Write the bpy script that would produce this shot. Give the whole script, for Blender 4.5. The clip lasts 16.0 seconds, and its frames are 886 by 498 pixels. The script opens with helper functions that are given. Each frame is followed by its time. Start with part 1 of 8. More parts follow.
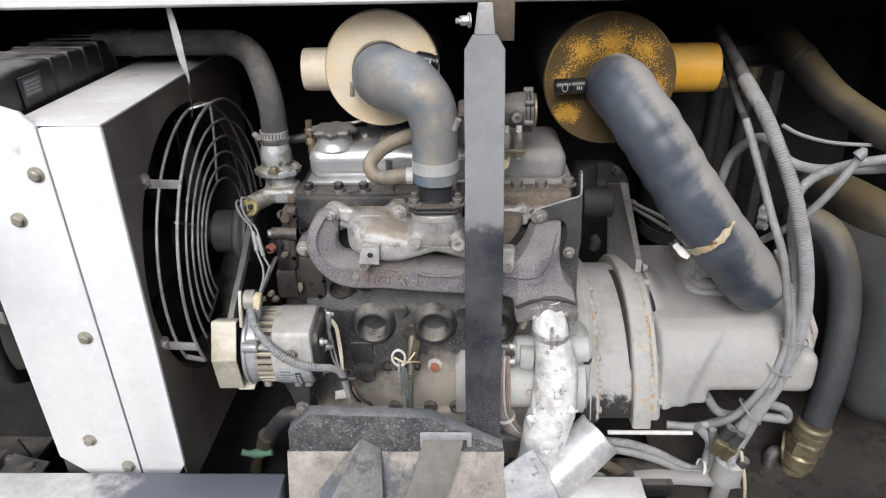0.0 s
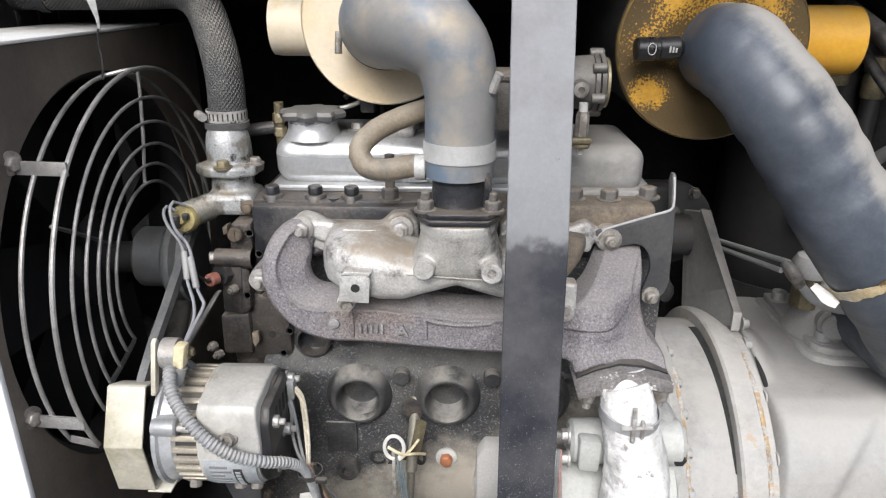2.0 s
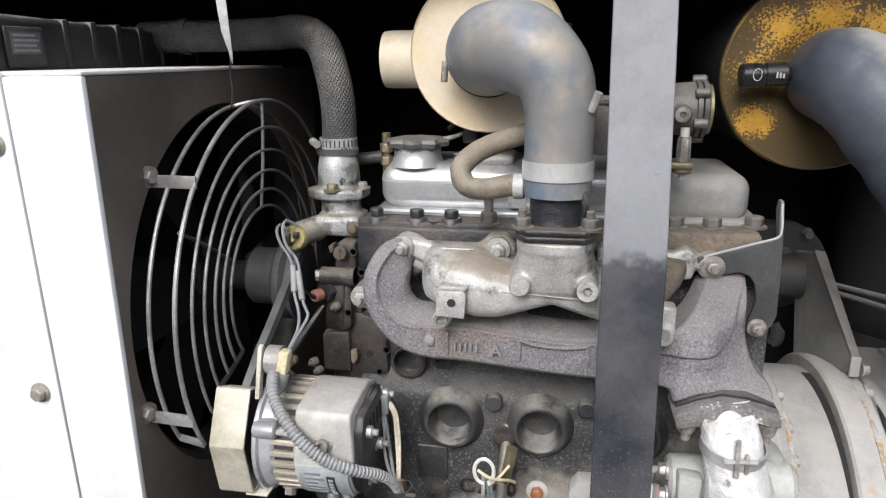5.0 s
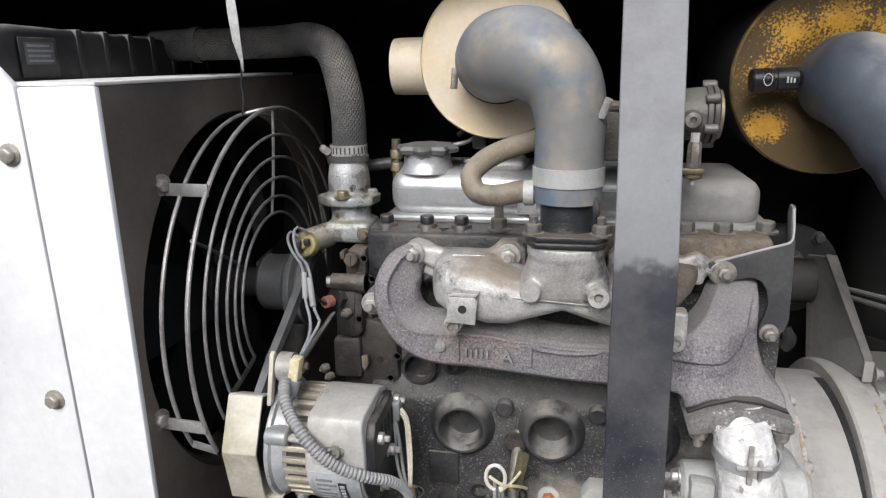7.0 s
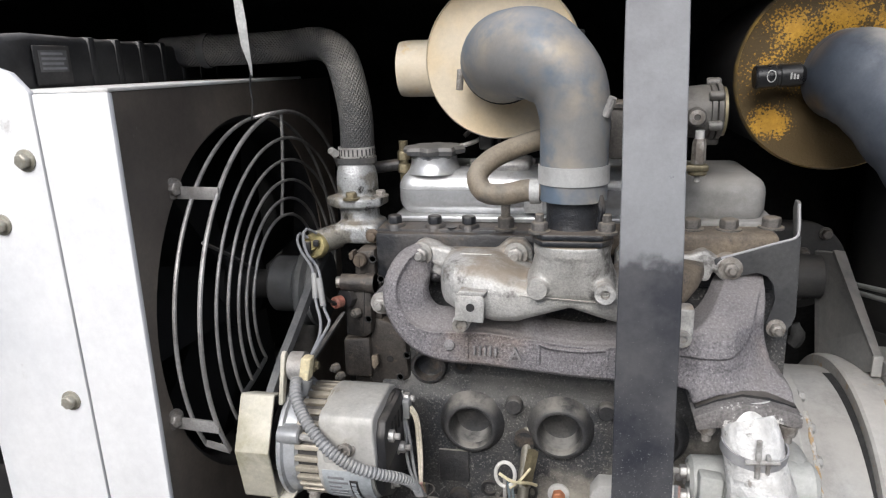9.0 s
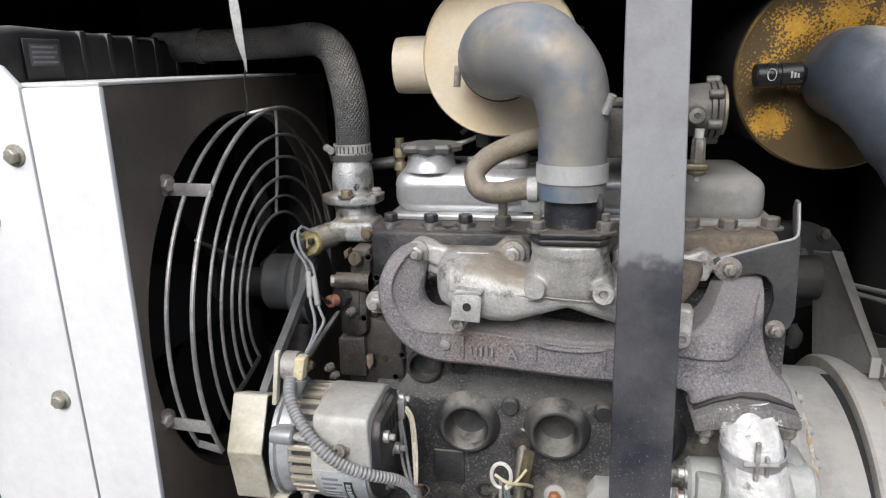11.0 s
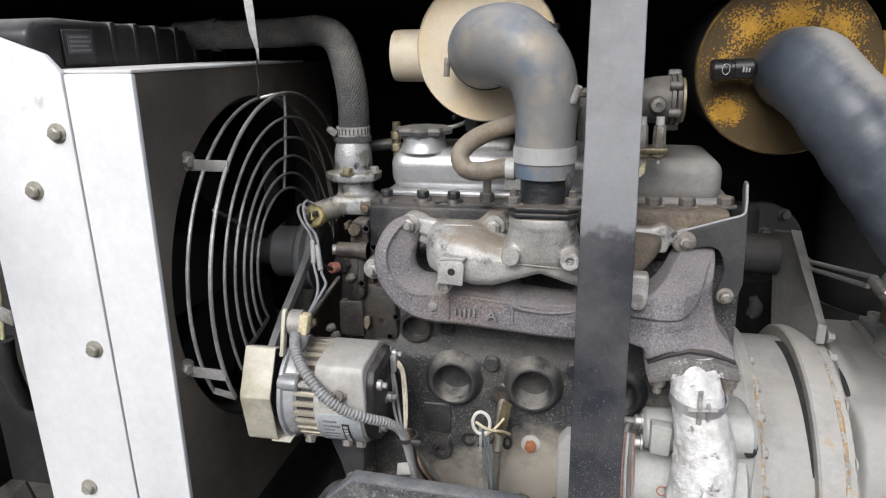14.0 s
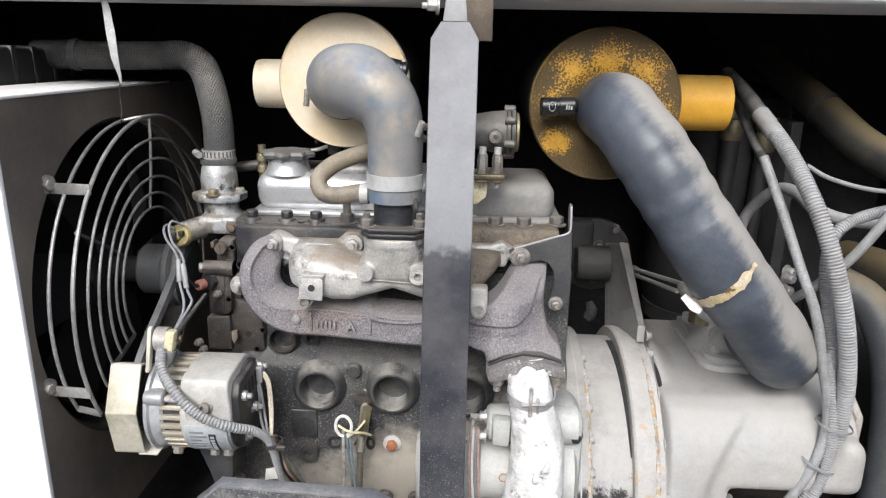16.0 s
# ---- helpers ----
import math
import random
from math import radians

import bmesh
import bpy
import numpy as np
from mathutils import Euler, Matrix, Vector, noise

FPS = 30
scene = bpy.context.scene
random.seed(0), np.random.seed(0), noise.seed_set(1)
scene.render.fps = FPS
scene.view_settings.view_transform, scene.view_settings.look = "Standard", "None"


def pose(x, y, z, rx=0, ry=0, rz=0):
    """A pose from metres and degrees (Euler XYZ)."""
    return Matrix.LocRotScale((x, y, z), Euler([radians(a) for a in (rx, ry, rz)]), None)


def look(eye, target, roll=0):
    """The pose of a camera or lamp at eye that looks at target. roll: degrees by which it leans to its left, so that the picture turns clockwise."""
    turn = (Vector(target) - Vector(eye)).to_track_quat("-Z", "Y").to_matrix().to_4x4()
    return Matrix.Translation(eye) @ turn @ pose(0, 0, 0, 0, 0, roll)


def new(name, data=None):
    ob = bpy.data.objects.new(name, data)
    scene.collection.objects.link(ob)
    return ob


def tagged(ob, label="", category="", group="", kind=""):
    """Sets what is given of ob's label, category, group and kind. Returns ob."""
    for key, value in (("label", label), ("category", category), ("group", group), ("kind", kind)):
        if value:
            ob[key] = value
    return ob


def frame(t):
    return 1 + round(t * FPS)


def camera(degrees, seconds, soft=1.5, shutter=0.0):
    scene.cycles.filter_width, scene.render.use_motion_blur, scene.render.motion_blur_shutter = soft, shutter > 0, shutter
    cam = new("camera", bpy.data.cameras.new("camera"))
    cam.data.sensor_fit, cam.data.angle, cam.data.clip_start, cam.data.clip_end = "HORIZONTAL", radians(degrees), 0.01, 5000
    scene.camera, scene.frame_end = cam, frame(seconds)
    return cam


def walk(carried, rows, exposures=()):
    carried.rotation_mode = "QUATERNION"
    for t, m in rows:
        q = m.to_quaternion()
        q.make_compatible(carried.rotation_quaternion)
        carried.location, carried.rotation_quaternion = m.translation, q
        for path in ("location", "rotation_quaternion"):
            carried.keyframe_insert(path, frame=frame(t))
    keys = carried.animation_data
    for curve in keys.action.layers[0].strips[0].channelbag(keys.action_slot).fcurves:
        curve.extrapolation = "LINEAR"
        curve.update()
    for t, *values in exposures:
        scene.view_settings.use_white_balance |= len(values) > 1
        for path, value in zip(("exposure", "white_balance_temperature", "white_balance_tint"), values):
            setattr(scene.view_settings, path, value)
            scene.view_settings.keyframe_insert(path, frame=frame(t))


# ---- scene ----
cam = camera(65.7, 16.0, soft=1.2)
PATH = [
    (0, (0.035, -0.009, 1.491), (-0.023, 1.777, 0.593), -1.2),
    (0.5, (0.018, 0.032, 1.469), (-0.083, 1.805, 0.551), -1.0),
    (1, (0.013, 0.103, 1.426), (-0.052, 1.881, 0.514), 0.1),
    (1.5, (0.008, 0.228, 1.357), (-0.067, 2.06, 0.558), 0.0),
    (2, (0.002, 0.301, 1.295), (-0.063, 2.167, 0.578), 0.2),
    (2.5, (-0.006, 0.317, 1.259), (-0.155, 2.233, 0.703), 1.3),
    (3, (-0.001, 0.319, 1.242), (-0.282, 2.222, 0.696), 1.0),
    (3.5, (0.005, 0.308, 1.249), (-0.302, 2.213, 0.725), 0.9),
    (4, (0.011, 0.295, 1.244), (-0.296, 2.196, 0.703), 1.3),
    (4.5, (0.005, 0.283, 1.252), (-0.339, 2.178, 0.713), -0.3),
    (5, (0.007, 0.273, 1.255), (-0.349, 2.166, 0.715), -0.6),
    (7.5, (0.003, 0.271, 1.259), (-0.385, 2.161, 0.731), -1.3),
    (8, (0.002, 0.266, 1.257), (-0.388, 2.156, 0.731), -1.7),
    (8.5, (0.005, 0.265, 1.257), (-0.395, 2.155, 0.739), -1.5),
    (9, (0.008, 0.263, 1.257), (-0.398, 2.151, 0.736), -1.9),
    (11.5, (0.004, 0.272, 1.253), (-0.382, 2.164, 0.728), -1.4),
    (12, (0.007, 0.267, 1.252), (-0.367, 2.164, 0.738), -1.4),
    (12.5, (0.026, 0.233, 1.259), (-0.357, 2.121, 0.725), -0.7),
    (13, (0.039, 0.192, 1.263), (-0.366, 2.067, 0.696), -0.3),
    (13.5, (0.045, 0.182, 1.266), (-0.373, 2.054, 0.699), -1.2),
    (14, (0.044, 0.182, 1.265), (-0.362, 2.056, 0.696), -0.9),
    (14.5, (0.045, 0.183, 1.266), (-0.346, 2.063, 0.707), -0.8),
    (15, (0.054, 0.179, 1.269), (-0.292, 2.072, 0.726), -0.5),
    (15.5, (0.077, 0.159, 1.277), (-0.118, 2.069, 0.719), 1.2),
    (16, (0.093, 0.116, 1.304), (0.009, 2.035, 0.746), 1.1),
]
EXPOSURES = [(0.0, 0.44, 6250, 10), (1.0, 0.41, 6250, 10), (1.5, 0.6, 6250, 10), (2.0, 0.78, 6250, 10), (2.5, 0.88, 6250, 10), (3.5, 0.83, 6250, 10), (5.0, 0.64, 6250, 10), (9.0, 0.43, 6250, 10), (12.0, 0.42, 6250, 10), (14.0, 0.36, 6250, 10), (15.0, 0.46, 6250, 10), (16.0, 0.83, 6250, 10)]
walk(cam, [(t, look(eye, target, roll)) for t, eye, target, roll in PATH], EXPOSURES)

# ---- world, sun, exposure ----
world = bpy.data.worlds.new("sky")
scene.world = world
world.use_nodes = True
wn, wl = world.node_tree.nodes, world.node_tree.links
wn.clear()
sky = wn.new("ShaderNodeTexSky")
sky.sky_type, sky.sun_disc = "NISHITA", False
sky.sun_elevation, sky.sun_rotation = radians(39), radians(187)
sky.dust_density, sky.air_density = 4.0, 1.0
grey_sky = wn.new("ShaderNodeHueSaturation")
grey_sky.inputs["Saturation"].default_value = 0.6
backg = wn.new("ShaderNodeBackground")
backg.inputs["Strength"].default_value = 0.13
wout = wn.new("ShaderNodeOutputWorld")
wl.new(sky.outputs[0], grey_sky.inputs["Color"])
wl.new(grey_sky.outputs[0], backg.inputs["Color"])
wl.new(backg.outputs[0], wout.inputs["Surface"])
sun = new("sun", bpy.data.lights.new("sun", "SUN"))
sun.data.energy, sun.data.angle, sun.data.color = 1.6, radians(30), (1.0, 0.985, 0.97)
sun.matrix_world = look((-0.6, -3.5, 4.7), (0.0, 1.0, 1.0))


# ---- materials ----
def mat(name, base, rough=0.5, metal=0.0, second=None, scale=25.0, lo=0.4, hi=0.65, grain=350.0, grain_amt=0.18, bump=0.15,
        dust=None, dust_amt=0.0, third=None, third_scale=60.0, third_lo=0.58, third_hi=0.7, bump_dist=0.002, coords="Object", dust_lo=0.0, dust_hi=0.9, cloud_lo=0.3, cloud_hi=0.62, mottle=0.16):
    """A painted, cast or rubber surface: base colour broken by a second at a coarse scale, a third in spots, fine grain, settled dust."""
    m = bpy.data.materials.new(name)
    m.use_nodes = True
    nt = m.node_tree
    n, l = nt.nodes, nt.links
    bsdf = n["Principled BSDF"]
    tc = n.new("ShaderNodeTexCoord")

    def noise_tex(s, detail=4.0, rough_=0.6):
        t = n.new("ShaderNodeTexNoise")
        t.inputs["Scale"].default_value, t.inputs["Detail"].default_value, t.inputs["Roughness"].default_value = s, detail, rough_
        l.new(tc.outputs[coords], t.inputs["Vector"])
        return t.outputs["Fac"]

    def ramp(src, a, b):
        r = n.new("ShaderNodeMapRange")
        r.interpolation_type = "SMOOTHSTEP"
        r.inputs["From Min"].default_value, r.inputs["From Max"].default_value = a, b
        l.new(src, r.inputs["Value"])
        return r.outputs[0]

    def mix(fac, a, b, mode="MIX"):
        x = n.new("ShaderNodeMix")
        x.data_type, x.blend_type = "RGBA", mode
        if isinstance(fac, float):
            x.inputs["Factor"].default_value = fac
        else:
            l.new(fac, x.inputs["Factor"])
        for sock, v in ((x.inputs["A"], a), (x.inputs["B"], b)):
            if isinstance(v, tuple):
                sock.default_value = (*v, 1)
            else:
                l.new(v, sock)
        return x.outputs["Result"]

    col = base
    if second:
        col = mix(ramp(noise_tex(scale), lo, hi), base, second)
    if third:
        col = mix(ramp(noise_tex(third_scale, 6.0, 0.7), third_lo, third_hi), col, third)
    g = noise_tex(grain, 3.0, 0.7)
    r = n.new("ShaderNodeMapRange")
    r.inputs["From Min"].default_value, r.inputs["From Max"].default_value = 0.3, 0.7
    r.inputs["To Min"].default_value, r.inputs["To Max"].default_value = 1 - grain_amt, 1 + grain_amt
    l.new(g, r.inputs["Value"])
    wear = n.new("ShaderNodeMapRange")
    wear.inputs["From Min"].default_value, wear.inputs["From Max"].default_value = 0.25, 0.75
    wear.inputs["To Min"].default_value, wear.inputs["To Max"].default_value = 1 - 1.6 * mottle, 1 + 1.6 * mottle
    l.new(noise_tex(48.0, 9.0, 0.78), wear.inputs["Value"])
    both = n.new("ShaderNodeMath")
    both.operation = "MULTIPLY"
    l.new(r.outputs[0], both.inputs[0]), l.new(wear.outputs[0], both.inputs[1])
    cmb = n.new("ShaderNodeCombineColor")
    for s in cmb.inputs:
        l.new(both.outputs[0], s)
    col = mix(1.0, col, cmb.outputs[0], "MULTIPLY")
    rsock = None
    if dust:
        geo = n.new("ShaderNodeNewGeometry")
        sep = n.new("ShaderNodeSeparateXYZ")
        l.new(geo.outputs["Normal"], sep.inputs[0])
        up = ramp(sep.outputs["Z"], dust_lo, dust_hi)
        cloud = ramp(noise_tex(scale * 1.7, 5.0, 0.65), cloud_lo, cloud_hi)
        mul = n.new("ShaderNodeMath")
        mul.operation = "MULTIPLY"
        l.new(up, mul.inputs[0]), l.new(cloud, mul.inputs[1])
        m2 = n.new("ShaderNodeMath")
        m2.operation = "MULTIPLY"
        m2.inputs[1].default_value = dust_amt
        l.new(mul.outputs[0], m2.inputs[0])
        col = mix(m2.outputs[0], col, dust)
        rr = n.new("ShaderNodeMapRange")
        rr.inputs["To Min"].default_value, rr.inputs["To Max"].default_value = rough, 0.9
        l.new(m2.outputs[0], rr.inputs["Value"])
        rsock = rr.outputs[0]
    l.new(col, bsdf.inputs["Base Color"])
    if rsock:
        l.new(rsock, bsdf.inputs["Roughness"])
    else:
        rr = n.new("ShaderNodeMapRange")
        rr.inputs["To Min"].default_value, rr.inputs["To Max"].default_value = max(rough - 0.12, 0.02), min(rough + 0.12, 1)
        l.new(noise_tex(scale * 2.0), rr.inputs["Value"])
        l.new(rr.outputs[0], bsdf.inputs["Roughness"])
    bsdf.inputs["Metallic"].default_value = metal
    b = n.new("ShaderNodeBump")
    b.inputs["Strength"].default_value, b.inputs["Distance"].default_value = bump, bump_dist
    l.new(g, b.inputs["Height"])
    l.new(b.outputs[0], bsdf.inputs["Normal"])
    return m


DUST = (0.30, 0.27, 0.235)
white_paint = mat("white paint", (0.77, 0.77, 0.775), 0.36, second=(0.62, 0.63, 0.65), scale=2.2, lo=0.48, hi=0.76, grain=90, grain_amt=0.03, bump=0.03, third=(0.42, 0.40, 0.38), third_scale=16, third_lo=0.64, third_hi=0.8, mottle=0.04)
cover_paint = mat("dusty white sheet", (0.74, 0.74, 0.73), 0.5, second=(0.62, 0.60, 0.57), scale=7, grain=120, grain_amt=0.05, bump=0.04, third=(0.36, 0.32, 0.27), third_scale=12, third_lo=0.56, third_hi=0.72, mottle=0.04)
side_paint = mat("brown grey sheet", (0.185, 0.157, 0.132), 0.36, second=(0.105, 0.090, 0.078), scale=3.2, lo=0.42, hi=0.66, grain=200, grain_amt=0.08, bump=0.05, third=(0.22, 0.195, 0.17), third_scale=22, third_lo=0.66, third_hi=0.72, mottle=0.1)
black_steel = mat("black painted steel", (0.022, 0.022, 0.024), 0.45, second=(0.04, 0.038, 0.036), scale=18, grain=320, bump=0.1, dust=DUST, dust_amt=0.35)
foam = mat("black acoustic foam", (0.018, 0.018, 0.018), 0.95, second=(0.028, 0.028, 0.028), scale=30, grain=160, grain_amt=0.3, bump=0.4)
tank_black = mat("black tank plastic", (0.018, 0.018, 0.019), 0.38, second=(0.034, 0.034, 0.034), scale=12, grain=260, bump=0.08, dust=(0.30, 0.285, 0.265), dust_amt=0.55, dust_lo=0.55, dust_hi=1.0, cloud_lo=0.35, cloud_hi=0.6)
iron = mat("oily cast iron", (0.020, 0.022, 0.026), 0.34, second=(0.066, 0.063, 0.062), scale=11, lo=0.46, hi=0.66, grain=260, grain_amt=0.32, bump=0.45, bump_dist=0.002, dust=(0.19, 0.155, 0.12), dust_amt=0.5, third=(0.125, 0.10, 0.075), third_scale=13, third_lo=0.56, third_hi=0.70, mottle=0.25)
case_iron = mat("brown oily case iron", (0.050, 0.044, 0.039), 0.42, second=(0.024, 0.023, 0.023), scale=16, lo=0.42, hi=0.6, grain=260, grain_amt=0.35, bump=0.5, bump_dist=0.002, dust=(0.21, 0.175, 0.14), dust_amt=0.55, third=(0.11, 0.09, 0.07), third_scale=45, third_lo=0.56, third_hi=0.66, mottle=0.3)
iron_dusty = mat("dusty cast iron", (0.10, 0.094, 0.088), 0.65, second=(0.17, 0.155, 0.135), scale=11, lo=0.4, hi=0.62, grain=420, grain_amt=0.28, bump=0.4, dust=(0.30, 0.25, 0.19), dust_amt=0.8, third=(0.22, 0.19, 0.15), third_scale=20, third_lo=0.52, third_hi=0.66)
manifold_iron = mat("rough exhaust casting", (0.170, 0.161, 0.170), 0.62, second=(0.205, 0.172, 0.158), scale=9, lo=0.5, hi=0.7, grain=430, grain_amt=0.6, bump=0.55, bump_dist=0.0013, third=(0.38, 0.365, 0.36), third_scale=480, third_lo=0.56, third_hi=0.70, dust=(0.25, 0.23, 0.22), dust_amt=0.6, dust_lo=0.1, dust_hi=0.7, cloud_lo=0.1, cloud_hi=0.7, mottle=0.14)
# paler manifold casting: light caught by raised letters is put into the colour
lit_casting = mat("casting with painted catch light", (0.27, 0.26, 0.262), 0.55, second=(0.20, 0.19, 0.19), scale=30, grain=430, grain_amt=0.4, bump=0.3)
alloy = mat("dusty cast aluminium", (0.46, 0.45, 0.44), 0.42, 0.45, second=(0.28, 0.265, 0.245), scale=13, grain=380, grain_amt=0.2, bump=0.4, dust=(0.36, 0.325, 0.28), dust_amt=0.6, third=(0.11, 0.10, 0.09), third_scale=20, third_lo=0.57, third_hi=0.72)
runner_alloy = mat("dusty manifold casting", (0.52, 0.515, 0.50), 0.42, 0.25, second=(0.41, 0.40, 0.375), scale=10, grain=420, grain_amt=0.2, bump=0.45, dust=(0.30, 0.25, 0.195), dust_amt=0.95, dust_lo=0.25, dust_hi=0.75, third=(0.10, 0.092, 0.085), third_scale=13, third_lo=0.54, third_hi=0.66, mottle=0.2)
pale_casting = mat("pale dusty casting", (0.47, 0.465, 0.45), 0.55, second=(0.38, 0.37, 0.35), scale=12, grain=300, grain_amt=0.1, bump=0.2, dust=(0.50, 0.49, 0.46), dust_amt=0.6, third=(0.26, 0.235, 0.19), third_scale=22, third_lo=0.6, third_hi=0.7, mottle=0.1)
stained_alloy = mat("stained thermostat alloy", (0.40, 0.41, 0.415), 0.36, 0.4, second=(0.20, 0.19, 0.165), scale=26, lo=0.46, hi=0.58, grain=380, grain_amt=0.25, bump=0.5, dust=(0.30, 0.26, 0.20), dust_amt=0.6, third=(0.045, 0.042, 0.037), third_scale=34, third_lo=0.54, third_hi=0.62)
cap_grey = mat("dusty rocker end", (0.25, 0.246, 0.24), 0.62, 0.05, second=(0.20, 0.195, 0.185), scale=9, grain=260, grain_amt=0.07, bump=0.1, dust=(0.26, 0.245, 0.225), dust_amt=0.6, third=(0.16, 0.14, 0.12), third_scale=14, third_lo=0.6, third_hi=0.75)
hose_dark = mat("half-dusted pressure hose", (0.040, 0.044, 0.050), 0.5, second=(0.062, 0.064, 0.066), scale=9, grain=240, bump=0.1, dust=(0.20, 0.165, 0.10), dust_amt=0.75, dust_lo=0.1, dust_hi=0.75)
bright_alloy = mat("silver valve cover paint", (0.60, 0.61, 0.62), 0.27, 0.6, second=(0.48, 0.485, 0.49), scale=9, grain=260, grain_amt=0.08, bump=0.14, third=(0.28, 0.265, 0.25), third_scale=26, third_lo=0.62, third_hi=0.76, dust=(0.42, 0.40, 0.365), dust_amt=0.35, mottle=0.12)
zinc = mat("zinc steel", (0.47, 0.46, 0.44), 0.38, 0.35, second=(0.26, 0.24, 0.22), scale=60, grain=500, bump=0.15)
stud = mat("dull steel bolt", (0.32, 0.30, 0.275), 0.45, 0.3, second=(0.16, 0.14, 0.12), scale=70, grain=500, bump=0.2)
guard_wire = mat("grey guard wire", (0.40, 0.39, 0.38), 0.42, 0.5, second=(0.26, 0.25, 0.24), scale=25, grain=400, bump=0.1)
yellow_zinc = mat("worn yellow zinc sheet", (0.47, 0.445, 0.365), 0.42, 0.1, second=(0.33, 0.305, 0.215), scale=11, lo=0.44, hi=0.62, grain=240, grain_amt=0.1, bump=0.1, dust=(0.66, 0.63, 0.55), dust_amt=0.8, third=(0.20, 0.15, 0.08), third_scale=22, third_lo=0.62, third_hi=0.7)
brass = mat("tarnished brass", (0.235, 0.20, 0.125), 0.46, 0.5, second=(0.15, 0.13, 0.085), scale=40, grain=400, bump=0.12)
rubber = mat("black rubber", (0.035, 0.037, 0.042), 0.55, second=(0.06, 0.06, 0.06), scale=20, grain=300, bump=0.12, dust=(0.30, 0.28, 0.26), dust_amt=0.55)
elbow_rubber = mat("dusty rubber elbow", (0.205, 0.202, 0.198), 0.44, second=(0.37, 0.315, 0.24), scale=6.5, lo=0.46, hi=0.64, grain=300, grain_amt=0.04, bump=0.05, dust=(0.35, 0.32, 0.285), dust_amt=0.6, dust_lo=0.2, dust_hi=0.95, third=(0.115, 0.150, 0.195), third_scale=4.5, third_lo=0.46, third_hi=0.60, mottle=0.07)
cream = mat("cream filter paint", (0.64, 0.52, 0.34), 0.5, second=(0.62, 0.54, 0.41), scale=9, grain=220, grain_amt=0.05, bump=0.06, third=(0.60, 0.37, 0.10), third_scale=7, third_lo=0.50, third_hi=0.68, mottle=0.04)
orange_clean = mat("yellow enamel", (0.66, 0.36, 0.04), 0.4, second=(0.60, 0.31, 0.035), scale=14, grain=200, grain_amt=0.06, bump=0.05, dust=(0.5, 0.36, 0.14), dust_amt=0.5, mottle=0.04)
grey_paint = mat("dusty grey green paint", (0.345, 0.343, 0.332), 0.6, second=(0.33, 0.32, 0.30), scale=8, grain=240, grain_amt=0.06, bump=0.1, dust=(0.40, 0.388, 0.365), dust_amt=0.7, third=(0.27, 0.26, 0.23), third_scale=13, third_lo=0.58, third_hi=0.75, mottle=0.08)
grey_rust = mat("dusty grey paint with rust", (0.38, 0.378, 0.365), 0.6, second=(0.33, 0.32, 0.30), scale=8, grain=240, grain_amt=0.06, bump=0.1, dust=(0.52, 0.50, 0.46), dust_amt=0.6, third=(0.40, 0.23, 0.10), third_scale=45, third_lo=0.62, third_hi=0.7)
starter_paint = mat("dusty starter paint", (0.44, 0.445, 0.425), 0.6, second=(0.36, 0.365, 0.35), scale=12, grain=240, bump=0.08, grain_amt=0.06)
foil = mat("white heat wrap", (0.74, 0.735, 0.72), 0.34, second=(0.56, 0.55, 0.53), scale=26, grain=55, grain_amt=0.14, bump=1.0, bump_dist=0.005, third=(0.27, 0.25, 0.23), third_scale=40, third_lo=0.58, third_hi=0.66)
smeared_sheet = mat("white smeared sheet", (0.66, 0.665, 0.67), 0.35, second=(0.42, 0.435, 0.46), scale=9, lo=0.42, hi=0.64, grain=160, grain_amt=0.08, bump=0.08, third=(0.20, 0.205, 0.22), third_scale=24, third_lo=0.6, third_hi=0.7)
conduit_grey = mat("grey plastic conduit", (0.26, 0.265, 0.27), 0.5, second=(0.22, 0.22, 0.215), scale=22, grain=300, grain_amt=0.06, bump=0.06, dust=(0.40, 0.39, 0.37), dust_amt=0.5)
strap_grey = mat("worn grey strap face", (0.23, 0.235, 0.245), 0.42, second=(0.19, 0.19, 0.20), scale=11, grain=260, grain_amt=0.06, bump=0.08, third=(0.11, 0.115, 0.14), third_scale=17, third_lo=0.66, third_hi=0.72, mottle=0.04)
olive_hose = mat("olive dusted hose", (0.026, 0.026, 0.025), 0.6, second=(0.048, 0.042, 0.030), scale=6, grain=200, bump=0.08, dust=(0.20, 0.15, 0.075), dust_amt=0.7, cloud_lo=0.1, cloud_hi=0.5, dust_lo=0.3, dust_hi=1.0)
asphalt = mat("worn concrete yard", (0.15, 0.148, 0.144), 0.85, second=(0.11, 0.108, 0.104), scale=3, grain=60, bump=0.4)
label_white = mat("printed plate grey", (0.42, 0.42, 0.41), 0.5, second=(0.34, 0.34, 0.33), scale=40, grain=300, bump=0.02)
pale_plastic = mat("pale yellow connector", (0.68, 0.62, 0.42), 0.5, second=(0.58, 0.50, 0.32), scale=40, grain=300, bump=0.04)
green_plastic = mat("green tap handle", (0.14, 0.33, 0.21), 0.5, second=(0.24, 0.36, 0.28), scale=40, grain=300, bump=0.06)
red_plastic = mat("red plug", (0.42, 0.16, 0.115), 0.5, second=(0.34, 0.16, 0.12), scale=80, grain=300, bump=0.08)
white_plastic = mat("white cable tie", (0.72, 0.71, 0.68), 0.5, second=(0.62, 0.6, 0.56), scale=60, grain=300, bump=0.03, grain_amt=0.04, mottle=0.04)
copper_plug = mat("coppery plug", (0.52, 0.22, 0.11), 0.45, 0.4, second=(0.40, 0.17, 0.09), scale=80, grain=300, bump=0.08)
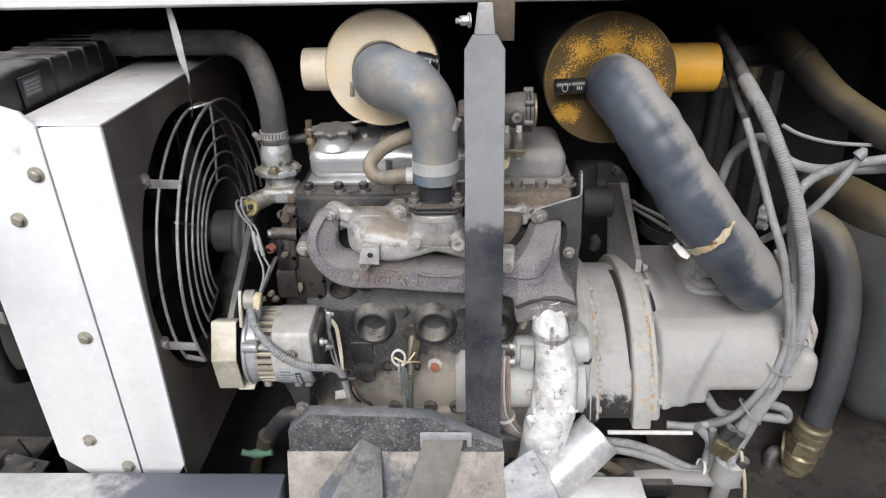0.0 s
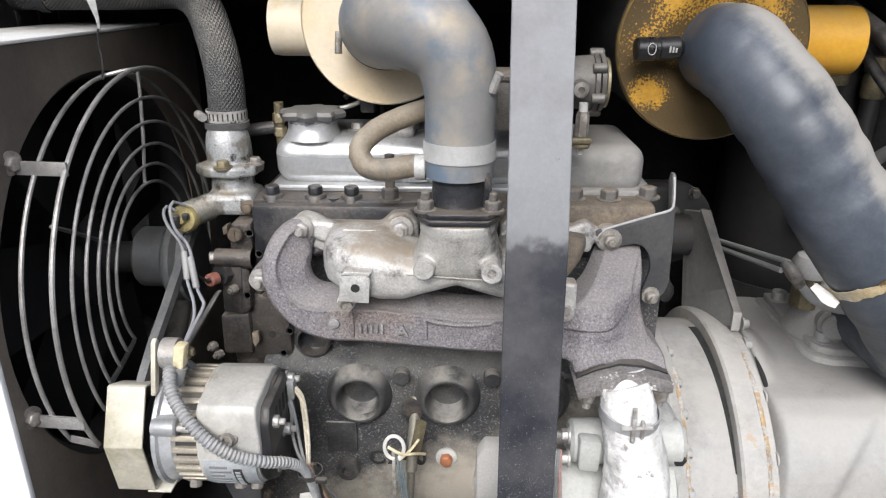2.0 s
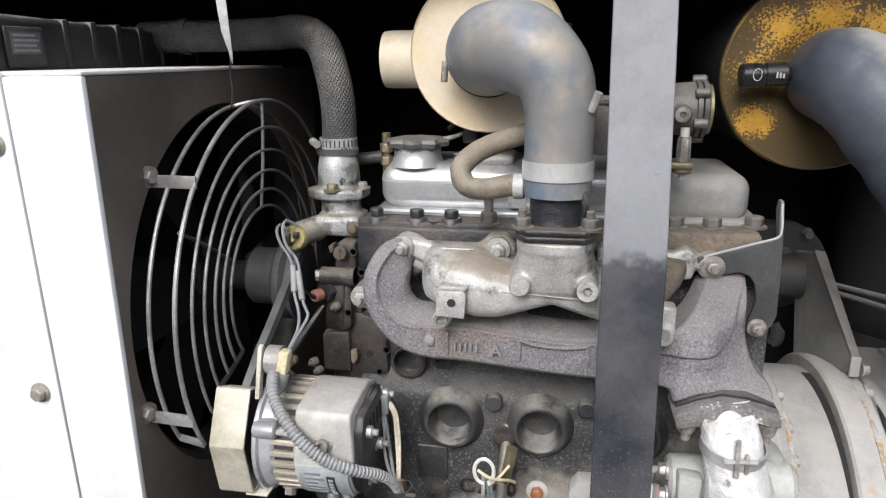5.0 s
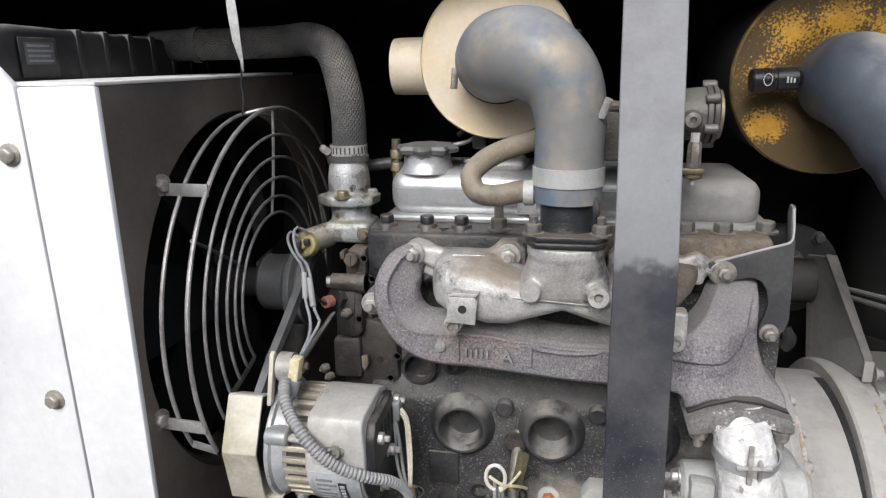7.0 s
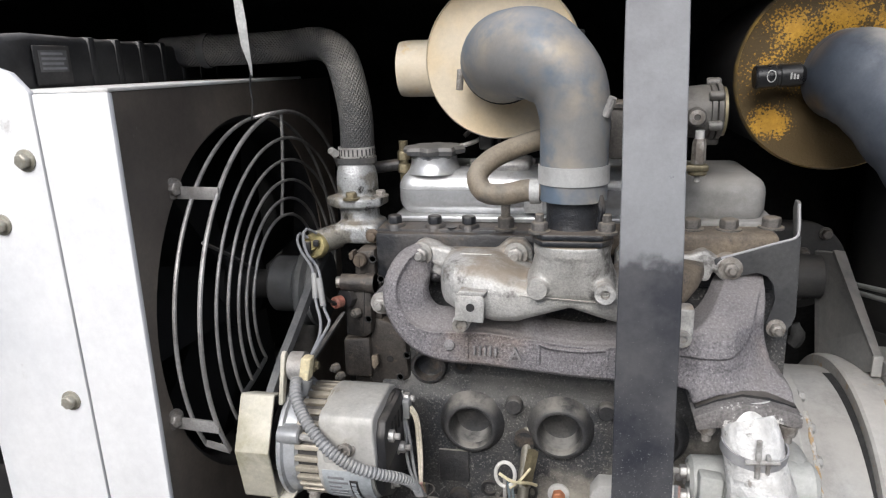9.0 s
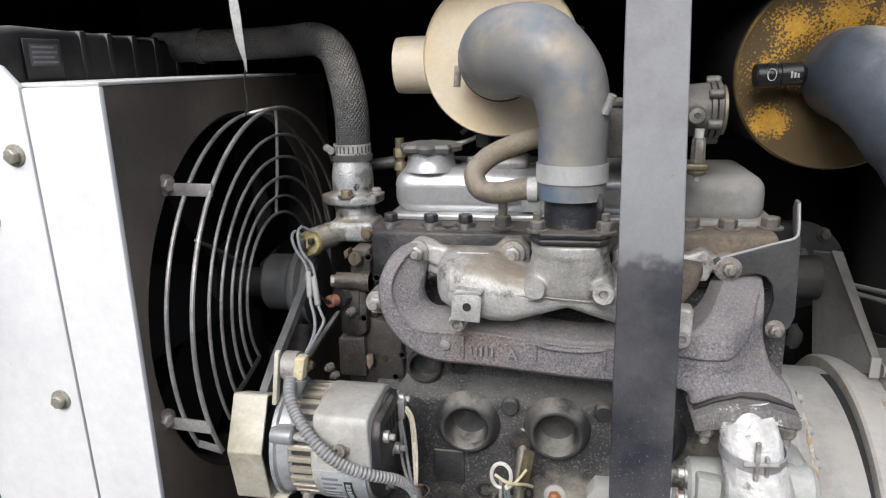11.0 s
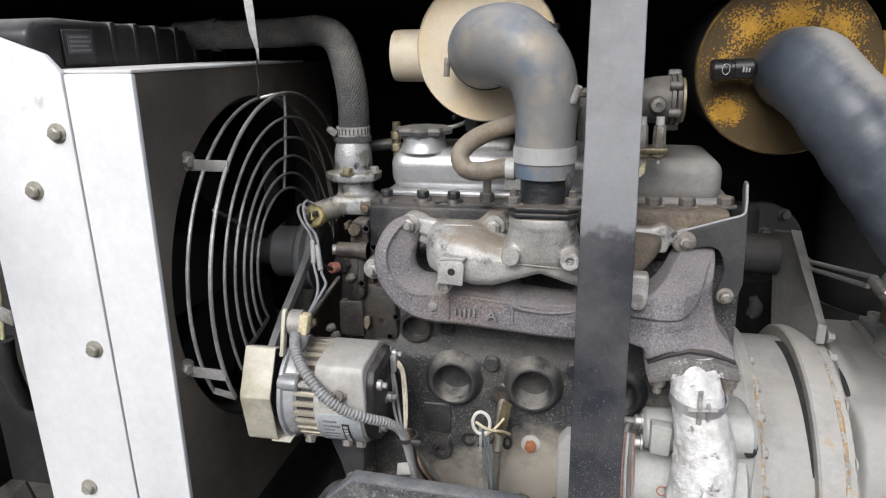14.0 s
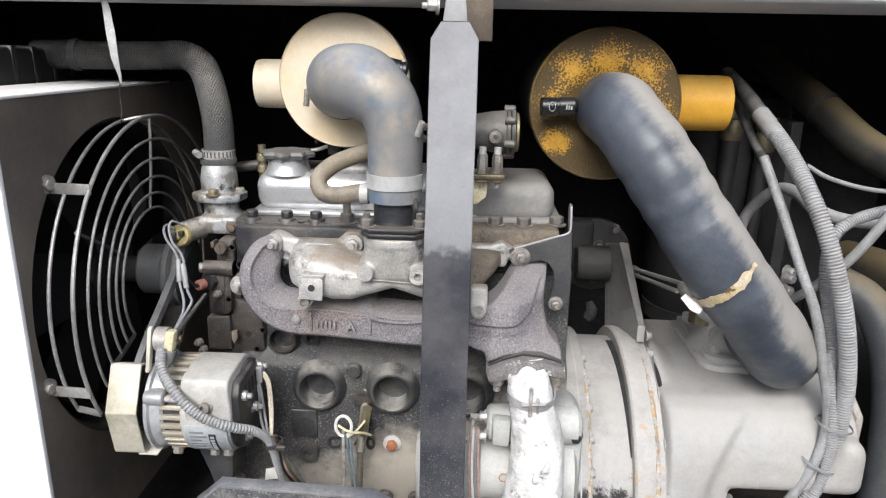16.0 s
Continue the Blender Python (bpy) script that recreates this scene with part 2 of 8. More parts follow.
pink_wire = mat("faded red wire", (0.46, 0.29, 0.26), 0.5, second=(0.40, 0.27, 0.23), scale=40, grain=300, bump=0.03)
cream_wire = mat("cream wire", (0.55, 0.50, 0.40), 0.5, second=(0.45, 0.40, 0.31), scale=40, grain=300, bump=0.03)
brown_mat = mat("rusty brown steel", (0.125, 0.095, 0.068), 0.65, second=(0.085, 0.068, 0.052), scale=20, grain=300, bump=0.2)
tan_dirt = mat("caked tan dirt on steel", (0.38, 0.355, 0.32), 0.75, second=(0.27, 0.25, 0.22), scale=9, grain=200, grain_amt=0.12, bump=0.3, third=(0.09, 0.092, 0.10), third_scale=7, third_lo=0.53, third_hi=0.66)
smeared_tan = mat("tan plate with blue-grey smears", (0.37, 0.34, 0.30), 0.6, second=(0.28, 0.255, 0.22), scale=9, grain=220, grain_amt=0.12, bump=0.25, third=(0.115, 0.12, 0.135), third_scale=7, third_lo=0.46, third_hi=0.60, mottle=0.2)
# dirty steel, darkened to paint in the shade on the fold's right face
shaded_fold = mat("dirty fold face with shade in its grey", (0.10, 0.10, 0.105), 0.55, second=(0.18, 0.175, 0.168), scale=14, grain=220, grain_amt=0.2, bump=0.3, third=(0.06, 0.06, 0.065), third_scale=20, third_lo=0.52, third_hi=0.65)
mottled = mat("black plate with smeared mud", (0.060, 0.061, 0.066), 0.45, second=(0.12, 0.118, 0.115), scale=16, lo=0.40, hi=0.66, grain=240, grain_amt=0.4, bump=0.5, third=(0.29, 0.28, 0.262), third_scale=210, third_lo=0.53, third_hi=0.66, mottle=0.5)
sill_paint = mat("scuffed grey sill", (0.30, 0.30, 0.31), 0.45, second=(0.40, 0.395, 0.39), scale=6, grain=180, grain_amt=0.06, bump=0.08, third=(0.13, 0.14, 0.17), third_scale=6, third_lo=0.54, third_hi=0.68)
sill_dark = mat("scuffed blue-black sill", (0.075, 0.08, 0.098), 0.36, second=(0.30, 0.305, 0.315), scale=3.0, lo=0.46, hi=0.66, grain=180, grain_amt=0.06, bump=0.08, third=(0.20, 0.205, 0.22), third_scale=14, third_lo=0.55, third_hi=0.7)
webbing = mat("grey webbing", (0.165, 0.155, 0.138), 0.8, second=(0.20, 0.19, 0.17), scale=14, grain=900, grain_amt=0.22, bump=0.4)

silver_blue = mat("smooth silver alloy", (0.47, 0.485, 0.50), 0.36, 0.4, second=(0.36, 0.365, 0.37), scale=18, grain=260, grain_amt=0.1, bump=0.1, third=(0.20, 0.185, 0.16), third_scale=26, third_lo=0.58, third_hi=0.70, mottle=0.12)
alt_alloy = mat("stained smooth alloy", (0.50, 0.49, 0.465), 0.5, 0.05, second=(0.43, 0.415, 0.38), scale=10, grain=260, grain_amt=0.07, bump=0.1, third=(0.27, 0.235, 0.18), third_scale=15, third_lo=0.58, third_hi=0.74)
steel_dark = mat("dull dark steel", (0.085, 0.086, 0.088), 0.45, 0.2, second=(0.12, 0.12, 0.12), scale=14, grain=260, grain_amt=0.12, bump=0.12, dust=(0.30, 0.28, 0.25), dust_amt=0.6)
tan_iron = mat("tan dust on iron", (0.19, 0.155, 0.115), 0.8, second=(0.12, 0.10, 0.08), scale=18, grain=300, grain_amt=0.25, bump=0.35, third=(0.07, 0.065, 0.06), third_scale=26, third_lo=0.56, third_hi=0.7)
# dust colour on upward walls also paints the lit crescent low in the cup
cup_iron = mat("dished plug steel", (0.045, 0.045, 0.047), 0.38, 0.25, dust=(0.31, 0.30, 0.28), dust_amt=0.9, dust_lo=0.35, dust_hi=0.85, cloud_lo=0.2, cloud_hi=0.6, second=(0.075, 0.073, 0.07), scale=30, lo=0.45, hi=0.6, grain=300, grain_amt=0.25, bump=0.3)


# ---- builders ----
def start(parts=None):
    bm = bmesh.new()
    for p in parts or []:
        add(bm, p)
    return bm


def add(bm, other):
    me = bpy.data.meshes.new("tmp")
    other.to_mesh(me)
    other.free()
    bm.from_mesh(me)
    bpy.data.meshes.remove(me)
    return bm


def soften(bm, r, seg=2, angle=28):
    bm.normal_update()
    es = [e for e in bm.edges if len(e.link_faces) == 2 and e.calc_face_angle(0) > radians(angle)]
    if r > 0 and es:
        bmesh.ops.bevel(bm, geom=es, offset=r, segments=seg, profile=0.5, affect="EDGES", clamp_overlap=True)
    return bm


def box(x0, x1, y0, y1, z0, z1, r=0.002, seg=2):
    bm = bmesh.new()
    m = Matrix.Translation(((x0 + x1) / 2, (y0 + y1) / 2, (z0 + z1) / 2)) @ Matrix.Diagonal((x1 - x0, y1 - y0, z1 - z0, 1))
    bmesh.ops.create_cube(bm, size=1, matrix=m)
    return soften(bm, r, seg)


def prism(pts, a0, a1, axis="y", r=0.003, seg=2):
    """An outline in the plane across axis, given as pairs of the other two axes in order, pulled from a0 to a1."""
    bm = bmesh.new()

    def put(p, a):
        u, v = p
        return {"y": (u, a, v), "x": (a, u, v), "z": (u, v, a)}[axis]
    lo = [bm.verts.new(put(p, a0)) for p in pts]
    hi = [bm.verts.new(put(p, a1)) for p in pts]
    bm.faces.new(lo), bm.faces.new(hi[::-1])
    for i in range(len(pts)):
        j = (i + 1) % len(pts)
        bm.faces.new((lo[i], hi[i], hi[j], lo[j]))
    bmesh.ops.recalc_face_normals(bm, faces=bm.faces)
    return soften(bm, r, seg)


def loft(levels, n=40, power=3.2):
    """A smooth upright body through rounded boxes: each level is z, x from and to, y from and to."""
    bm = bmesh.new()
    rings = []
    for z, x0, x1, y0, y1 in levels:
        ring = []
        for i in range(n):
            c, s = math.cos(2 * math.pi * i / n), math.sin(2 * math.pi * i / n)
            u = math.copysign(abs(c) ** (2 / power), c)
            v = math.copysign(abs(s) ** (2 / power), s)
            ring.append(bm.verts.new(((x0 + x1) / 2 + u * (x1 - x0) / 2, (y0 + y1) / 2 + v * (y1 - y0) / 2, z)))
        rings.append(ring)
    for a, b in zip(rings, rings[1:]):
        for i in range(n):
            j = (i + 1) % n
            bm.faces.new((a[i], a[j], b[j], b[i]))
    bm.faces.new(rings[0]), bm.faces.new(rings[-1])
    bmesh.ops.recalc_face_normals(bm, faces=bm.faces)
    return bm


def sweep(stations, front=(0, -1, 0.35), step=0.005):
    """A cast runner along a smooth line, flat in front with a ridge. Each station is x, y, z, radius and where the ridge lies."""
    line = curve_points(stations, step)
    bm = bmesh.new()
    rings = []
    for i, q in enumerate(line):
        t = Vector(line[min(i + 1, len(line) - 1)][:3] - line[max(i - 1, 0)][:3]).normalized()
        f = Vector(front)
        f = (f - t * f.dot(t)).normalized()
        u = t.cross(f)
        g, rad = q[4], q[3]
        shape = [(1.0, -0.5), (1.0, 0.5), (0.94, 0.78), (0.8, 0.95), (g + 0.12, 1.0), (g, 1.05), (g - 0.05, 0.86), (g - 0.15, 0.77), (-0.82, 0.26), (-0.96, 0.0), (-1.0, -0.3), (-0.8, -0.8), (-0.4, -1.0), (0.5, -1.0), (0.85, -0.85)]
        rings.append([bm.verts.new(Vector(q[:3]) + u * (a * rad) + f * (b * rad)) for a, b in shape])
    n = len(rings[0])
    for p, q in zip(rings, rings[1:]):
        for i in range(n):
            j = (i + 1) % n
            bm.faces.new((p[i], p[j], q[j], q[i]))
    bm.faces.new(rings[0]), bm.faces.new(rings[-1])
    bmesh.ops.recalc_face_normals(bm, faces=bm.faces)
    return bm


def xloft(levels, n=40, power=3.0):
    """A smooth body lying along x: each level is x, y from and to, z from and to."""
    bm = loft([(x, y0, y1, z0, z1) for x, y0, y1, z0, z1 in levels], n, power)
    for v in bm.verts:
        v.co = Vector((v.co.z, v.co.x, v.co.y))
    return bm


def frame_of(d):
    d = Vector(d).normalized()
    return d.to_track_quat("Z", "Y").to_matrix().to_4x4()


def lathe(profile, at, axis, n=32, closed=False):
    """Turns (radius, height) pairs round an axis that starts at a place."""
    bm = bmesh.new()
    m = Matrix.Translation(at) @ frame_of(axis)
    rings = []
    for r, h in profile:
        if r < 1e-6:
            rings.append([bm.verts.new(m @ Vector((0, 0, h)))])
        else:
            rings.append([bm.verts.new(m @ Vector((r * math.cos(2 * math.pi * i / n), r * math.sin(2 * math.pi * i / n), h))) for i in range(n)])
    for a, b in zip(rings, rings[1:]):
        for i in range(n):
            j = (i + 1) % n
            if len(a) == 1 and len(b) > 1:
                bm.faces.new((a[0], b[i], b[j]))
            elif len(b) == 1 and len(a) > 1:
                bm.faces.new((a[i], a[j], b[0]))
            elif len(a) > 1:
                bm.faces.new((a[i], a[j], b[j], b[i]))
    if not closed:
        for ring in (rings[0], rings[-1]):
            if len(ring) > 2:
                bm.faces.new(ring)
    bmesh.ops.recalc_face_normals(bm, faces=bm.faces)
    return bm


def rod(a, b, r, n=16, r2=None):
    a, b = Vector(a), Vector(b)
    return lathe([(r, 0), (r if r2 is None else r2, (b - a).length)], a, b - a, n)


def curve_points(pts, step=0.006):
    """A smooth line through the given places, in even steps, each with its blend of the values after x, y, z."""
    p = [np.array(q, float) for q in pts]
    p = [2 * p[0] - p[1]] + p + [2 * p[-1] - p[-2]]
    out = []
    for i in range(1, len(p) - 2):
        a, b, c, d = p[i - 1:i + 3]
        k = max(2, int(np.linalg.norm(c[:3] - b[:3]) / step))
        for s in range(k):
            t = s / k
            out.append(0.5 * (2 * b + (c - a) * t + (2 * a - 5 * b + 4 * c - d) * t * t + (3 * b - a - 3 * c + d) * t ** 3))
    out.append(p[-2])
    return out


def tube(pts, r, n=14, step=0.006, ribs=0.0, pitch=0.004, squash=1.0, wobble=0.0, cap=True):
    """A hose, wire or casting along a smooth line. r: one radius, or a list of one for each place. ribs: depth of corrugation."""
    rs = r if isinstance(r, (list, tuple)) else [r] * len(pts)
    if ribs:
        step = pitch / 4
    line = curve_points([(*p, q) for p, q in zip(pts, rs)], step)
    bm = bmesh.new()
    uv = bm.loops.layers.uv.new("UVMap")
    prev_n, rings, dist, vs = None, [], 0.0, []
    for i, q in enumerate(line):
        c = Vector(q[:3])
        tdir = Vector(line[min(i + 1, len(line) - 1)][:3] - line[max(i - 1, 0)][:3]).normalized()
        if prev_n is None:
            prev_n = tdir.orthogonal().normalized()
        prev_n = (prev_n - tdir * prev_n.dot(tdir)).normalized()
        bn = tdir.cross(prev_n)
        if i:
            dist += (c - Vector(line[i - 1][:3])).length
        rad = q[3]
        if ribs:
            rad -= ribs * (1 if i % 4 in (2, 3) else 0)
        ring = []
        for k in range(n):
            a = 2 * math.pi * k / n
            rr = rad
            if wobble:
                q3 = Vector((c.x * 40 + math.cos(a) * 1.3, c.y * 40 + math.sin(a) * 1.3, c.z * 40))
                rr *= 1 + wobble * (0.6 * noise.noise(q3) + 0.5 * noise.noise(q3 * 3.1) + 0.3 * abs(noise.noise(q3 * 7.3)))
            ring.append(bm.verts.new(c + prev_n * (rr * math.cos(a)) + bn * (rr * squash * math.sin(a))))
        rings.append(ring)
        vs.append(dist)
    for i in range(len(rings) - 1):
        for k in range(n):
            j = (k + 1) % n
            f = bm.faces.new((rings[i][k], rings[i][j], rings[i + 1][j], rings[i + 1][k]))
            per = 2 * math.pi * rs[0] / n
            for lp, (u, v) in zip(f.loops, ((k, i), (k + 1, i), (k + 1, i + 1), (k, i + 1))):
                lp[uv].uv = (u * per, vs[v])
    if cap:
        bm.faces.new(rings[0][::-1]), bm.faces.new(rings[-1])
    bmesh.ops.recalc_face_normals(bm, faces=bm.faces)
    return bm


def crease_radii(n, r, seed, depth=0.0016):
    """Radii for a hose that has wrinkled where it bends."""
    rnd = random.Random(seed)
    return [r * rnd.uniform(0.995, 1.01) - (depth if rnd.random() < 0.3 else 0) for _ in range(n)]


def ring_band(at, axis, r, width, thick=0.0015, n=32):
    """A flat clamp band round an axis, centred at a place."""
    return lathe([(r, -width / 2), (r + thick, -width / 2), (r + thick, width / 2), (r, width / 2), (r, -width / 2)], at, axis, n, closed=True)


ORIGIN = {}


def thing(name, at, label, category, group="", kind=""):
    """A top-level thing: an Empty at its base."""
    ob = new(name)
    ob.empty_display_size = 0.02
    ob.location = at
    ORIGIN[ob] = Matrix.Translation(-Vector(at))
    return tagged(ob, label, category, group, kind)


def mesh_of(name, bm, material, angle=35):
    me = bpy.data.meshes.new(name)
    bm.to_mesh(me)
    bm.free()
    me.materials.append(material)
    me.polygons.foreach_set("use_smooth", [True] * len(me.polygons))
    me.set_sharp_from_angle(angle=radians(angle))
    return me


def part(name, bm, material, parent, label="", angle=35):
    """One mesh under a thing or a part, in the place's own coordinates."""
    ob = new(name, mesh_of(name, bm, material, angle))
    ob.parent = parent
    ob.matrix_parent_inverse = ORIGIN.get(parent, Matrix())
    return tagged(ob, label)


def solo(name, bm, material, label, category, kind="", group="", angle=35):
    """A thing or a piece of the setting that is one mesh."""
    return tagged(new(name, mesh_of(name, bm, material, angle)), label, category, group, kind)


def hex_head(r, h, washer=0.0, stud_len=0.0, socket=False):
    bm = lathe([(r * 1.0, 0), (r, h * 0.85), (r * 0.86, h)], (0, 0, 0), (0, 0, 1), 6)
    soften(bm, r * 0.06, 1)
    if socket:
        bm.free()
        bm = lathe([(r, 0), (r, h), (r * 0.55, h), (r * 0.5, h * 0.35), (0, h * 0.35)], (0, 0, 0), (0, 0, 1), 12)
    if washer:
        add(bm, lathe([(washer, -0.0015), (washer, 0.0008), (washer * 0.9, 0.0012)], (0, 0, 0), (0, 0, 1), 16))
    if stud_len:
        add(bm, lathe([(r * 0.52, h * 0.5), (r * 0.52, h + stud_len - 0.001), (r * 0.42, h + stud_len)], (0, 0, 0), (0, 0, 1), 10))
    return bm


BOLT_MESH = {}


def bolt(parent, at, axis, r=0.007, h=0.006, washer=0.0, stud_len=0.0, material=None, socket=False, name="bolt", spin=0):
    """A bolt, nut or stud under a thing; alike ones share a mesh."""
    material = material or stud
    key = (r, h, washer, stud_len, material.name, socket)
    if key not in BOLT_MESH:
        BOLT_MESH[key] = mesh_of("bolt", hex_head(r, h, washer, stud_len, socket), material, 30)
    ob = new(name, BOLT_MESH[key])
    ob.parent = parent
    ob.matrix_parent_inverse = ORIGIN.get(parent, Matrix())
    ob.matrix_basis = Matrix.Translation(at) @ frame_of(axis) @ pose(0, 0, 0, 0, 0, spin)
    return ob


FRONT, RIGHT, UP = (0, -1, 0), (1, 0, 0), (0, 0, 1)


# ---- the setting: yard, canopy, sill ----
solo("ground", box(-60, 60, -60, 60, -0.05, 0.0, 0), asphalt, "worn grey concrete yard round the machine", "ground", "structure")
# unseen wall, added only to keep low horizon light out of the canopy
solo("sky_block_wall", box(-14, 14, -5.4, -5.2, 0.0, 3.0, 0), asphalt, "unseen plain grey wall added to block low sky light", "wall", "structure")
solo("floor", box(-1.0, 1.05, 0.86, 1.8, 0.38, 0.42, 0.002), foam, "black oily tray under the engine", "floor", "structure")
solo("wall_back", box(-1.0, 1.05, 1.76, 1.80, 0.42, 1.45, 0.002), foam, "black foam-lined rear canopy wall", "wall", "structure")
solo("wall_left", box(-1.04, -1.0, 0.86, 1.80, 0.38, 1.45, 0.002), foam, "black foam-lined canopy end wall", "wall", "structure")
solo("wall_right", box(1.05, 1.09, 0.86, 1.80, 0.38, 1.45, 0.002), foam, "black foam-lined canopy end wall", "wall", "structure")
solo("ceiling", box(-1.04, 1.09, 1.06, 1.80, 1.45, 1.47, 0.002), foam, "black foam-lined canopy roof", "ceiling", "structure")
roof_lip = solo("trim_top", prism([(1.015, 1.366), (1.10, 1.358), (1.10, 1.363), (1.02, 1.372), (1.018, 1.47), (1.20, 1.475), (1.20, 1.485), (1.006, 1.48), (1.009, 1.37)], -1.04, 1.09, "x", 0.0015), white_paint, "white painted sheet lip along the canopy opening", "trim", "structure")
def smeared_sill():
    """Cream sheet whose inner stretch is smeared with blue-grey dirt."""
    m = mat("cream sill with blue-grey smears", (0.56, 0.55, 0.53), 0.42, second=(0.47, 0.46, 0.44), scale=5, grain=180, grain_amt=0.05, bump=0.06, third=(0.30, 0.29, 0.28), third_scale=11, third_lo=0.60, third_hi=0.72)
    n, l = m.node_tree.nodes, m.node_tree.links
    bsdf = n["Principled BSDF"]
    old = bsdf.inputs["Base Color"].links[0].from_socket
    tc, sep, t, v, rmp, mx = [n.new(k) for k in ("ShaderNodeTexCoord", "ShaderNodeSeparateXYZ", "ShaderNodeTexNoise", "ShaderNodeMath", "ShaderNodeMapRange", "ShaderNodeMix")]
    t.inputs["Scale"].default_value, t.inputs["Detail"].default_value, t.inputs["Roughness"].default_value = 9.0, 5.0, 0.6
    l.new(tc.outputs["Object"], sep.inputs[0]), l.new(tc.outputs["Object"], t.inputs["Vector"])
    v.operation = "MULTIPLY_ADD"
    v.inputs[1].default_value = 0.35
    l.new(t.outputs["Fac"], v.inputs[0]), l.new(sep.outputs["X"], v.inputs[2])
    rmp.interpolation_type = "SMOOTHSTEP"
    rmp.inputs["From Min"].default_value, rmp.inputs["From Max"].default_value = -0.40, -0.33
    l.new(v.outputs[0], rmp.inputs["Value"])
    mx.data_type = "RGBA"
    mx.inputs["B"].default_value = (0.115, 0.122, 0.145, 1)
    l.new(rmp.outputs[0], mx.inputs["Factor"]), l.new(old, mx.inputs["A"])
    l.new(mx.outputs["Result"], bsdf.inputs["Base Color"])
    return m


solo("sill", prism([(0.755, 0.40), (0.755, 0.653), (0.768, 0.666), (0.818, 0.668), (0.824, 0.661), (0.824, 0.40)], -1.04, -0.256, "x", 0.003), smeared_sill(), "cream steel sill smeared with blue-grey dirt along the canopy opening", "sill", "structure")
solo("sill_low", box(-0.2555, 1.09, 0.765, 0.80, 0.40, 0.595, 0.003), sill_dark, "lower grey sill before the compressor", "sill", "structure")
solo("wall_front_lower", box(-1.04, 1.09, 0.765, 0.80, 0.0, 0.40, 0.002), cover_paint, "white painted lower canopy skirt", "wall", "structure")


# ---- radiator end ----
def radiator_housing():
    h = thing("radiator_housing", (-0.55, 1.0, 0.42), "white painted sheet-steel radiator housing with dark side plate", "radiator housing")
    front = part("front_panel", prism([(-0.640, 0.679), (-0.575, 0.622), (-0.575, 0.60), (-0.5085, 0.60), (-0.5185, 1.243), (-0.536, 1.262), (-0.70, 1.318), (-0.70, 1.14), (-0.648, 1.065)], 0.843, 0.851, "y", 0.002), white_paint, h, "white cover panel held by flanged bolts")
    panel_bolt = mat("yellowed zinc bolt", (0.44, 0.42, 0.36), 0.36, 0.4, second=(0.26, 0.235, 0.18), scale=60, grain=500, bump=0.15)
    for x, z in ((-0.535, 1.178), (-0.535, 0.917), (-0.527, 0.660), (-0.578, 1.112), (-0.579, 0.716)):
        bolt(front, (x, 0.842, z), FRONT, 0.0078, 0.008, 0.0112, 0, panel_bolt, spin=17)
    part("foot_flange", prism([(-0.641, 0.676), (-0.577, 0.620), (-0.577, 0.56), (-0.641, 0.56)], 0.8515, 0.857, "y", 0.001), steel_dark, h, "dark primer flange under the cover panel")
    part("shroud_front", prism([(-0.5055, 0.615), (-0.462, 0.615), (-0.432, 0.662), (-0.432, 1.2415), (-0.5155, 1.2415)], 0.842, 0.850, "y", 0.0025), white_paint, h, "white front flange of the fan shroud")
    part("shroud_top", prism([(-0.56, 0.854), (-0.432, 0.843), (-0.432, 1.30), (-0.56, 1.30)], 1.2415, 1.2455, "z", 0.0015), cover_paint, h, "dusty white top of the fan shroud")
    # the side plate with its round fan opening
    bm = bmesh.new()
    yc, zc, rr, n = 1.10, 0.964, 0.237, 64
    outer = [(0.8485, 0.60), (1.42, 0.60), (1.42, 1.241), (0.8485, 1.241)]
    rings = {}
    for xa in (-0.437, -0.4335):
        inner = [bm.verts.new((xa, yc + rr * math.cos(2 * math.pi * i / n), zc + rr * math.sin(2 * math.pi * i / n))) for i in range(n)]
        rim = []
        for i in range(n):
            c, s = math.cos(2 * math.pi * i / n), math.sin(2 * math.pi * i / n)
            k = min([(b - a) / d for a, b, d in ((yc, 1.42, c), (yc, 0.8485, c), (zc, 1.241, s), (zc, 0.60, s)) if abs(d) > 1e-6 and (b - a) / d > 0])
            rim.append(bm.verts.new((xa, yc + k * c, zc + k * s)))
        for cy_, cz_ in outer:
            near = min(rim, key=lambda v: (v.co.y - cy_) ** 2 + (v.co.z - cz_) ** 2)
            near.co.y, near.co.z = cy_, cz_
        rings[xa] = (inner, rim)
        for i in range(n):
            j = (i + 1) % n
            bm.faces.new((inner[i], inner[j], rim[j], rim[i]))
    (ia, oa), (ib, ob_) = rings[-0.437], rings[-0.4335]
    for i in range(n):
        j = (i + 1) % n
        bm.faces.new((ia[i], ia[j], ib[j], ib[i]))
        bm.faces.new((oa[i], oa[j], ob_[j], ob_[i]))
    bmesh.ops.recalc_face_normals(bm, faces=bm.faces)
    part("side_panel", bm, side_paint, h, "brown-grey fan-side plate with a round opening")
    part("shroud_lip", lathe([(0.2375, 0.0695), (0.2338, 0.0685), (0.2305, 0.065), (0.2280, 0.059), (0.2268, 0.050), (0.2264, 0.0), (0.2300, 0.0), (0.2320, 0.05), (0.2375, 0.064), (0.2375, 0.0695)], (-0.505, yc, zc), RIGHT, 96, True), black_steel, h, "rolled lip of the fan opening")
    return h


radiator_housing()


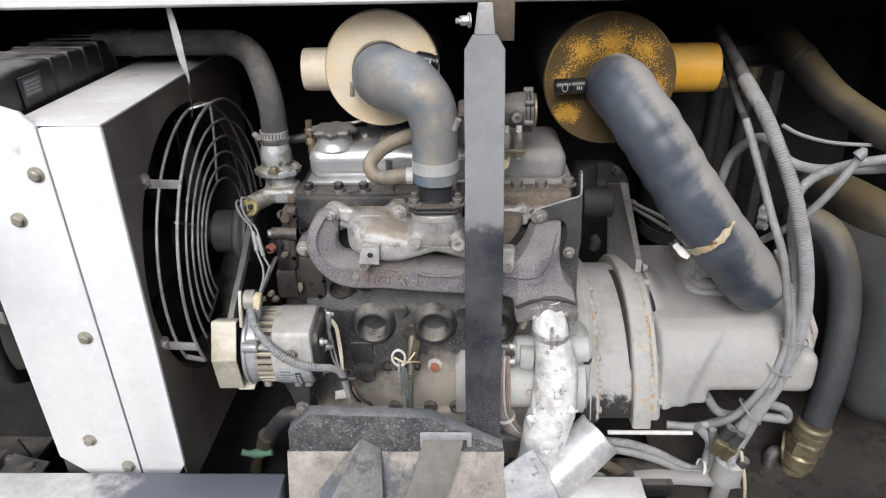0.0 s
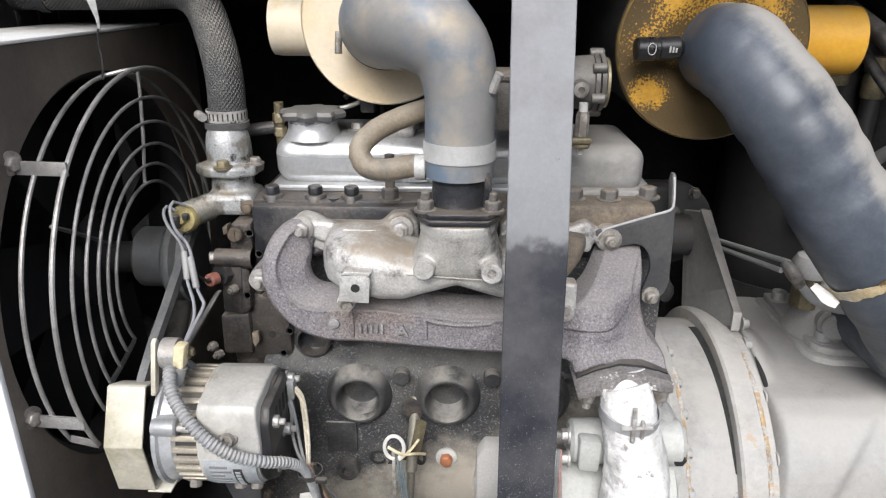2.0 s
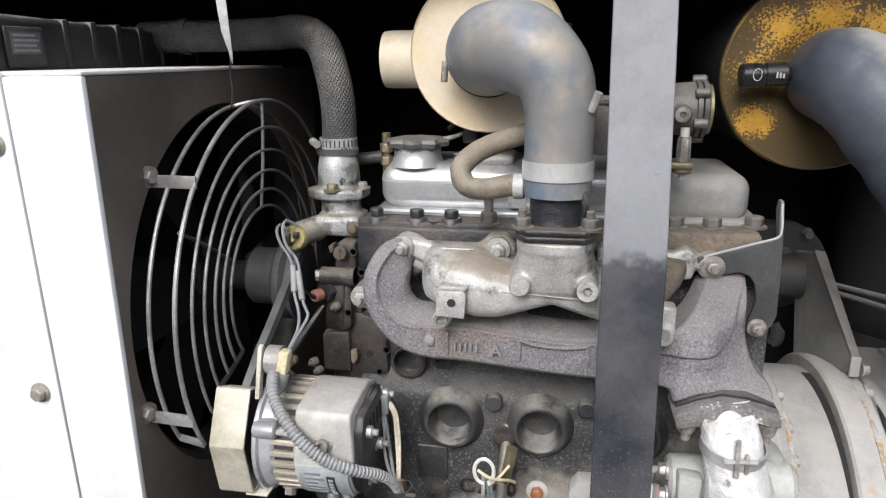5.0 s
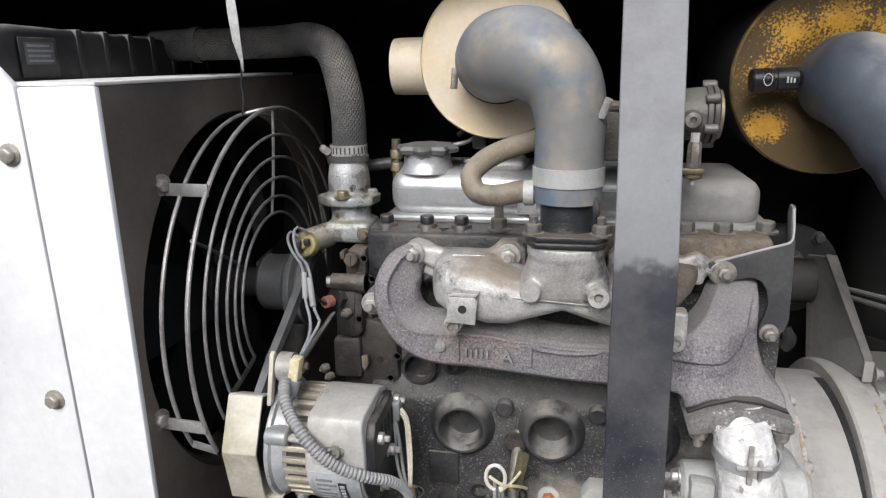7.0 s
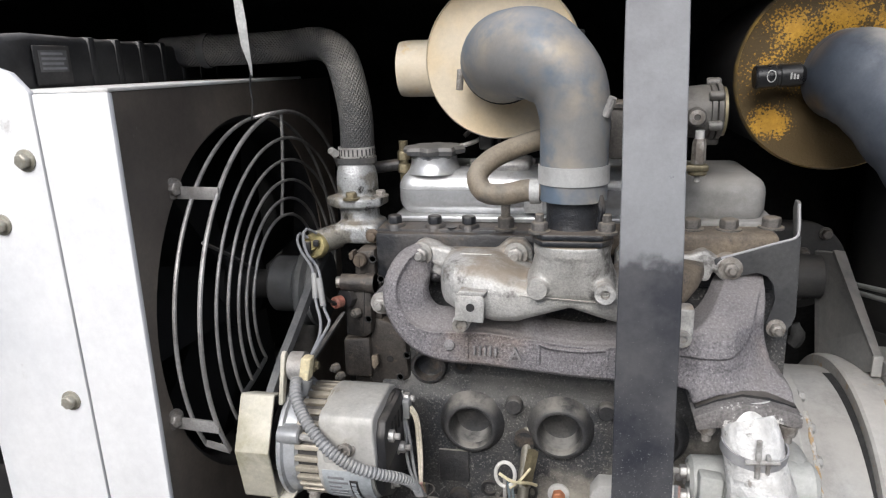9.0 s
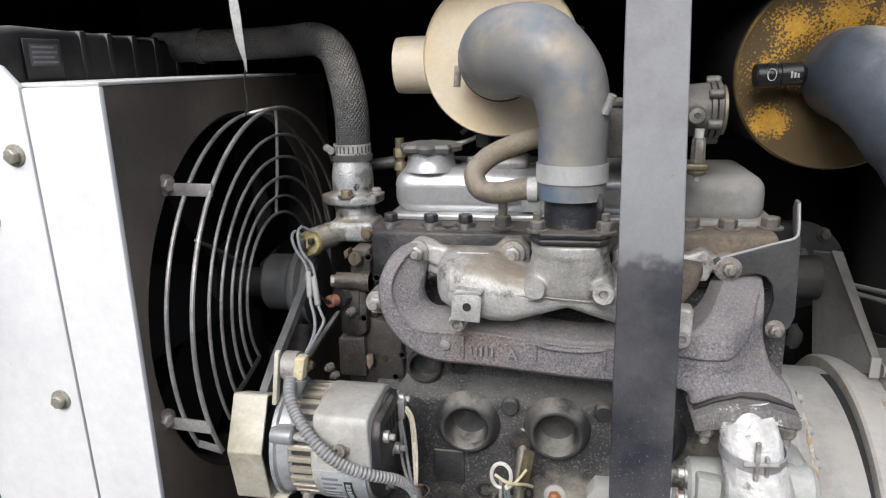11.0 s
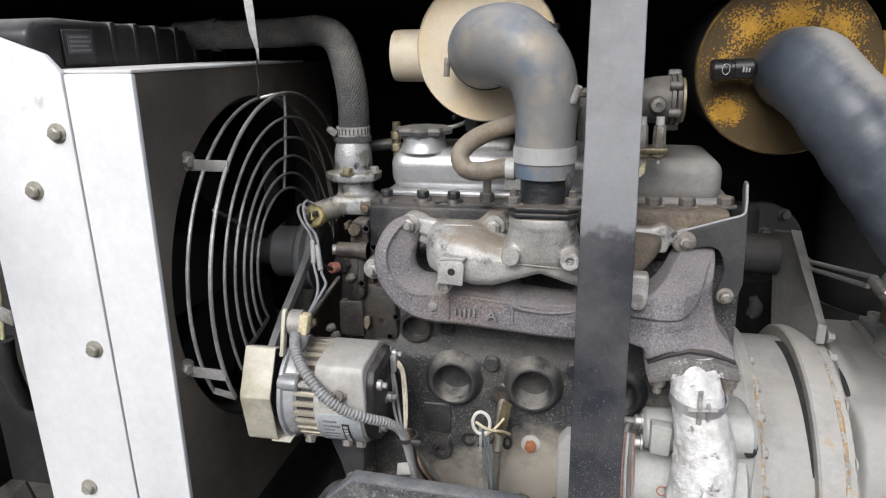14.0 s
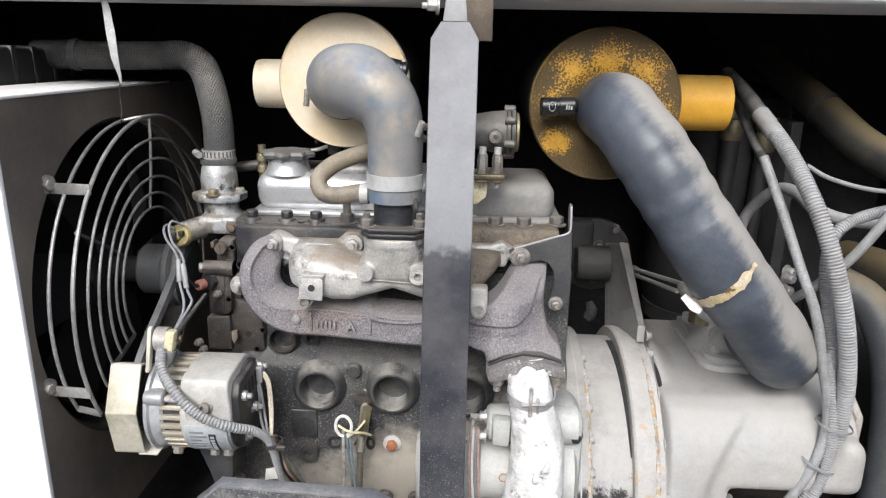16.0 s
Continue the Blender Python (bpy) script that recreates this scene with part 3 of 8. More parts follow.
def side_cable():
    c = thing("side_cable", (-0.735, 0.90, 0.82), "pale yellow cable clipped upright beside the housing", "cable")
    sheath = mat("pale yellow cable sheath", (0.50, 0.49, 0.27), 0.5, second=(0.40, 0.39, 0.24), scale=40, grain=300, grain_amt=0.1, bump=0.05)
    part("cable", tube([(-0.700, 0.90, 1.12), (-0.709, 0.90, 1.03), (-0.717, 0.90, 0.96), (-0.724, 0.90, 0.91), (-0.728, 0.90, 0.885)], 0.0032, 12), sheath, c)
    part("conduit", tube([(-0.727, 0.90, 0.890), (-0.733, 0.905, 0.84), (-0.741, 0.93, 0.78), (-0.750, 0.99, 0.74)], 0.0125, 16), foam, c, "black sleeve round the lower cable")
    part("clip", prism([(-0.735, 0.884), (-0.658, 0.852), (-0.656, 0.8545), (-0.700, 0.874), (-0.735, 0.8865)], 0.934, 0.954, "z", 0.0008), zinc, c, "bent grey steel cable clip")
    return c


side_cable()


def radiator():
    r = thing("radiator", (-0.62, 1.1, 0.42), "black radiator with a ribbed top tank behind the housing", "radiator")
    part("core", box(-0.66, -0.585, 0.90, 1.42, 0.62, 1.225, 0.003), foam, r)
    tank = part("top_tank", prism([(0.868, 1.228), (1.44, 1.222), (1.44, 1.285), (1.20, 1.294), (0.915, 1.303), (0.88, 1.300), (0.866, 1.286)], -0.685, -0.572, "x", 0.008, 3), tank_black, r, "black plastic top tank")
    for i in range(7):
        y = 1.005 + 0.048 * i
        part("rib", box(-0.688, -0.570, y, y + 0.012, 1.23, 1.302 - 0.02 * (y - 0.95), 0.003), tank_black, tank)
    part("flange", box(-0.69, -0.561, 0.86, 1.45, 1.214, 1.229, 0.003), black_steel, r)
    part("ledge", box(-0.5605, -0.5455, 0.862, 1.45, 1.236, 1.2405, 0.001), iron_dusty, r, "dusty ledge along the tank")
    plate = part("label_plate", box(-0.5705, -0.5685, 0.915, 0.969, 1.248, 1.290, 0.002), black_steel, tank, "black label with a pale printed field")
    part("printed_field", box(-0.5682, -0.5675, 0.921, 0.963, 1.262, 1.285, 0), steel_dark, plate)
    for i in range(4):
        part("bar", box(-0.5674, -0.5671, 0.924, 0.960 - 0.004 * (i % 2), 1.2645 + 0.0052 * i, 1.267 + 0.0052 * i, 0), strap_grey, plate)
    part("outlet", rod((-0.60, 1.205, 1.285), (-0.53, 1.205, 1.287), 0.022, 24), rubber, r)
    return r


radiator()


def braided_material():
    m = mat("braided black hose", (0.058, 0.058, 0.058), 0.7, second=(0.095, 0.092, 0.086), scale=20, grain=300, bump=0.1, dust=(0.30, 0.28, 0.25), dust_amt=0.5)
    n, l = m.node_tree.nodes, m.node_tree.links
    bsdf = n["Principled BSDF"]
    uv = n.new("ShaderNodeUVMap")
    sep = n.new("ShaderNodeSeparateXYZ")
    l.new(uv.outputs[0], sep.inputs[0])

    def op(kind, a, b=None):
        x = n.new("ShaderNodeMath")
        x.operation = kind
        for s, v in zip(x.inputs, (a, b)):
            if v is None:
                continue
            if isinstance(v, (int, float)):
                s.default_value = v
            else:
                l.new(v, s)
        return x.outputs[0]
    su, sv = op("MULTIPLY", sep.outputs[0], 2 * math.pi / 0.0048), op("MULTIPLY", sep.outputs[1], 2 * math.pi / 0.0056)
    w = op("MAXIMUM", op("SINE", op("ADD", su, sv)), op("SINE", op("SUBTRACT", su, sv)))
    b = n.new("ShaderNodeBump")
    b.inputs["Strength"].default_value, b.inputs["Distance"].default_value = 0.7, 0.0011
    l.new(w, b.inputs["Height"])
    l.new(b.outputs[0], bsdf.inputs["Normal"])
    return m


braided = braided_material()


def radiator_hose():
    h = thing("radiator_hose", (-0.28, 1.1, 1.13), "black braided coolant hose bending down to the thermostat", "hose")
    part("hose", tube([(-0.56, 1.20, 1.286), (-0.48, 1.20, 1.286), (-0.40, 1.19, 1.287), (-0.345, 1.165, 1.288), (-0.308, 1.135, 1.272), (-0.288, 1.112, 1.235), (-0.279, 1.102, 1.19), (-0.279, 1.096, 1.13)], 0.0215, 28), braided, h)
    c = part("clamp", ring_band((-0.280, 1.099, 1.153), UP, 0.0218, 0.013, 0.0016), zinc, h, "slotted steel worm-drive clamp")
    for i in range(26):
        a = 2 * math.pi * i / 26
        d = Vector((math.cos(a), math.sin(a), 0))
        part("slot", box(-0.0006, 0.0006, -0.0008, 0.0008, -0.004, 0.004, 0), black_steel, c).matrix_basis = Matrix.Translation(Vector((-0.280, 1.099, 1.153)) + d * 0.0232) @ frame_of((0, 0, 1)) @ pose(0, 0, 0, 0, 0, math.degrees(a))
    part("screw", rod((-0.310, 1.088, 1.155), (-0.300, 1.076, 1.153), 0.005, 10), zinc, c)
    part("collar", ring_band((-0.531, 1.203, 1.286), RIGHT, 0.0225, 0.012, 0.002), rubber, h)
    part("frayed_end", ring_band((-0.280, 1.097, 1.1425), UP, 0.0232, 0.007, 0.0024), braided, h)
    return h


radiator_hose()


# ---- fan, guard ----
def fan_guard():
    g = thing("fan_guard", (-0.41, 1.1, 0.76), "grey welded wire fan guard of concentric rings", "fan guard")
    yc, zc = 1.10, 0.961

    def ring(r, x, a0, a1, w=0.0020):
        k = 44
        pts = [(x, yc + r * math.cos(radians(a0 + (a1 - a0) * i / k)), zc + r * math.sin(radians(a0 + (a1 - a0) * i / k))) for i in range(k + 1)]
        return tube(pts, w, 8, 0.02)

    def at(r, x, a):
        return (x, yc + r * math.cos(radians(a)), zc + r * math.sin(radians(a)))
    # angles run from the rear over the top to the low front end
    part("ring", ring(0.237, -0.413, -20, 210, 0.0024), guard_wire, g, "outer mounting ring")
    rings = ((0.243, -0.380, 209), (0.209, -0.381, 206), (0.180, -0.383, 205), (0.153, -0.385, 207), (0.128, -0.388, 211), (0.106, -0.390, 215))
    for r, x, end in rings:
        part("ring", ring(r, x, 4, end, 0.0026 if r > 0.24 else 0.0020), guard_wire, g)
    for a in (88, 149.5):
        part("spoke", tube([at(r, x - 0.003, a - (0.5 * k if a > 100 else 0)) for k, (r, x, end) in enumerate(rings)], 0.0022, 8, 0.01), guard_wire if a < 100 else black_steel, g)
    part("spoke", tube([at(0.237, -0.413, 92), at(0.241, -0.396, 91), at(0.243, -0.380, 88)], 0.0024, 8, 0.01), guard_wire, g)
    for a, y in ((135.8, 0.9235), (199, 0.868)):
        tip = Vector(at(0.243, -0.378, a))
        tab = part("tab", prism([(-0.430, y + 0.003), (tip.x, tip.y - 0.003), (tip.x, tip.y + 0.0005), (-0.430, y + 0.0065)], tip.z - 0.0068, tip.z + 0.0068, "z", 0.0006), guard_wire, g, "flat steel mounting tab")
        bolt(tab, (-0.4325, y + 0.002, tip.z + 0.005), (1, -0.35, 0), 0.008, 0.008, 0.012, 0, stud)
    # flat links that close the cut ends of the rings
    for (r0, x0, a0), (r1, x1, a1) in (((0.237, -0.413, 209), (0.243, -0.380, 209)), ((0.180, -0.383, 204), (0.153, -0.385, 207)), ((0.153, -0.385, 207), (0.128, -0.388, 211)), ((0.128, -0.388, 211), (0.106, -0.390, 215))):
        p, q = Vector(at(r0, x0, a0)), Vector(at(r1, x1, a1))
        bm = rod(p, q, 0.005, 4)
        m = Matrix.Translation(p) @ frame_of(q - p)
        bmesh.ops.transform(bm, matrix=m @ Matrix.Diagonal((0.3, 1, 1, 1)) @ m.inverted(), verts=bm.verts)
        part("end_link", bm, guard_wire, g)
    return g


fan_guard()


def cooling_fan():
    f = thing("cooling_fan", (-0.42, 1.10, 0.97), "black radiator fan with a grey hub on the pump shaft", "fan")
    dull = mat("dull grey hub paint", (0.085, 0.089, 0.092), 0.6, second=(0.065, 0.065, 0.065), scale=20, grain=250, grain_amt=0.06, bump=0.06)
    fan_black = mat("matt black fan plastic", (0.011, 0.011, 0.012), 0.75, second=(0.016, 0.015, 0.014), scale=15, grain=200, grain_amt=0.1, bump=0.05)
    part("hub", lathe([(0.0, 0), (0.034, 0), (0.038, 0.004), (0.0385, 0.036), (0.035, 0.040)], (-0.408, 1.10, 0.972), RIGHT, 40), dull, f, "grey cylindrical fan spacer")
    part("pulley", lathe([(0.038, 0), (0.043, 0.001), (0.051, 0.006), (0.053, 0.010), (0.053, 0.016), (0.047, 0.020), (0.053, 0.025), (0.053, 0.030), (0.04, 0.031)], (-0.370, 1.10, 0.969), RIGHT, 48), dull, f, "grey dished fan pulley")
    for i in range(7):
        a = 2 * math.pi * i / 7 + 0.3
        bm = bmesh.new()
        rows = []
        for k in range(6):
            r = 0.05 + 0.16 * k / 5
            w = 0.032 + 0.022 * k / 5
            rows.append([bm.verts.new((-0.465 + s * 0.018 * (1 - 0.3 * k / 5), 1.10 + r * math.cos(a) - s * w * math.sin(a), 0.968 + r * math.sin(a) + s * w * math.cos(a))) for s in (-1, -0.3, 0.4, 1)])
        for p, q in zip(rows, rows[1:]):
            for j in range(3):
                bm.faces.new((p[j], p[j + 1], q[j + 1], q[j]))
        bmesh.ops.solidify(bm, geom=bm.faces[:], thickness=0.003)
        part("blade", bm, fan_black, f)
    part("disc", lathe([(0.0, 0), (0.062, 0.002), (0.06, 0.012), (0.0, 0.014)], (-0.468, 1.10, 0.968), RIGHT, 32), fan_black, f)
    part("shaft", rod((-0.456, 1.10, 0.970), (-0.406, 1.10, 0.971), 0.02, 20), fan_black, f)
    return f


cooling_fan()


# ---- air cleaners ----
def dusted_face(centre, r):
    """Brown dust over yellow enamel; the yellow shows in wiped patches with crumbs of dust round their edges."""
    m = mat("yellow cover under caked dust", (0.44, 0.245, 0.036), 0.5, second=(0.27, 0.150, 0.030), scale=30, lo=0.45, hi=0.7, grain=240, grain_amt=0.15, bump=0.25)
    n, l = m.node_tree.nodes, m.node_tree.links
    bsdf = n["Principled BSDF"]
    bsdf.inputs["Specular IOR Level"].default_value = 0.18
    old = bsdf.inputs["Base Color"].links[0].from_socket
    tc = n.new("ShaderNodeTexCoord")

    def op(kind, a, b, c=None):
        x = n.new("ShaderNodeMath")
        x.operation = kind
        for sock, v in zip(x.inputs, (a, b, c)):
            if isinstance(v, (int, float)):
                sock.default_value = v
            elif v is not None:
                l.new(v, sock)
        return x.outputs[0]
    best = None
    for u, w, rad, gain in ((-0.58, -0.42, 0.27, 1.1), (-0.74, 0.14, 0.36, 0.60), (-0.42, 0.52, 0.44, 0.80), (0.02, 0.62, 0.42, 0.95), (0.52, 0.52, 0.42, 0.75), (0.76, 0.0, 0.34, 0.6), (-0.36, 0.06, 0.32, 0.6)):
        d = n.new("ShaderNodeVectorMath")
        d.operation = "DISTANCE"
        d.inputs[1].default_value = (centre[0] + u * r, centre[1], centre[2] + w * r)
        flat = n.new("ShaderNodeVectorMath")
        flat.operation = "MULTIPLY_ADD"
        flat.inputs[1].default_value, flat.inputs[2].default_value = (1, 0, 1), (0, centre[1], 0)
        l.new(tc.outputs["Object"], flat.inputs[0]), l.new(flat.outputs[0], d.inputs[0])
        near = op("MULTIPLY_ADD", d.outputs["Value"], -gain / (rad * r), gain)
        best = near if best is None else op("MAXIMUM", best, near)
    crumbs, clouds = n.new("ShaderNodeTexNoise"), n.new("ShaderNodeTexNoise")
    for t, sc, d in ((crumbs, 380.0, 3.0), (clouds, 34.0, 4.0)):
        t.inputs["Scale"].default_value, t.inputs["Detail"].default_value = sc, d
        l.new(tc.outputs["Object"], t.inputs["Vector"])
    total = op("MULTIPLY_ADD", crumbs.outputs["Fac"], 1.9, op("MULTIPLY_ADD", clouds.outputs["Fac"], 0.9, best))
    rmp = n.new("ShaderNodeMapRange")
    rmp.interpolation_type = "SMOOTHSTEP"
    rmp.inputs["From Min"].default_value, rmp.inputs["From Max"].default_value = 1.70, 2.08
    l.new(total, rmp.inputs["Value"])
    mx = n.new("ShaderNodeMix")
    mx.data_type = "RGBA"
    mx.inputs["A"].default_value = (0.080, 0.056, 0.026, 1)
    l.new(rmp.outputs[0], mx.inputs["Factor"]), l.new(old, mx.inputs["B"])
    l.new(mx.outputs["Result"], bsdf.inputs["Base Color"])
    bump = n.new("ShaderNodeBump")
    bump.inputs["Strength"].default_value, bump.inputs["Distance"].default_value = 0.5, 0.0015
    l.new(crumbs.outputs["Fac"], bump.inputs["Height"]), l.new(bump.outputs[0], bsdf.inputs["Normal"])
    return m


tarnished = mat("tarnished yellow rim", (0.26, 0.17, 0.05), 0.5, second=(0.12, 0.09, 0.05), scale=30, lo=0.42, hi=0.58, grain=240, bump=0.1)


def air_cleaner(centre, r, depth, body_mat, face_mat, duct, label):
    x, y, z = centre
    rim_mat = tarnished if duct[5] is orange_clean else duct[5]
    a = thing("air_cleaner", (x, y + depth / 2, z - r), label, "air filter", "engine air cleaners")
    part("body", lathe([(r * 0.94, 0.012), (r * 0.97, 0.03), (r * 0.97, depth)], (x, y, z), (0, 1, 0), 64), body_mat, a)
    part("rim", lathe([(r * 0.985, 0.004), (r * 1.004, 0.007), (r * 1.008, 0.016), (r * 0.985, 0.02), (r * 0.985, 0.004)], (x, y, z), (0, 1, 0), 72, True), rim_mat, a)
    part("cover", lathe([(0.0, 0.004), (r * 0.46, 0.004), (r * 0.52, 0.0), (r * 0.66, 0.0), (r * 0.95, 0.006), (r * 0.985, 0.005), (r, 0.009), (r, 0.018), (r * 0.97, 0.022), (0, 0.022)], (x, y, z), (0, 1, 0), 72), face_mat, a)
    (x0, x1, yd, zd, rd, dm) = duct
    s = 1 if x1 > x0 else -1
    L = abs(x1 - x0)
    part("inlet_duct", lathe([(rd * 1.04, 0), (rd * 1.04, L * 0.3), (rd * 1.0, L * 0.34), (rd, L * 0.9), (rd * 0.97, L - 0.001), (rd * 0.88, L), (rd * 0.86, L - 0.03), (0, L - 0.032)], (x0, yd, zd), (s, 0, 0), 40), dm, a)
    return a


air_cleaner((-0.091, 1.078, 1.259), 0.0905, 0.30, black_steel, cream, (-0.13, -0.2235, 1.128, 1.252, 0.0345, mat("bleached cream duct", (0.62, 0.57, 0.48), 0.5, second=(0.58, 0.50, 0.37), scale=8, grain=220, grain_amt=0.05, bump=0.06, third=(0.58, 0.38, 0.12), third_scale=11, third_lo=0.56, third_hi=0.7, mottle=0.05)), "cream painted canister air cleaner with a side inlet")
air_cleaner((0.273, 1.098, 1.233), 0.105, 0.32, black_steel, dusted_face((0.268, 1.098, 1.225), 0.105), (0.33, 0.466, 1.185, 1.234, 0.041, orange_clean), "yellow canister air cleaner caked with grey dust")


band_steel = mat("bright band steel", (0.62, 0.62, 0.61), 0.35, 0.4, second=(0.54, 0.54, 0.53), scale=12, grain=300, grain_amt=0.05, bump=0.05)


def intake_elbow():
    e = thing("intake_elbow", (-0.005, 0.955, 1.12), "dusty grey rubber elbow from air cleaner to intake", "hose")
    part("elbow", tube([(-0.088, 1.075, 1.257), (-0.085, 1.040, 1.259), (-0.072, 1.000, 1.263), (-0.043, 0.968, 1.262), (-0.014, 0.957, 1.238), (-0.005, 0.955, 1.205), (-0.005, 0.955, 1.17), (-0.005, 0.955, 1.122)],
         [0.046, 0.0465, 0.046, 0.044, 0.038, 0.0345, 0.0335, 0.0335], 40, 0.006), elbow_rubber, e)
    part("clamp", ring_band((-0.0865, 1.058, 1.258), (-0.1, 1, -0.05), 0.0465, 0.012, 0.0016, 40), black_steel, e)
    part("clamp_screw", rod((-0.134, 1.040, 1.228), (-0.133, 1.044, 1.25), 0.004, 10), stud, e)
    part("clamp_screw", rod((0.024, 0.935, 1.205), (0.03, 0.93, 1.222), 0.004, 10), alloy, e)
    part("band", ring_band((-0.005, 0.955, 1.148), UP, 0.0338, 0.018, 0.0014, 40), band_steel, e, "bright flat steel band")
    return e


intake_elbow()


def breather_hose():
    h = thing("breather_hose", (-0.08, 0.98, 1.11), "dusty brown-grey breather hose bent in a loop", "hose")
    dusty = mat("dusty breather rubber", (0.21, 0.175, 0.13), 0.6, second=(0.085, 0.08, 0.075), lo=0.46, hi=0.62, scale=14, grain=300, bump=0.08, dust=(0.34, 0.30, 0.24), dust_amt=0.7)
    part("hose", tube([(-0.007, 1.040, 1.182), (-0.044, 1.010, 1.175), (-0.070, 1.000, 1.167), (-0.092, 0.985, 1.157), (-0.105, 0.972, 1.142), (-0.097, 0.963, 1.127), (-0.077, 0.958, 1.125), (-0.051, 0.956, 1.130), (-0.034, 0.956, 1.130)], 0.0112, 20), dusty, h)
    part("clamp", ring_band((-0.043, 0.956, 1.129), (1, -0.05, 0.02), 0.0115, 0.010, 0.0014), label_white, h, "pale spring clamp")
    return h


breather_hose()


def streaked_hose():
    """Blue-black rubber with grey dust lying in crosswise streaks on its upper flank."""
    m = mat("blue-black hose rubber", (0.042, 0.051, 0.066), 0.42, second=(0.076, 0.087, 0.106), scale=9, grain=300, grain_amt=0.1, bump=0.08)
    n, l = m.node_tree.nodes, m.node_tree.links
    bsdf = n["Principled BSDF"]
    old = bsdf.inputs["Base Color"].links[0].from_socket
    rough = bsdf.inputs["Roughness"].links[0].from_socket
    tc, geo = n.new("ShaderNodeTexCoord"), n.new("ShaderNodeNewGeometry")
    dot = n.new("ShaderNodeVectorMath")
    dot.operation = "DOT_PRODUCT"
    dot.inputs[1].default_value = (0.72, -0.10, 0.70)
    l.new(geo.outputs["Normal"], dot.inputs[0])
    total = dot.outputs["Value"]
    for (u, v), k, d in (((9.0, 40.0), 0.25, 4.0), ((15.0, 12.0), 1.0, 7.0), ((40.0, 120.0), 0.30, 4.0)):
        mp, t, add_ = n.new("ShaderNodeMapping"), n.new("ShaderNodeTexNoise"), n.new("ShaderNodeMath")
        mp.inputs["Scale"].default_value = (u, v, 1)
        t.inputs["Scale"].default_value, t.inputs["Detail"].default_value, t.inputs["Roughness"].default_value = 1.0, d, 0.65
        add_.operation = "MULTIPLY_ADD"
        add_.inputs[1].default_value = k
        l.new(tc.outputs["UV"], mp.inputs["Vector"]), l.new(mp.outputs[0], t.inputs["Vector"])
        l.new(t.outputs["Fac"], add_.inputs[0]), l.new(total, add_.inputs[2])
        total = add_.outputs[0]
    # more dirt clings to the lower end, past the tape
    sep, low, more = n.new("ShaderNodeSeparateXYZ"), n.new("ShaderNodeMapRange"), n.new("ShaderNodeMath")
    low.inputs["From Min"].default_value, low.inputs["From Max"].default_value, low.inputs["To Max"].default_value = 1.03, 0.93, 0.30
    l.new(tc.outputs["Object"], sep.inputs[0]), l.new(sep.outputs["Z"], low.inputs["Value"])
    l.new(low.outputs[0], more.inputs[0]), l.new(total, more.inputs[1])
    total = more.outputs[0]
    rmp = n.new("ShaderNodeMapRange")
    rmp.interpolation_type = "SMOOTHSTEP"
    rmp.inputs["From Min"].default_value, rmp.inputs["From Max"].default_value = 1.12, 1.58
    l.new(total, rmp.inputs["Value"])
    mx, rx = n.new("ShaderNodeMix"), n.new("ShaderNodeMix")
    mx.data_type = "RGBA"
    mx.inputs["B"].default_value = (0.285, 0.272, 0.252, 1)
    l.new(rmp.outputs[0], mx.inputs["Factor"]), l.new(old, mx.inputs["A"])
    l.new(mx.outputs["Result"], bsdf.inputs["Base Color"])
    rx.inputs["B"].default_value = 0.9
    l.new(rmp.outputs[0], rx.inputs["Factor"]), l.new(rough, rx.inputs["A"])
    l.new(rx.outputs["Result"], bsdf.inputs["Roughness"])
    # fine cuts across the hose
    mp, t, b = n.new("ShaderNodeMapping"), n.new("ShaderNodeTexNoise"), n.new("ShaderNodeBump")
    mp.inputs["Scale"].default_value = (9, 60, 1)
    t.inputs["Scale"].default_value, t.inputs["Detail"].default_value = 1.0, 2.0
    b.inputs["Strength"].default_value, b.inputs["Distance"].default_value = 0.6, 0.002
    l.new(tc.outputs["UV"], mp.inputs["Vector"]), l.new(mp.outputs[0], t.inputs["Vector"]), l.new(t.outputs["Fac"], b.inputs["Height"])
    l.new(b.outputs[0], bsdf.inputs["Normal"])
    return m


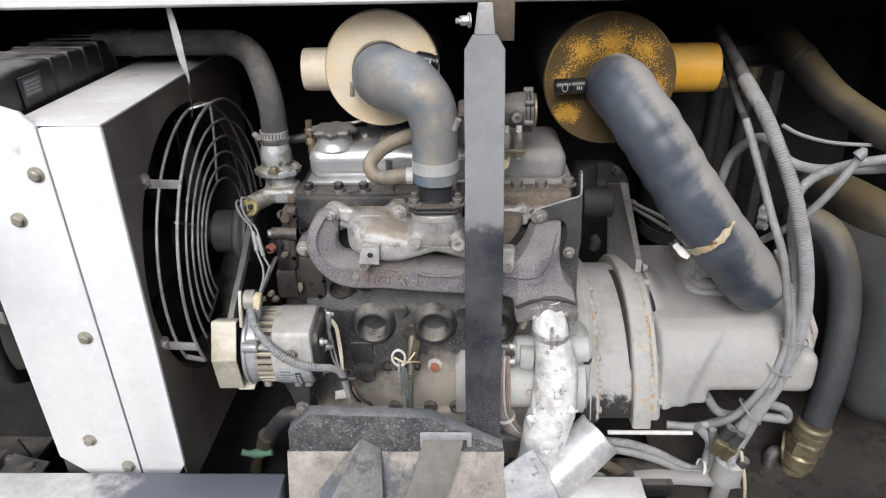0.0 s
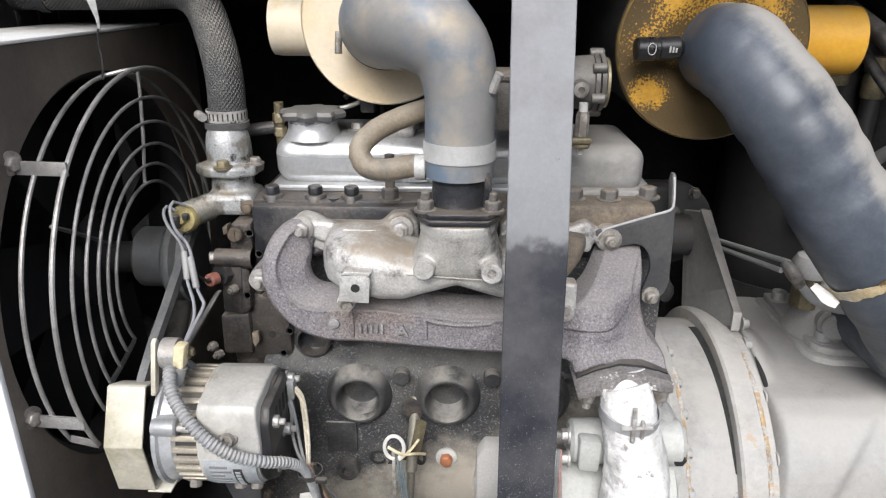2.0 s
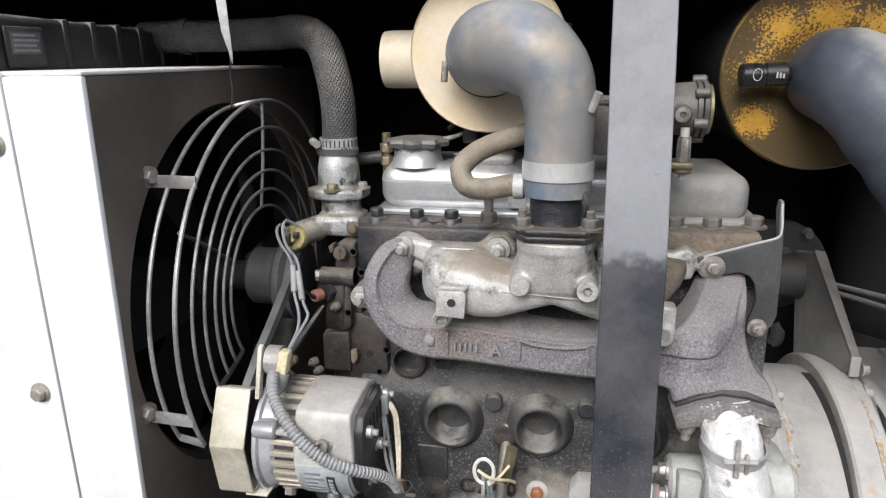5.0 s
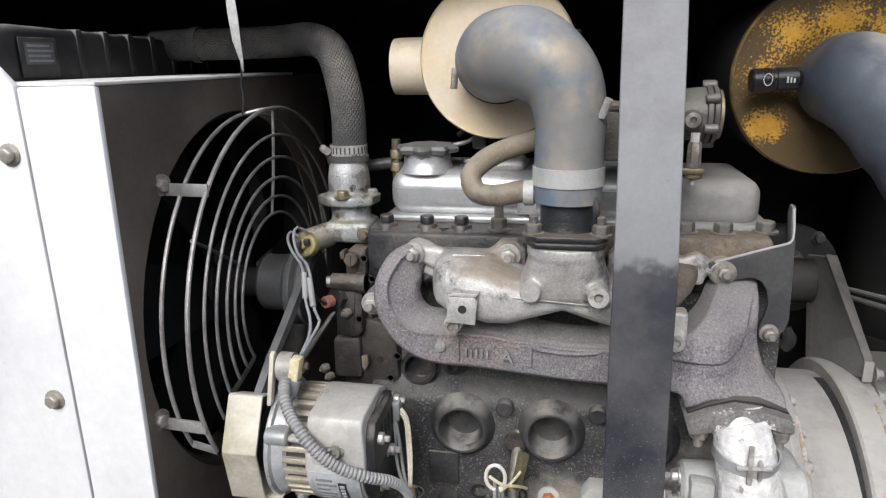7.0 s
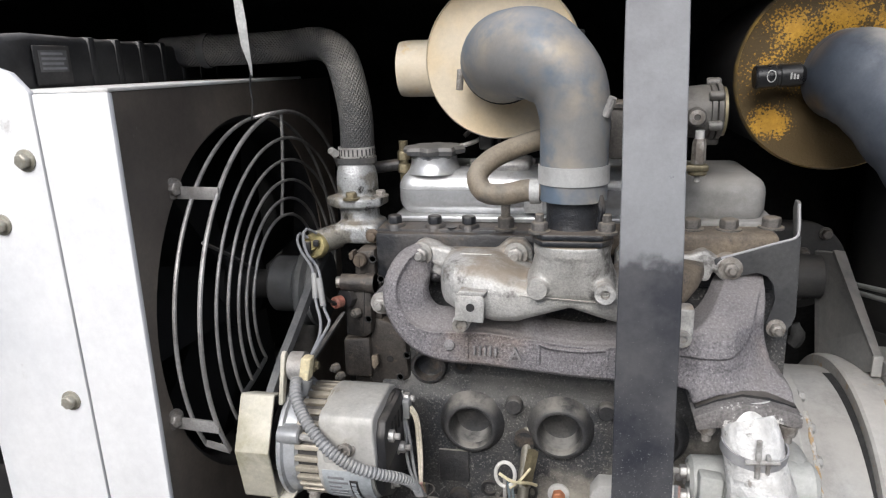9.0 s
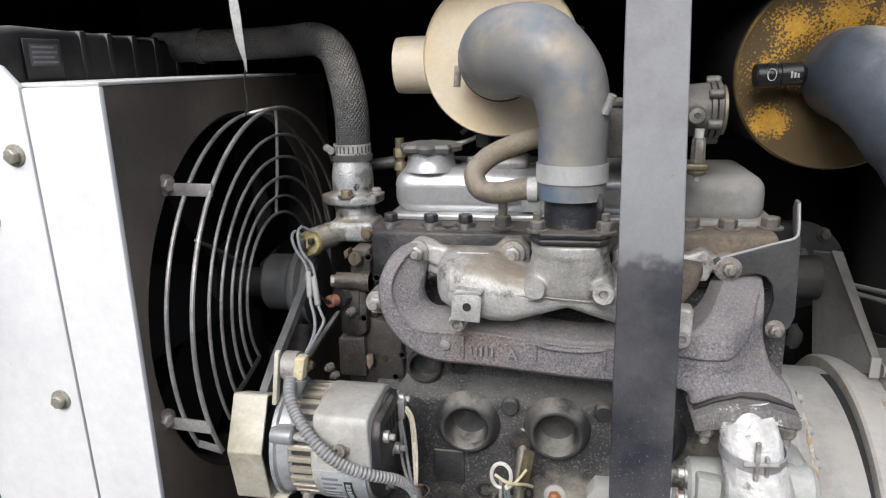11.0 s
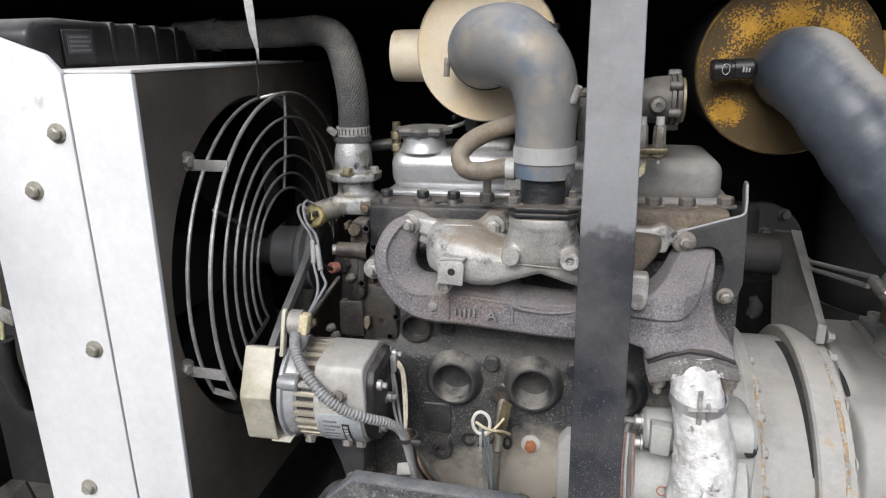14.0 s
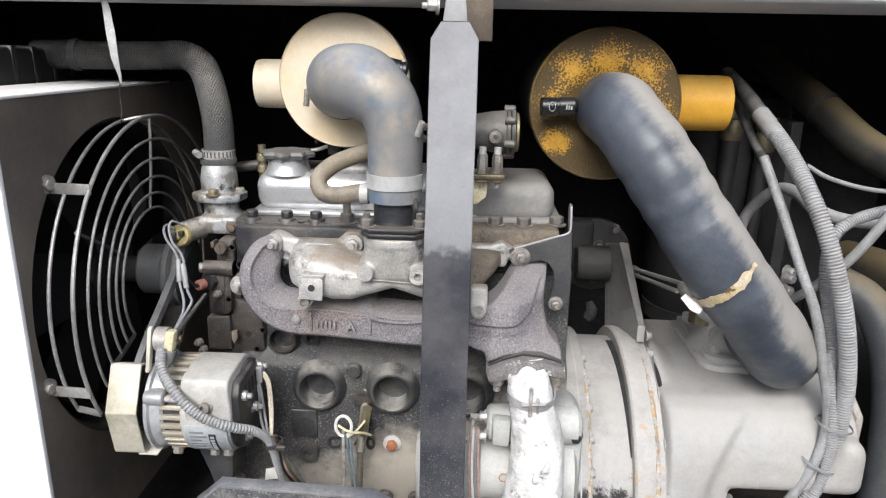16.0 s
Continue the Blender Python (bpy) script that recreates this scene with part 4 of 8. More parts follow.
def air_hose():
    h = thing("air_hose", (0.48, 1.0, 0.88), "thick black air hose with grey dust and a torn tape band", "hose")
    line = curve_points([(0.275, 1.085, 1.232), (0.285, 1.045, 1.225), (0.318, 1.005, 1.180), (0.362, 0.985, 1.115), (0.405, 0.976, 1.055), (0.447, 0.98, 1.003), (0.490, 0.995, 0.952), (0.524, 1.015, 0.912), (0.540, 1.045, 0.893), (0.540, 1.085, 0.890), (0.530, 1.14, 0.900)], 0.012)
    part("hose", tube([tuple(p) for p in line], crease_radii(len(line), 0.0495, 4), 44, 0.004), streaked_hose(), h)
    tape = mat("torn brown tape", (0.50, 0.40, 0.24), 0.6, second=(0.62, 0.56, 0.44), scale=40, grain=200, bump=0.2, third=(0.13, 0.08, 0.03), third_scale=60, third_lo=0.58, third_hi=0.63)
    bm = bmesh.new()
    c, ax = Vector((0.428, 0.976, 1.027)), Vector((0.042, 0.004, -0.052)).normalized()
    s = Vector((0, -1, 0)).cross(ax).normalized()
    f = ax.cross(s)
    if f.y > 0:
        f = -f
    if s.x > 0:
        s = -s
    rows = []
    for i in range(31):
        a = radians(-24 + 150 * i / 30)
        w0 = 0.0065 + 0.0035 * noise.noise((i * 0.31, 1.7, 0)) + 0.002 * noise.noise((i * 1.3, 4.2, 0)) - (0.004 if i > 26 else 0)
        w1 = 0.0065 + 0.003 * noise.noise((i * 0.37, 8.1, 0)) + 0.002 * noise.noise((i * 1.1, 2.2, 0)) - (0.004 if i > 26 else 0)
        rr = 0.0508 + (0.010 * (5 - i) / 5 if i < 5 else 0)
        o = c + (s * math.cos(a) + f * math.sin(a)) * rr + ax * (0.006 - 0.0009 * i)
        n_ = (s * math.cos(a) + f * math.sin(a)) * 0.0012
        rows.append([bm.verts.new(p) for p in (o - ax * w0, o + ax * w1, o + ax * w1 + n_, o - ax * w0 + n_)])
    for p, q in zip(rows, rows[1:]):
        for i in range(4):
            bm.faces.new((p[i], p[(i + 1) % 4], q[(i + 1) % 4], q[i]))
    bm.faces.new(rows[0]), bm.faces.new(rows[-1])
    bmesh.ops.recalc_face_normals(bm, faces=bm.faces)
    part("tape_band", bm, tape, h, "torn yellowed tape band")
    part("tape_tail", tube([c + s * 0.060 + f * -0.010 + ax * -0.010, c + s * 0.058 + f * 0.004 + ax * 0.004, c + s * 0.055 + f * 0.010 + ax * 0.012], [0.004, 0.006, 0.004], 8, 0.003, squash=0.2, wobble=0.4), white_plastic, h, "pale torn tape end")
    return h


air_hose()


def service_indicator():
    s = thing("service_indicator", (0.188, 1.07, 1.22), "black filter service indicator with pale printing", "indicator")
    ink = mat("glossy black plastic", (0.012, 0.012, 0.013), 0.3, second=(0.02, 0.02, 0.02), scale=40, grain=300, bump=0.03)
    part("barrel", lathe([(0.011, 0), (0.0125, 0.002), (0.0125, 0.02), (0.0115, 0.021), (0.0115, 0.024), (0.0125, 0.025), (0.0125, 0.045), (0.008, 0.05)], (0.180, 1.068, 1.232), (1, 0.03, 0.05), 24), ink, s)
    part("stem", rod((0.228, 1.069, 1.234), (0.245, 1.072, 1.235), 0.005, 12), brass, s)
    part("mark", tube([(0.1945 + 0.0042 * math.cos(t), 1.0553 - 0.0002, 1.2335 + 0.006 * math.sin(t)) for t in [i * math.pi / 6 for i in range(13)]], 0.0005, 6, 0.002), label_white, s)
    for i in range(3):
        part("bar", box(0.213 + 0.0032 * i, 0.2148 + 0.0032 * i, 1.0560, 1.0566, 1.2300, 1.2365 - 0.001 * i, 0), label_white, s)
    a, b = [Vector(p) for p in [(0.001, 1.045, 1.276), (-0.041, 1.045, 1.285)]]
    k = thing("service_indicator", a, "black service indicator on the cream air cleaner", "indicator")
    part("barrel", lathe([(0.010, 0), (0.0115, 0.002), (0.0115, 0.006), (0.0105, 0.007), (0.0105, 0.010), (0.0120, 0.011), (0.0120, 0.034), (0.008, 0.038)], a, b - a, 24), ink, k)
    d = (b - a).normalized()
    part("stem", rod(a + d * 0.036, a + d * 0.060, 0.005, 12), brass, k)
    for i in range(3):
        q = a + d * (0.014 + 0.006 * i)
        part("bar", box(q.x - 0.0012, q.x + 0.0012, q.y - 0.0124, q.y - 0.0118, q.z - 0.003, q.z + 0.004, 0), label_white, k)
    return s


service_indicator()


# ---- strap ----
def worn_strap():
    """Black rubber whose upper half is rubbed to a flat dusty grey."""
    m = mat("half-worn strap", (0.20, 0.205, 0.215), 0.55, second=(0.165, 0.165, 0.175), scale=11, grain=260, grain_amt=0.05, bump=0.08, third=(0.09, 0.095, 0.12), third_scale=14, third_lo=0.66, third_hi=0.70, mottle=0.05)
    n, l = m.node_tree.nodes, m.node_tree.links
    bsdf = n["Principled BSDF"]
    old = bsdf.inputs["Base Color"].links[0].from_socket
    tc, sep = n.new("ShaderNodeTexCoord"), n.new("ShaderNodeSeparateXYZ")
    l.new(tc.outputs["Object"], sep.inputs[0])
    rub, fleck = n.new("ShaderNodeTexNoise"), n.new("ShaderNodeTexNoise")
    for t, s, d in ((rub, 90.0, 4.0), (fleck, 700.0, 4.0)):
        t.inputs["Scale"].default_value, t.inputs["Detail"].default_value = s, d
        l.new(tc.outputs["Object"], t.inputs["Vector"])
    lift = n.new("ShaderNodeMath")
    lift.operation = "MULTIPLY_ADD"
    lift.inputs[1].default_value = 0.03
    l.new(rub.outputs["Fac"], lift.inputs[0]), l.new(sep.outputs["Z"], lift.inputs[2])
    grow = n.new("ShaderNodeMath")
    grow.operation = "MULTIPLY_ADD"
    grow.inputs[1].default_value = -0.5
    l.new(sep.outputs["Z"], grow.inputs[0]), l.new(fleck.outputs["Fac"], grow.inputs[2])
    edge, spots = n.new("ShaderNodeMapRange"), n.new("ShaderNodeMapRange")
    for e, a, c, src in ((edge, 1.108, 1.088, lift.outputs[0]), (spots, 0.175, 0.27, grow.outputs[0])):
        e.interpolation_type = "SMOOTHSTEP"
        e.inputs["From Min"].default_value, e.inputs["From Max"].default_value = a, c
        l.new(src, e.inputs["Value"])
    low, mx = n.new("ShaderNodeMix"), n.new("ShaderNodeMix")
    low.data_type = mx.data_type = "RGBA"
    low.inputs["B"].default_value = (0.19, 0.19, 0.185, 1)
    cloud, wash, film = n.new("ShaderNodeTexNoise"), n.new("ShaderNodeMapRange"), n.new("ShaderNodeMix")
    cloud.inputs["Scale"].default_value, cloud.inputs["Detail"].default_value, cloud.inputs["Roughness"].default_value = 13.0, 7.0, 0.65
    wash.inputs["From Min"].default_value, wash.inputs["From Max"].default_value = 0.38, 0.66
    l.new(tc.outputs["Object"], cloud.inputs["Vector"]), l.new(cloud.outputs["Fac"], wash.inputs["Value"])
    film.data_type = "RGBA"
    film.inputs["A"].default_value, film.inputs["B"].default_value = (0.018, 0.020, 0.028, 1), (0.074, 0.074, 0.078, 1)
    l.new(wash.outputs[0], film.inputs["Factor"]), l.new(film.outputs["Result"], low.inputs["A"])
    l.new(spots.outputs[0], low.inputs["Factor"])
    l.new(edge.outputs[0], mx.inputs["Factor"]), l.new(old, mx.inputs["A"]), l.new(low.outputs["Result"], mx.inputs["B"])
    l.new(mx.outputs["Result"], bsdf.inputs["Base Color"])
    return m


def strap():
    s = thing("hold_down_strap", (0.066, 0.84, 0.68), "worn grey and black flat strap hanging before the engine", "strap")

    def y_at(z):
        return 0.932 - 0.27 * (1.318 - z) if z > 1.08 else 0.868 - 0.08 * (1.08 - z)

    def slab(rows):
        bm = bmesh.new()
        vs = []
        for xl, xr, z in rows:
            y = y_at(z)
            vs.append([bm.verts.new(p) for p in ((xl, y, z), (xr, y, z), (xr, y + 0.004, z), (xl, y + 0.004, z))])
        for a, b in zip(vs, vs[1:]):
            for i in range(4):
                j = (i + 1) % 4
                bm.faces.new((a[i], a[j], b[j], b[i]))
        bm.faces.new(vs[0]), bm.faces.new(vs[-1])
        bmesh.ops.recalc_face_normals(bm, faces=bm.faces)
        return soften(bm, 0.0008, 1)
    part("strap", slab([(0.050, 0.082, 1.335), (0.0385, 0.0935, 1.316), (0.038, 0.0935, 1.25), (0.0385, 0.093, 1.16), (0.0378, 0.0928, 1.082), (0.0372, 0.0925, 0.98), (0.0375, 0.0925, 0.85), (0.038, 0.0925, 0.64)]), worn_strap(), s)
    part("hanger", prism([(0.052, 1.335), (0.080, 1.335), (0.076, 1.375), (0.057, 1.375)], 0.936, 0.944, "y", 0.001), sill_paint, s)
    part("hanger_plate", box(0.070, 0.110, 1.00, 1.006, 1.315, 1.40, 0.001), brown_mat, s, "rusty plate behind the hanger")
    bolt(s, (0.045, 0.945, 1.352), (-1, -0.2, 0), 0.007, 0.012, 0.010, 0.006, zinc)
    return s


strap()


# ---- engine ----
def cast(ob, voxel=0.003, smooth=8):
    """Melts the overlapping pieces of a casting into one rounded skin."""
    r = ob.modifiers.new("skin", "REMESH")
    r.mode, r.voxel_size, r.use_smooth_shade = "VOXEL", voxel, True
    s = ob.modifiers.new("round", "SMOOTH")
    s.iterations, s.factor = smooth, 0.5
    return ob


def splashed_iron():
    """Black iron splashed with beige dirt towards the flywheel end and the sump."""
    m = mat("dirt-splashed cast iron", (0.040, 0.042, 0.046), 0.42, second=(0.075, 0.073, 0.070), scale=14, grain=420, grain_amt=0.4, bump=0.7, dust=(0.17, 0.165, 0.155), dust_amt=0.7, third=(0.25, 0.24, 0.225), third_scale=360, third_lo=0.54, third_hi=0.66)
    n, l = m.node_tree.nodes, m.node_tree.links
    bsdf = n["Principled BSDF"]
    old = bsdf.inputs["Base Color"].links[0].from_socket
    tc, sep = n.new("ShaderNodeTexCoord"), n.new("ShaderNodeSeparateXYZ")
    l.new(tc.outputs["Object"], sep.inputs[0])
    t = n.new("ShaderNodeTexNoise")
    t.inputs["Scale"].default_value, t.inputs["Detail"].default_value, t.inputs["Roughness"].default_value = 13.0, 6.0, 0.65
    l.new(tc.outputs["Object"], t.inputs["Vector"])

    def madd(a, k, c):
        x = n.new("ShaderNodeMath")
        x.operation = "MULTIPLY_ADD"
        x.inputs[1].default_value = k
        l.new(a, x.inputs[0])
        if isinstance(c, float):
            x.inputs[2].default_value = c
        else:
            l.new(c, x.inputs[2])
        return x.outputs[0]
    v = madd(sep.outputs["X"], 2.2, madd(sep.outputs["Z"], -5.0, madd(t.outputs["Fac"], 1.1, 3.24)))
    rmp = n.new("ShaderNodeMapRange")
    rmp.interpolation_type = "SMOOTHSTEP"
    rmp.inputs["From Min"].default_value, rmp.inputs["From Max"].default_value = -0.12, 0.32
    l.new(v, rmp.inputs["Value"])
    mx = n.new("ShaderNodeMix")
    mx.data_type = "RGBA"
    mx.inputs["B"].default_value = (0.42, 0.385, 0.325, 1)
    l.new(rmp.outputs[0], mx.inputs["Factor"]), l.new(old, mx.inputs["A"])
    l.new(mx.outputs["Result"], bsdf.inputs["Base Color"])
    return m


def engine():
    e = thing("engine", (0.0, 1.15, 0.42), "dusty four-cylinder diesel engine with black iron block", "engine")
    # block: lower skirt, sloping shelf, upper part
    b = start([prism([(1.026, 0.50), (1.026, 0.852), (1.034, 0.862), (1.052, 0.872), (1.056, 0.90), (1.056, 1.005), (1.34, 1.005), (1.34, 0.50)], -0.245, 0.237, "x", 0.004),
               prism([(1.015, 0.50), (1.015, 0.628), (1.022, 0.634), (1.34, 0.634), (1.34, 0.50)], -0.20, 0.237, "x", 0.003)])
    block = part("block", b, splashed_iron(), e, "black oily cast iron block with pale dust")
    boss_iron = mat("dust-capped boss iron", (0.036, 0.036, 0.038), 0.55, second=(0.066, 0.064, 0.062), scale=20, grain=420, grain_amt=0.3, bump=0.4, dust=(0.34, 0.32, 0.285), dust_amt=0.75, dust_lo=0.3, dust_hi=0.95)
    bores = []
    for x in (-0.126, -0.017, 0.092):
        bores.append(x)
        part("core_plug_boss", lathe([(0.0425, -0.001), (0.0385, 0.004), (0.0350, 0.012), (0.0315, 0.0168), (0.0295, 0.0175), (0.0275, 0.0170), (0.0262, 0.015), (0.0252, 0.0), (0.0250, -0.012)], (x, 1.027, 0.822), FRONT, 48, True), boss_iron, block)
        part("core_plug", lathe([(0.0255, 0.006), (0.0246, 0.004), (0.0240, -0.010), (0.0222, -0.0150), (0.018, -0.0165), (0.008, -0.0170), (0, -0.0172)], (x, 1.027, 0.822), FRONT, 40, True), cup_iron, block, "dished steel core plug")
    cut = bpy.data.objects.new("bore_cutter", bpy.data.meshes.new("bore_cutter"))
    bm = start([rod((x, 1.0, 0.822), (x, 1.048, 0.822), 0.0252, 40) for x in bores])
    bm.to_mesh(cut.data)
    bpy.context.scene.collection.objects.link(cut)
    md = block.modifiers.new("bores", "BOOLEAN")
    md.object = cut
    bored = bpy.data.meshes.new_from_object(block.evaluated_get(bpy.context.evaluated_depsgraph_get()))
    block.modifiers.clear()
    block.data = bored
    bpy.data.objects.remove(cut)
    part("core_plug_boss", lathe([(0.022, 0), (0.022, 0.02), (0.0195, 0.022), (0.0175, 0.022), (0.017, 0.006), (0, 0.004)], (-0.183, 1.057, 0.888), FRONT, 32), iron, block)
    part("tapped_boss", lathe([(0.012, 0), (0.012, 0.018), (0.007, 0.018), (0.006, 0.008), (0, 0.008)], (-0.140, 1.057, 0.893), FRONT, 20), iron, block)
    part("cast_pad", box(-0.170, -0.131, 1.0225, 1.028, 0.737, 0.782, 0.002), boss_iron, block)
    part("boss", lathe([(0.015, 0), (0.014, 0.012), (0.0075, 0.012), (0.0065, 0.004), (0, 0.004)], (-0.1440, 1.027, 0.713), FRONT, 20), iron, block, "rusty tapped boss")
    for x, z in ((-0.073, 0.852), (0.037, 0.852)):
        part("boss", lathe([(0.0105, 0), (0.0105, 0.010), (0.009, 0.012), (0, 0.012)], (x, 1.027, z), FRONT, 20), boss_iron, block)
    for x in (-0.095, -0.028, 0.02):
        bolt(block, (x, 1.014, 0.645), FRONT, 0.011, 0.008, 0.013, 0, iron_dusty, socket=True)
    part("plug_seat", lathe([(0.0135, 0), (0.0135, 0.003), (0.011, 0.004)], (-0.018, 1.026, 0.732), FRONT, 28), pale_casting, block)
    bolt(block, (-0.018, 1.022, 0.732), FRONT, 0.0085, 0.009, 0.0, 0, copper_plug, spin=12)
    part("dipstick_boss", lathe([(0.013, 0), (0.013, 0.012), (0.0, 0.013)], (-0.06, 1.027, 0.806), FRONT, 20), iron, block)
    # cast lettering
    def letters(text, at, size, material, parent):
        cu = bpy.data.curves.new("cast_letters", "FONT")
        cu.body, cu.size, cu.extrude, cu.offset, cu.space_character = text, size, 0.0028, 0.0005, 1.25
        tmp = bpy.data.objects.new("tmp", cu)
        me = bpy.data.meshes.new_from_object(tmp)
        bpy.data.objects.remove(tmp)
        bm = bmesh.new()
        bm.from_mesh(me)
        bmesh.ops.transform(bm, matrix=pose(*at, 90, 0, 0), verts=bm.verts)
        return part("cast_letters", bm, material, parent)
    letters("C240", (-0.117, 1.024, 0.722), 0.0285, black_steel, block)
    part("side_cover", lathe([(0.045, 0), (0.045, 0.014), (0.041, 0.018), (0.0, 0.018)], (0.062, 1.027, 0.70), FRONT, 40), pale_casting, e, "pale grey side cover")
    part("cover_plate", prism([(0.020, 0.64), (0.105, 0.64), (0.105, 0.765), (0.030, 0.765), (0.020, 0.75)], 1.0, 1.027, "y", 0.003), pale_casting, e, "pale grey cover plate")
    # head
    head = part("cylinder_head", start([box(-0.243, 0.214, 1.038, 1.30, 1.005, 1.062, 0.005), box(-0.243, 0.214, 1.046, 1.30, 1.0, 1.066, 0.003)]), iron, e, "black cylinder head with brown dust")
    for x in (-0.222, -0.172, -0.130):
        part("bolt_boss", lathe([(0.014, 0), (0.0125, 0.008), (0.011, 0.010)], (x, 1.058, 1.060), UP, 20), iron, head)
        bolt(head, (x, 1.058, 1.070), UP, 0.0088, 0.010, 0.0, 0, iron)
    bolt(head, (-0.085, 1.055, 1.066), UP, 0.010, 0.014, 0.014, 0, iron_dusty)
    part("rod", rod((-0.085, 1.055, 1.07), (-0.085, 1.055, 1.118), 0.0055, 12), iron_dusty, head)
    part("oil_hole", rod((-0.150, 1.052, 1.060), (-0.150, 1.052, 1.0672), 0.006, 14), black_steel, head)
    # front of the engine: timing case and pump
    flat = lambda ps: [(p[0], p[2]) for p in ps]
    housing = part("timing_case", prism([(-0.285, 0.62), (-0.235, 0.60), (-0.235, 0.86), (-0.29, 0.86)], 1.06, 1.3, "y", 0.006), case_iron, e, "dark oily timing case")
    part("pump_body", prism(flat([(-0.283, 1.030, 0.990), (-0.258, 1.030, 0.994), (-0.248, 1.030, 0.990), (-0.252, 1.030, 0.933), (-0.261, 1.030, 0.927), (-0.286, 1.030, 0.929)]), 1.03, 1.16, "y", 0.004), case_iron, housing)
    part("pump_base", prism(flat([(-0.293, 1.035, 0.922), (-0.257, 1.035, 0.926), (-0.256, 1.035, 0.870), (-0.294, 1.035, 0.869)]), 1.035, 1.20, "y", 0.005), case_iron, housing)
    part("end_plate", prism(flat([(-0.259, 1.040, 0.952), (-0.211, 1.040, 0.939), (-0.209, 1.040, 0.855), (-0.263, 1.040, 0.859)]), 1.042, 1.20, "y", 0.006), case_iron, housing)
    part("governor_box", prism(flat([(-0.269, 1.030, 1.038), (-0.244, 1.030, 1.041), (-0.244, 1.030, 1.008), (-0.271, 1.030, 1.003)]), 1.035, 1.12, "y", 0.003), case_iron, housing)
    part("flange_plate", prism(flat([(-0.256, 1.040, 1.033), (-0.238, 1.040, 1.033), (-0.242, 1.040, 0.937), (-0.260, 1.040, 0.936)]), 1.045, 1.2, "y", 0.004), case_iron, housing)
    cyl = [(-0.286, 1.030, 1.000), (-0.243, 1.030, 1.000)]
    part("pump_boss", start([rod(cyl[0], cyl[1], 0.0105, 20), rod(Vector(cyl[1]) + Vector((-0.012, 0, 0)), Vector(cyl[1]) + Vector((0.0, 0, 0)), 0.0125, 20)]), case_iron, e)
    bolt(e, cyl[0], (-1, -0.3, 0), 0.0075, 0.008, 0.0, 0, stud)
    for q in [(-0.299, 1.028, 0.886), (-0.293, 1.028, 0.875), (-0.266, 1.028, 0.962)]:
        bolt(e, q, (-0.6, -1, 0), 0.0058, 0.009, 0.0, 0.003, iron_dusty)
    scr = [(-0.260, 1.030, 1.030)][0]
    part("slotted_screw", start([lathe([(0.0085, 0), (0.0085, 0.006), (0.007, 0.008), (0, 0.008)], scr, FRONT, 18), box(scr[0] - 0.001, scr[0] + 0.0012, scr[1] - 0.0095, scr[1] - 0.007, scr[2] - 0.007, scr[2] + 0.007, 0)]), brown_mat, e)
    part("ear", prism(flat([(-0.272, 1.030, 1.040), (-0.266, 1.030, 1.042), (-0.266, 1.030, 1.033), (-0.271, 1.030, 1.031)]), 1.02, 1.035, "y", 0.001), brown_mat, e)
    part("seam", tube([(-0.258, 1.030, 0.994), (-0.260, 1.030, 0.964), (-0.263, 1.030, 0.933)], 0.0008, 6), black_steel, e)
    part("gasket_tab", prism(flat([(-0.254, 1.034, 0.903), (-0.246, 1.034, 0.905), (-0.245, 1.034, 0.893), (-0.251, 1.034, 0.884), (-0.254, 1.034, 0.890)]), 1.028, 1.034, "y", 0.001), tan_iron, e, "tan-edged gasket tab")
    part("hole", rod([(-0.233, 1.041, 0.895)][0], Vector([(-0.233, 1.041, 0.895)][0]) + Vector((0, -0.0008, 0)), 0.0045, 14), foam, e)
    for q in [(-0.244, 1.028, 1.031), (-0.235, 1.028, 1.006), (-0.254, 1.028, 0.953), (-0.217, 1.028, 0.877), (-0.207, 1.028, 0.907)]:
        part("hole", lathe([(0.0032, 0), (0.0046, 0.0012), (0.005, 0.0)], q, FRONT, 12), foam, e)
    pl = Vector([(-0.290, 1.012, 0.978)][0])
    part("red_plug", lathe([(0.0075, 0), (0.0075, 0.010), (0.006, 0.012), (0.003, 0.012), (0.0025, 0.006), (0, 0.006)], pl + Vector((0.004, 0.009, 0)), (-0.45, -1, 0.1), 20), red_plastic, e, "faded red plug")
    part("plug_socket", lathe([(0.0125, 0), (0.0125, 0.022)], pl + Vector((0.016, 0.034, 0)), (-0.45, -1, 0.1), 8), black_steel, e)
    part("plug_core", rod(pl + Vector((-0.001, -0.002, 0.001)), pl + Vector((-0.0018, -0.004, 0.0012)), 0.003, 10), foam, e)
    # valve cover
    cover = part("valve_cover", start([box(-0.227, 0.10, 1.086, 1.235, 1.070, 1.128, 0.022, 6), box(-0.231, 0.10, 1.080, 1.24, 1.066, 1.074, 0.003)]), bright_alloy, e, "silver painted valve cover", 40)
    part("gasket", box(-0.229, 0.216, 1.082, 1.238, 1.062, 1.0665, 0.001), black_steel, e)
    part("rear_cap", start([box(0.085, 0.210, 1.083, 1.237, 1.066, 1.123, 0.020, 6), box(0.09, 0.221, 1.076, 1.245, 1.063, 1.0735, 0.003)]), cap_grey, e, "dust-covered rear end of the valve cover", 40)
    part("dust_ledge", start([box(0.03, 0.2135, 1.034, 1.10, 1.040, 1.0672, 0.006, 3)]), tan_iron, e, "tan dust caked on the head")
    for x, y in ((0.165, 1.06), (0.212, 1.072), (0.125, 1.06)):
        bolt(e, (x, y, 1.068), UP, 0.0105, 0.012, 0.014, 0, iron_dusty)
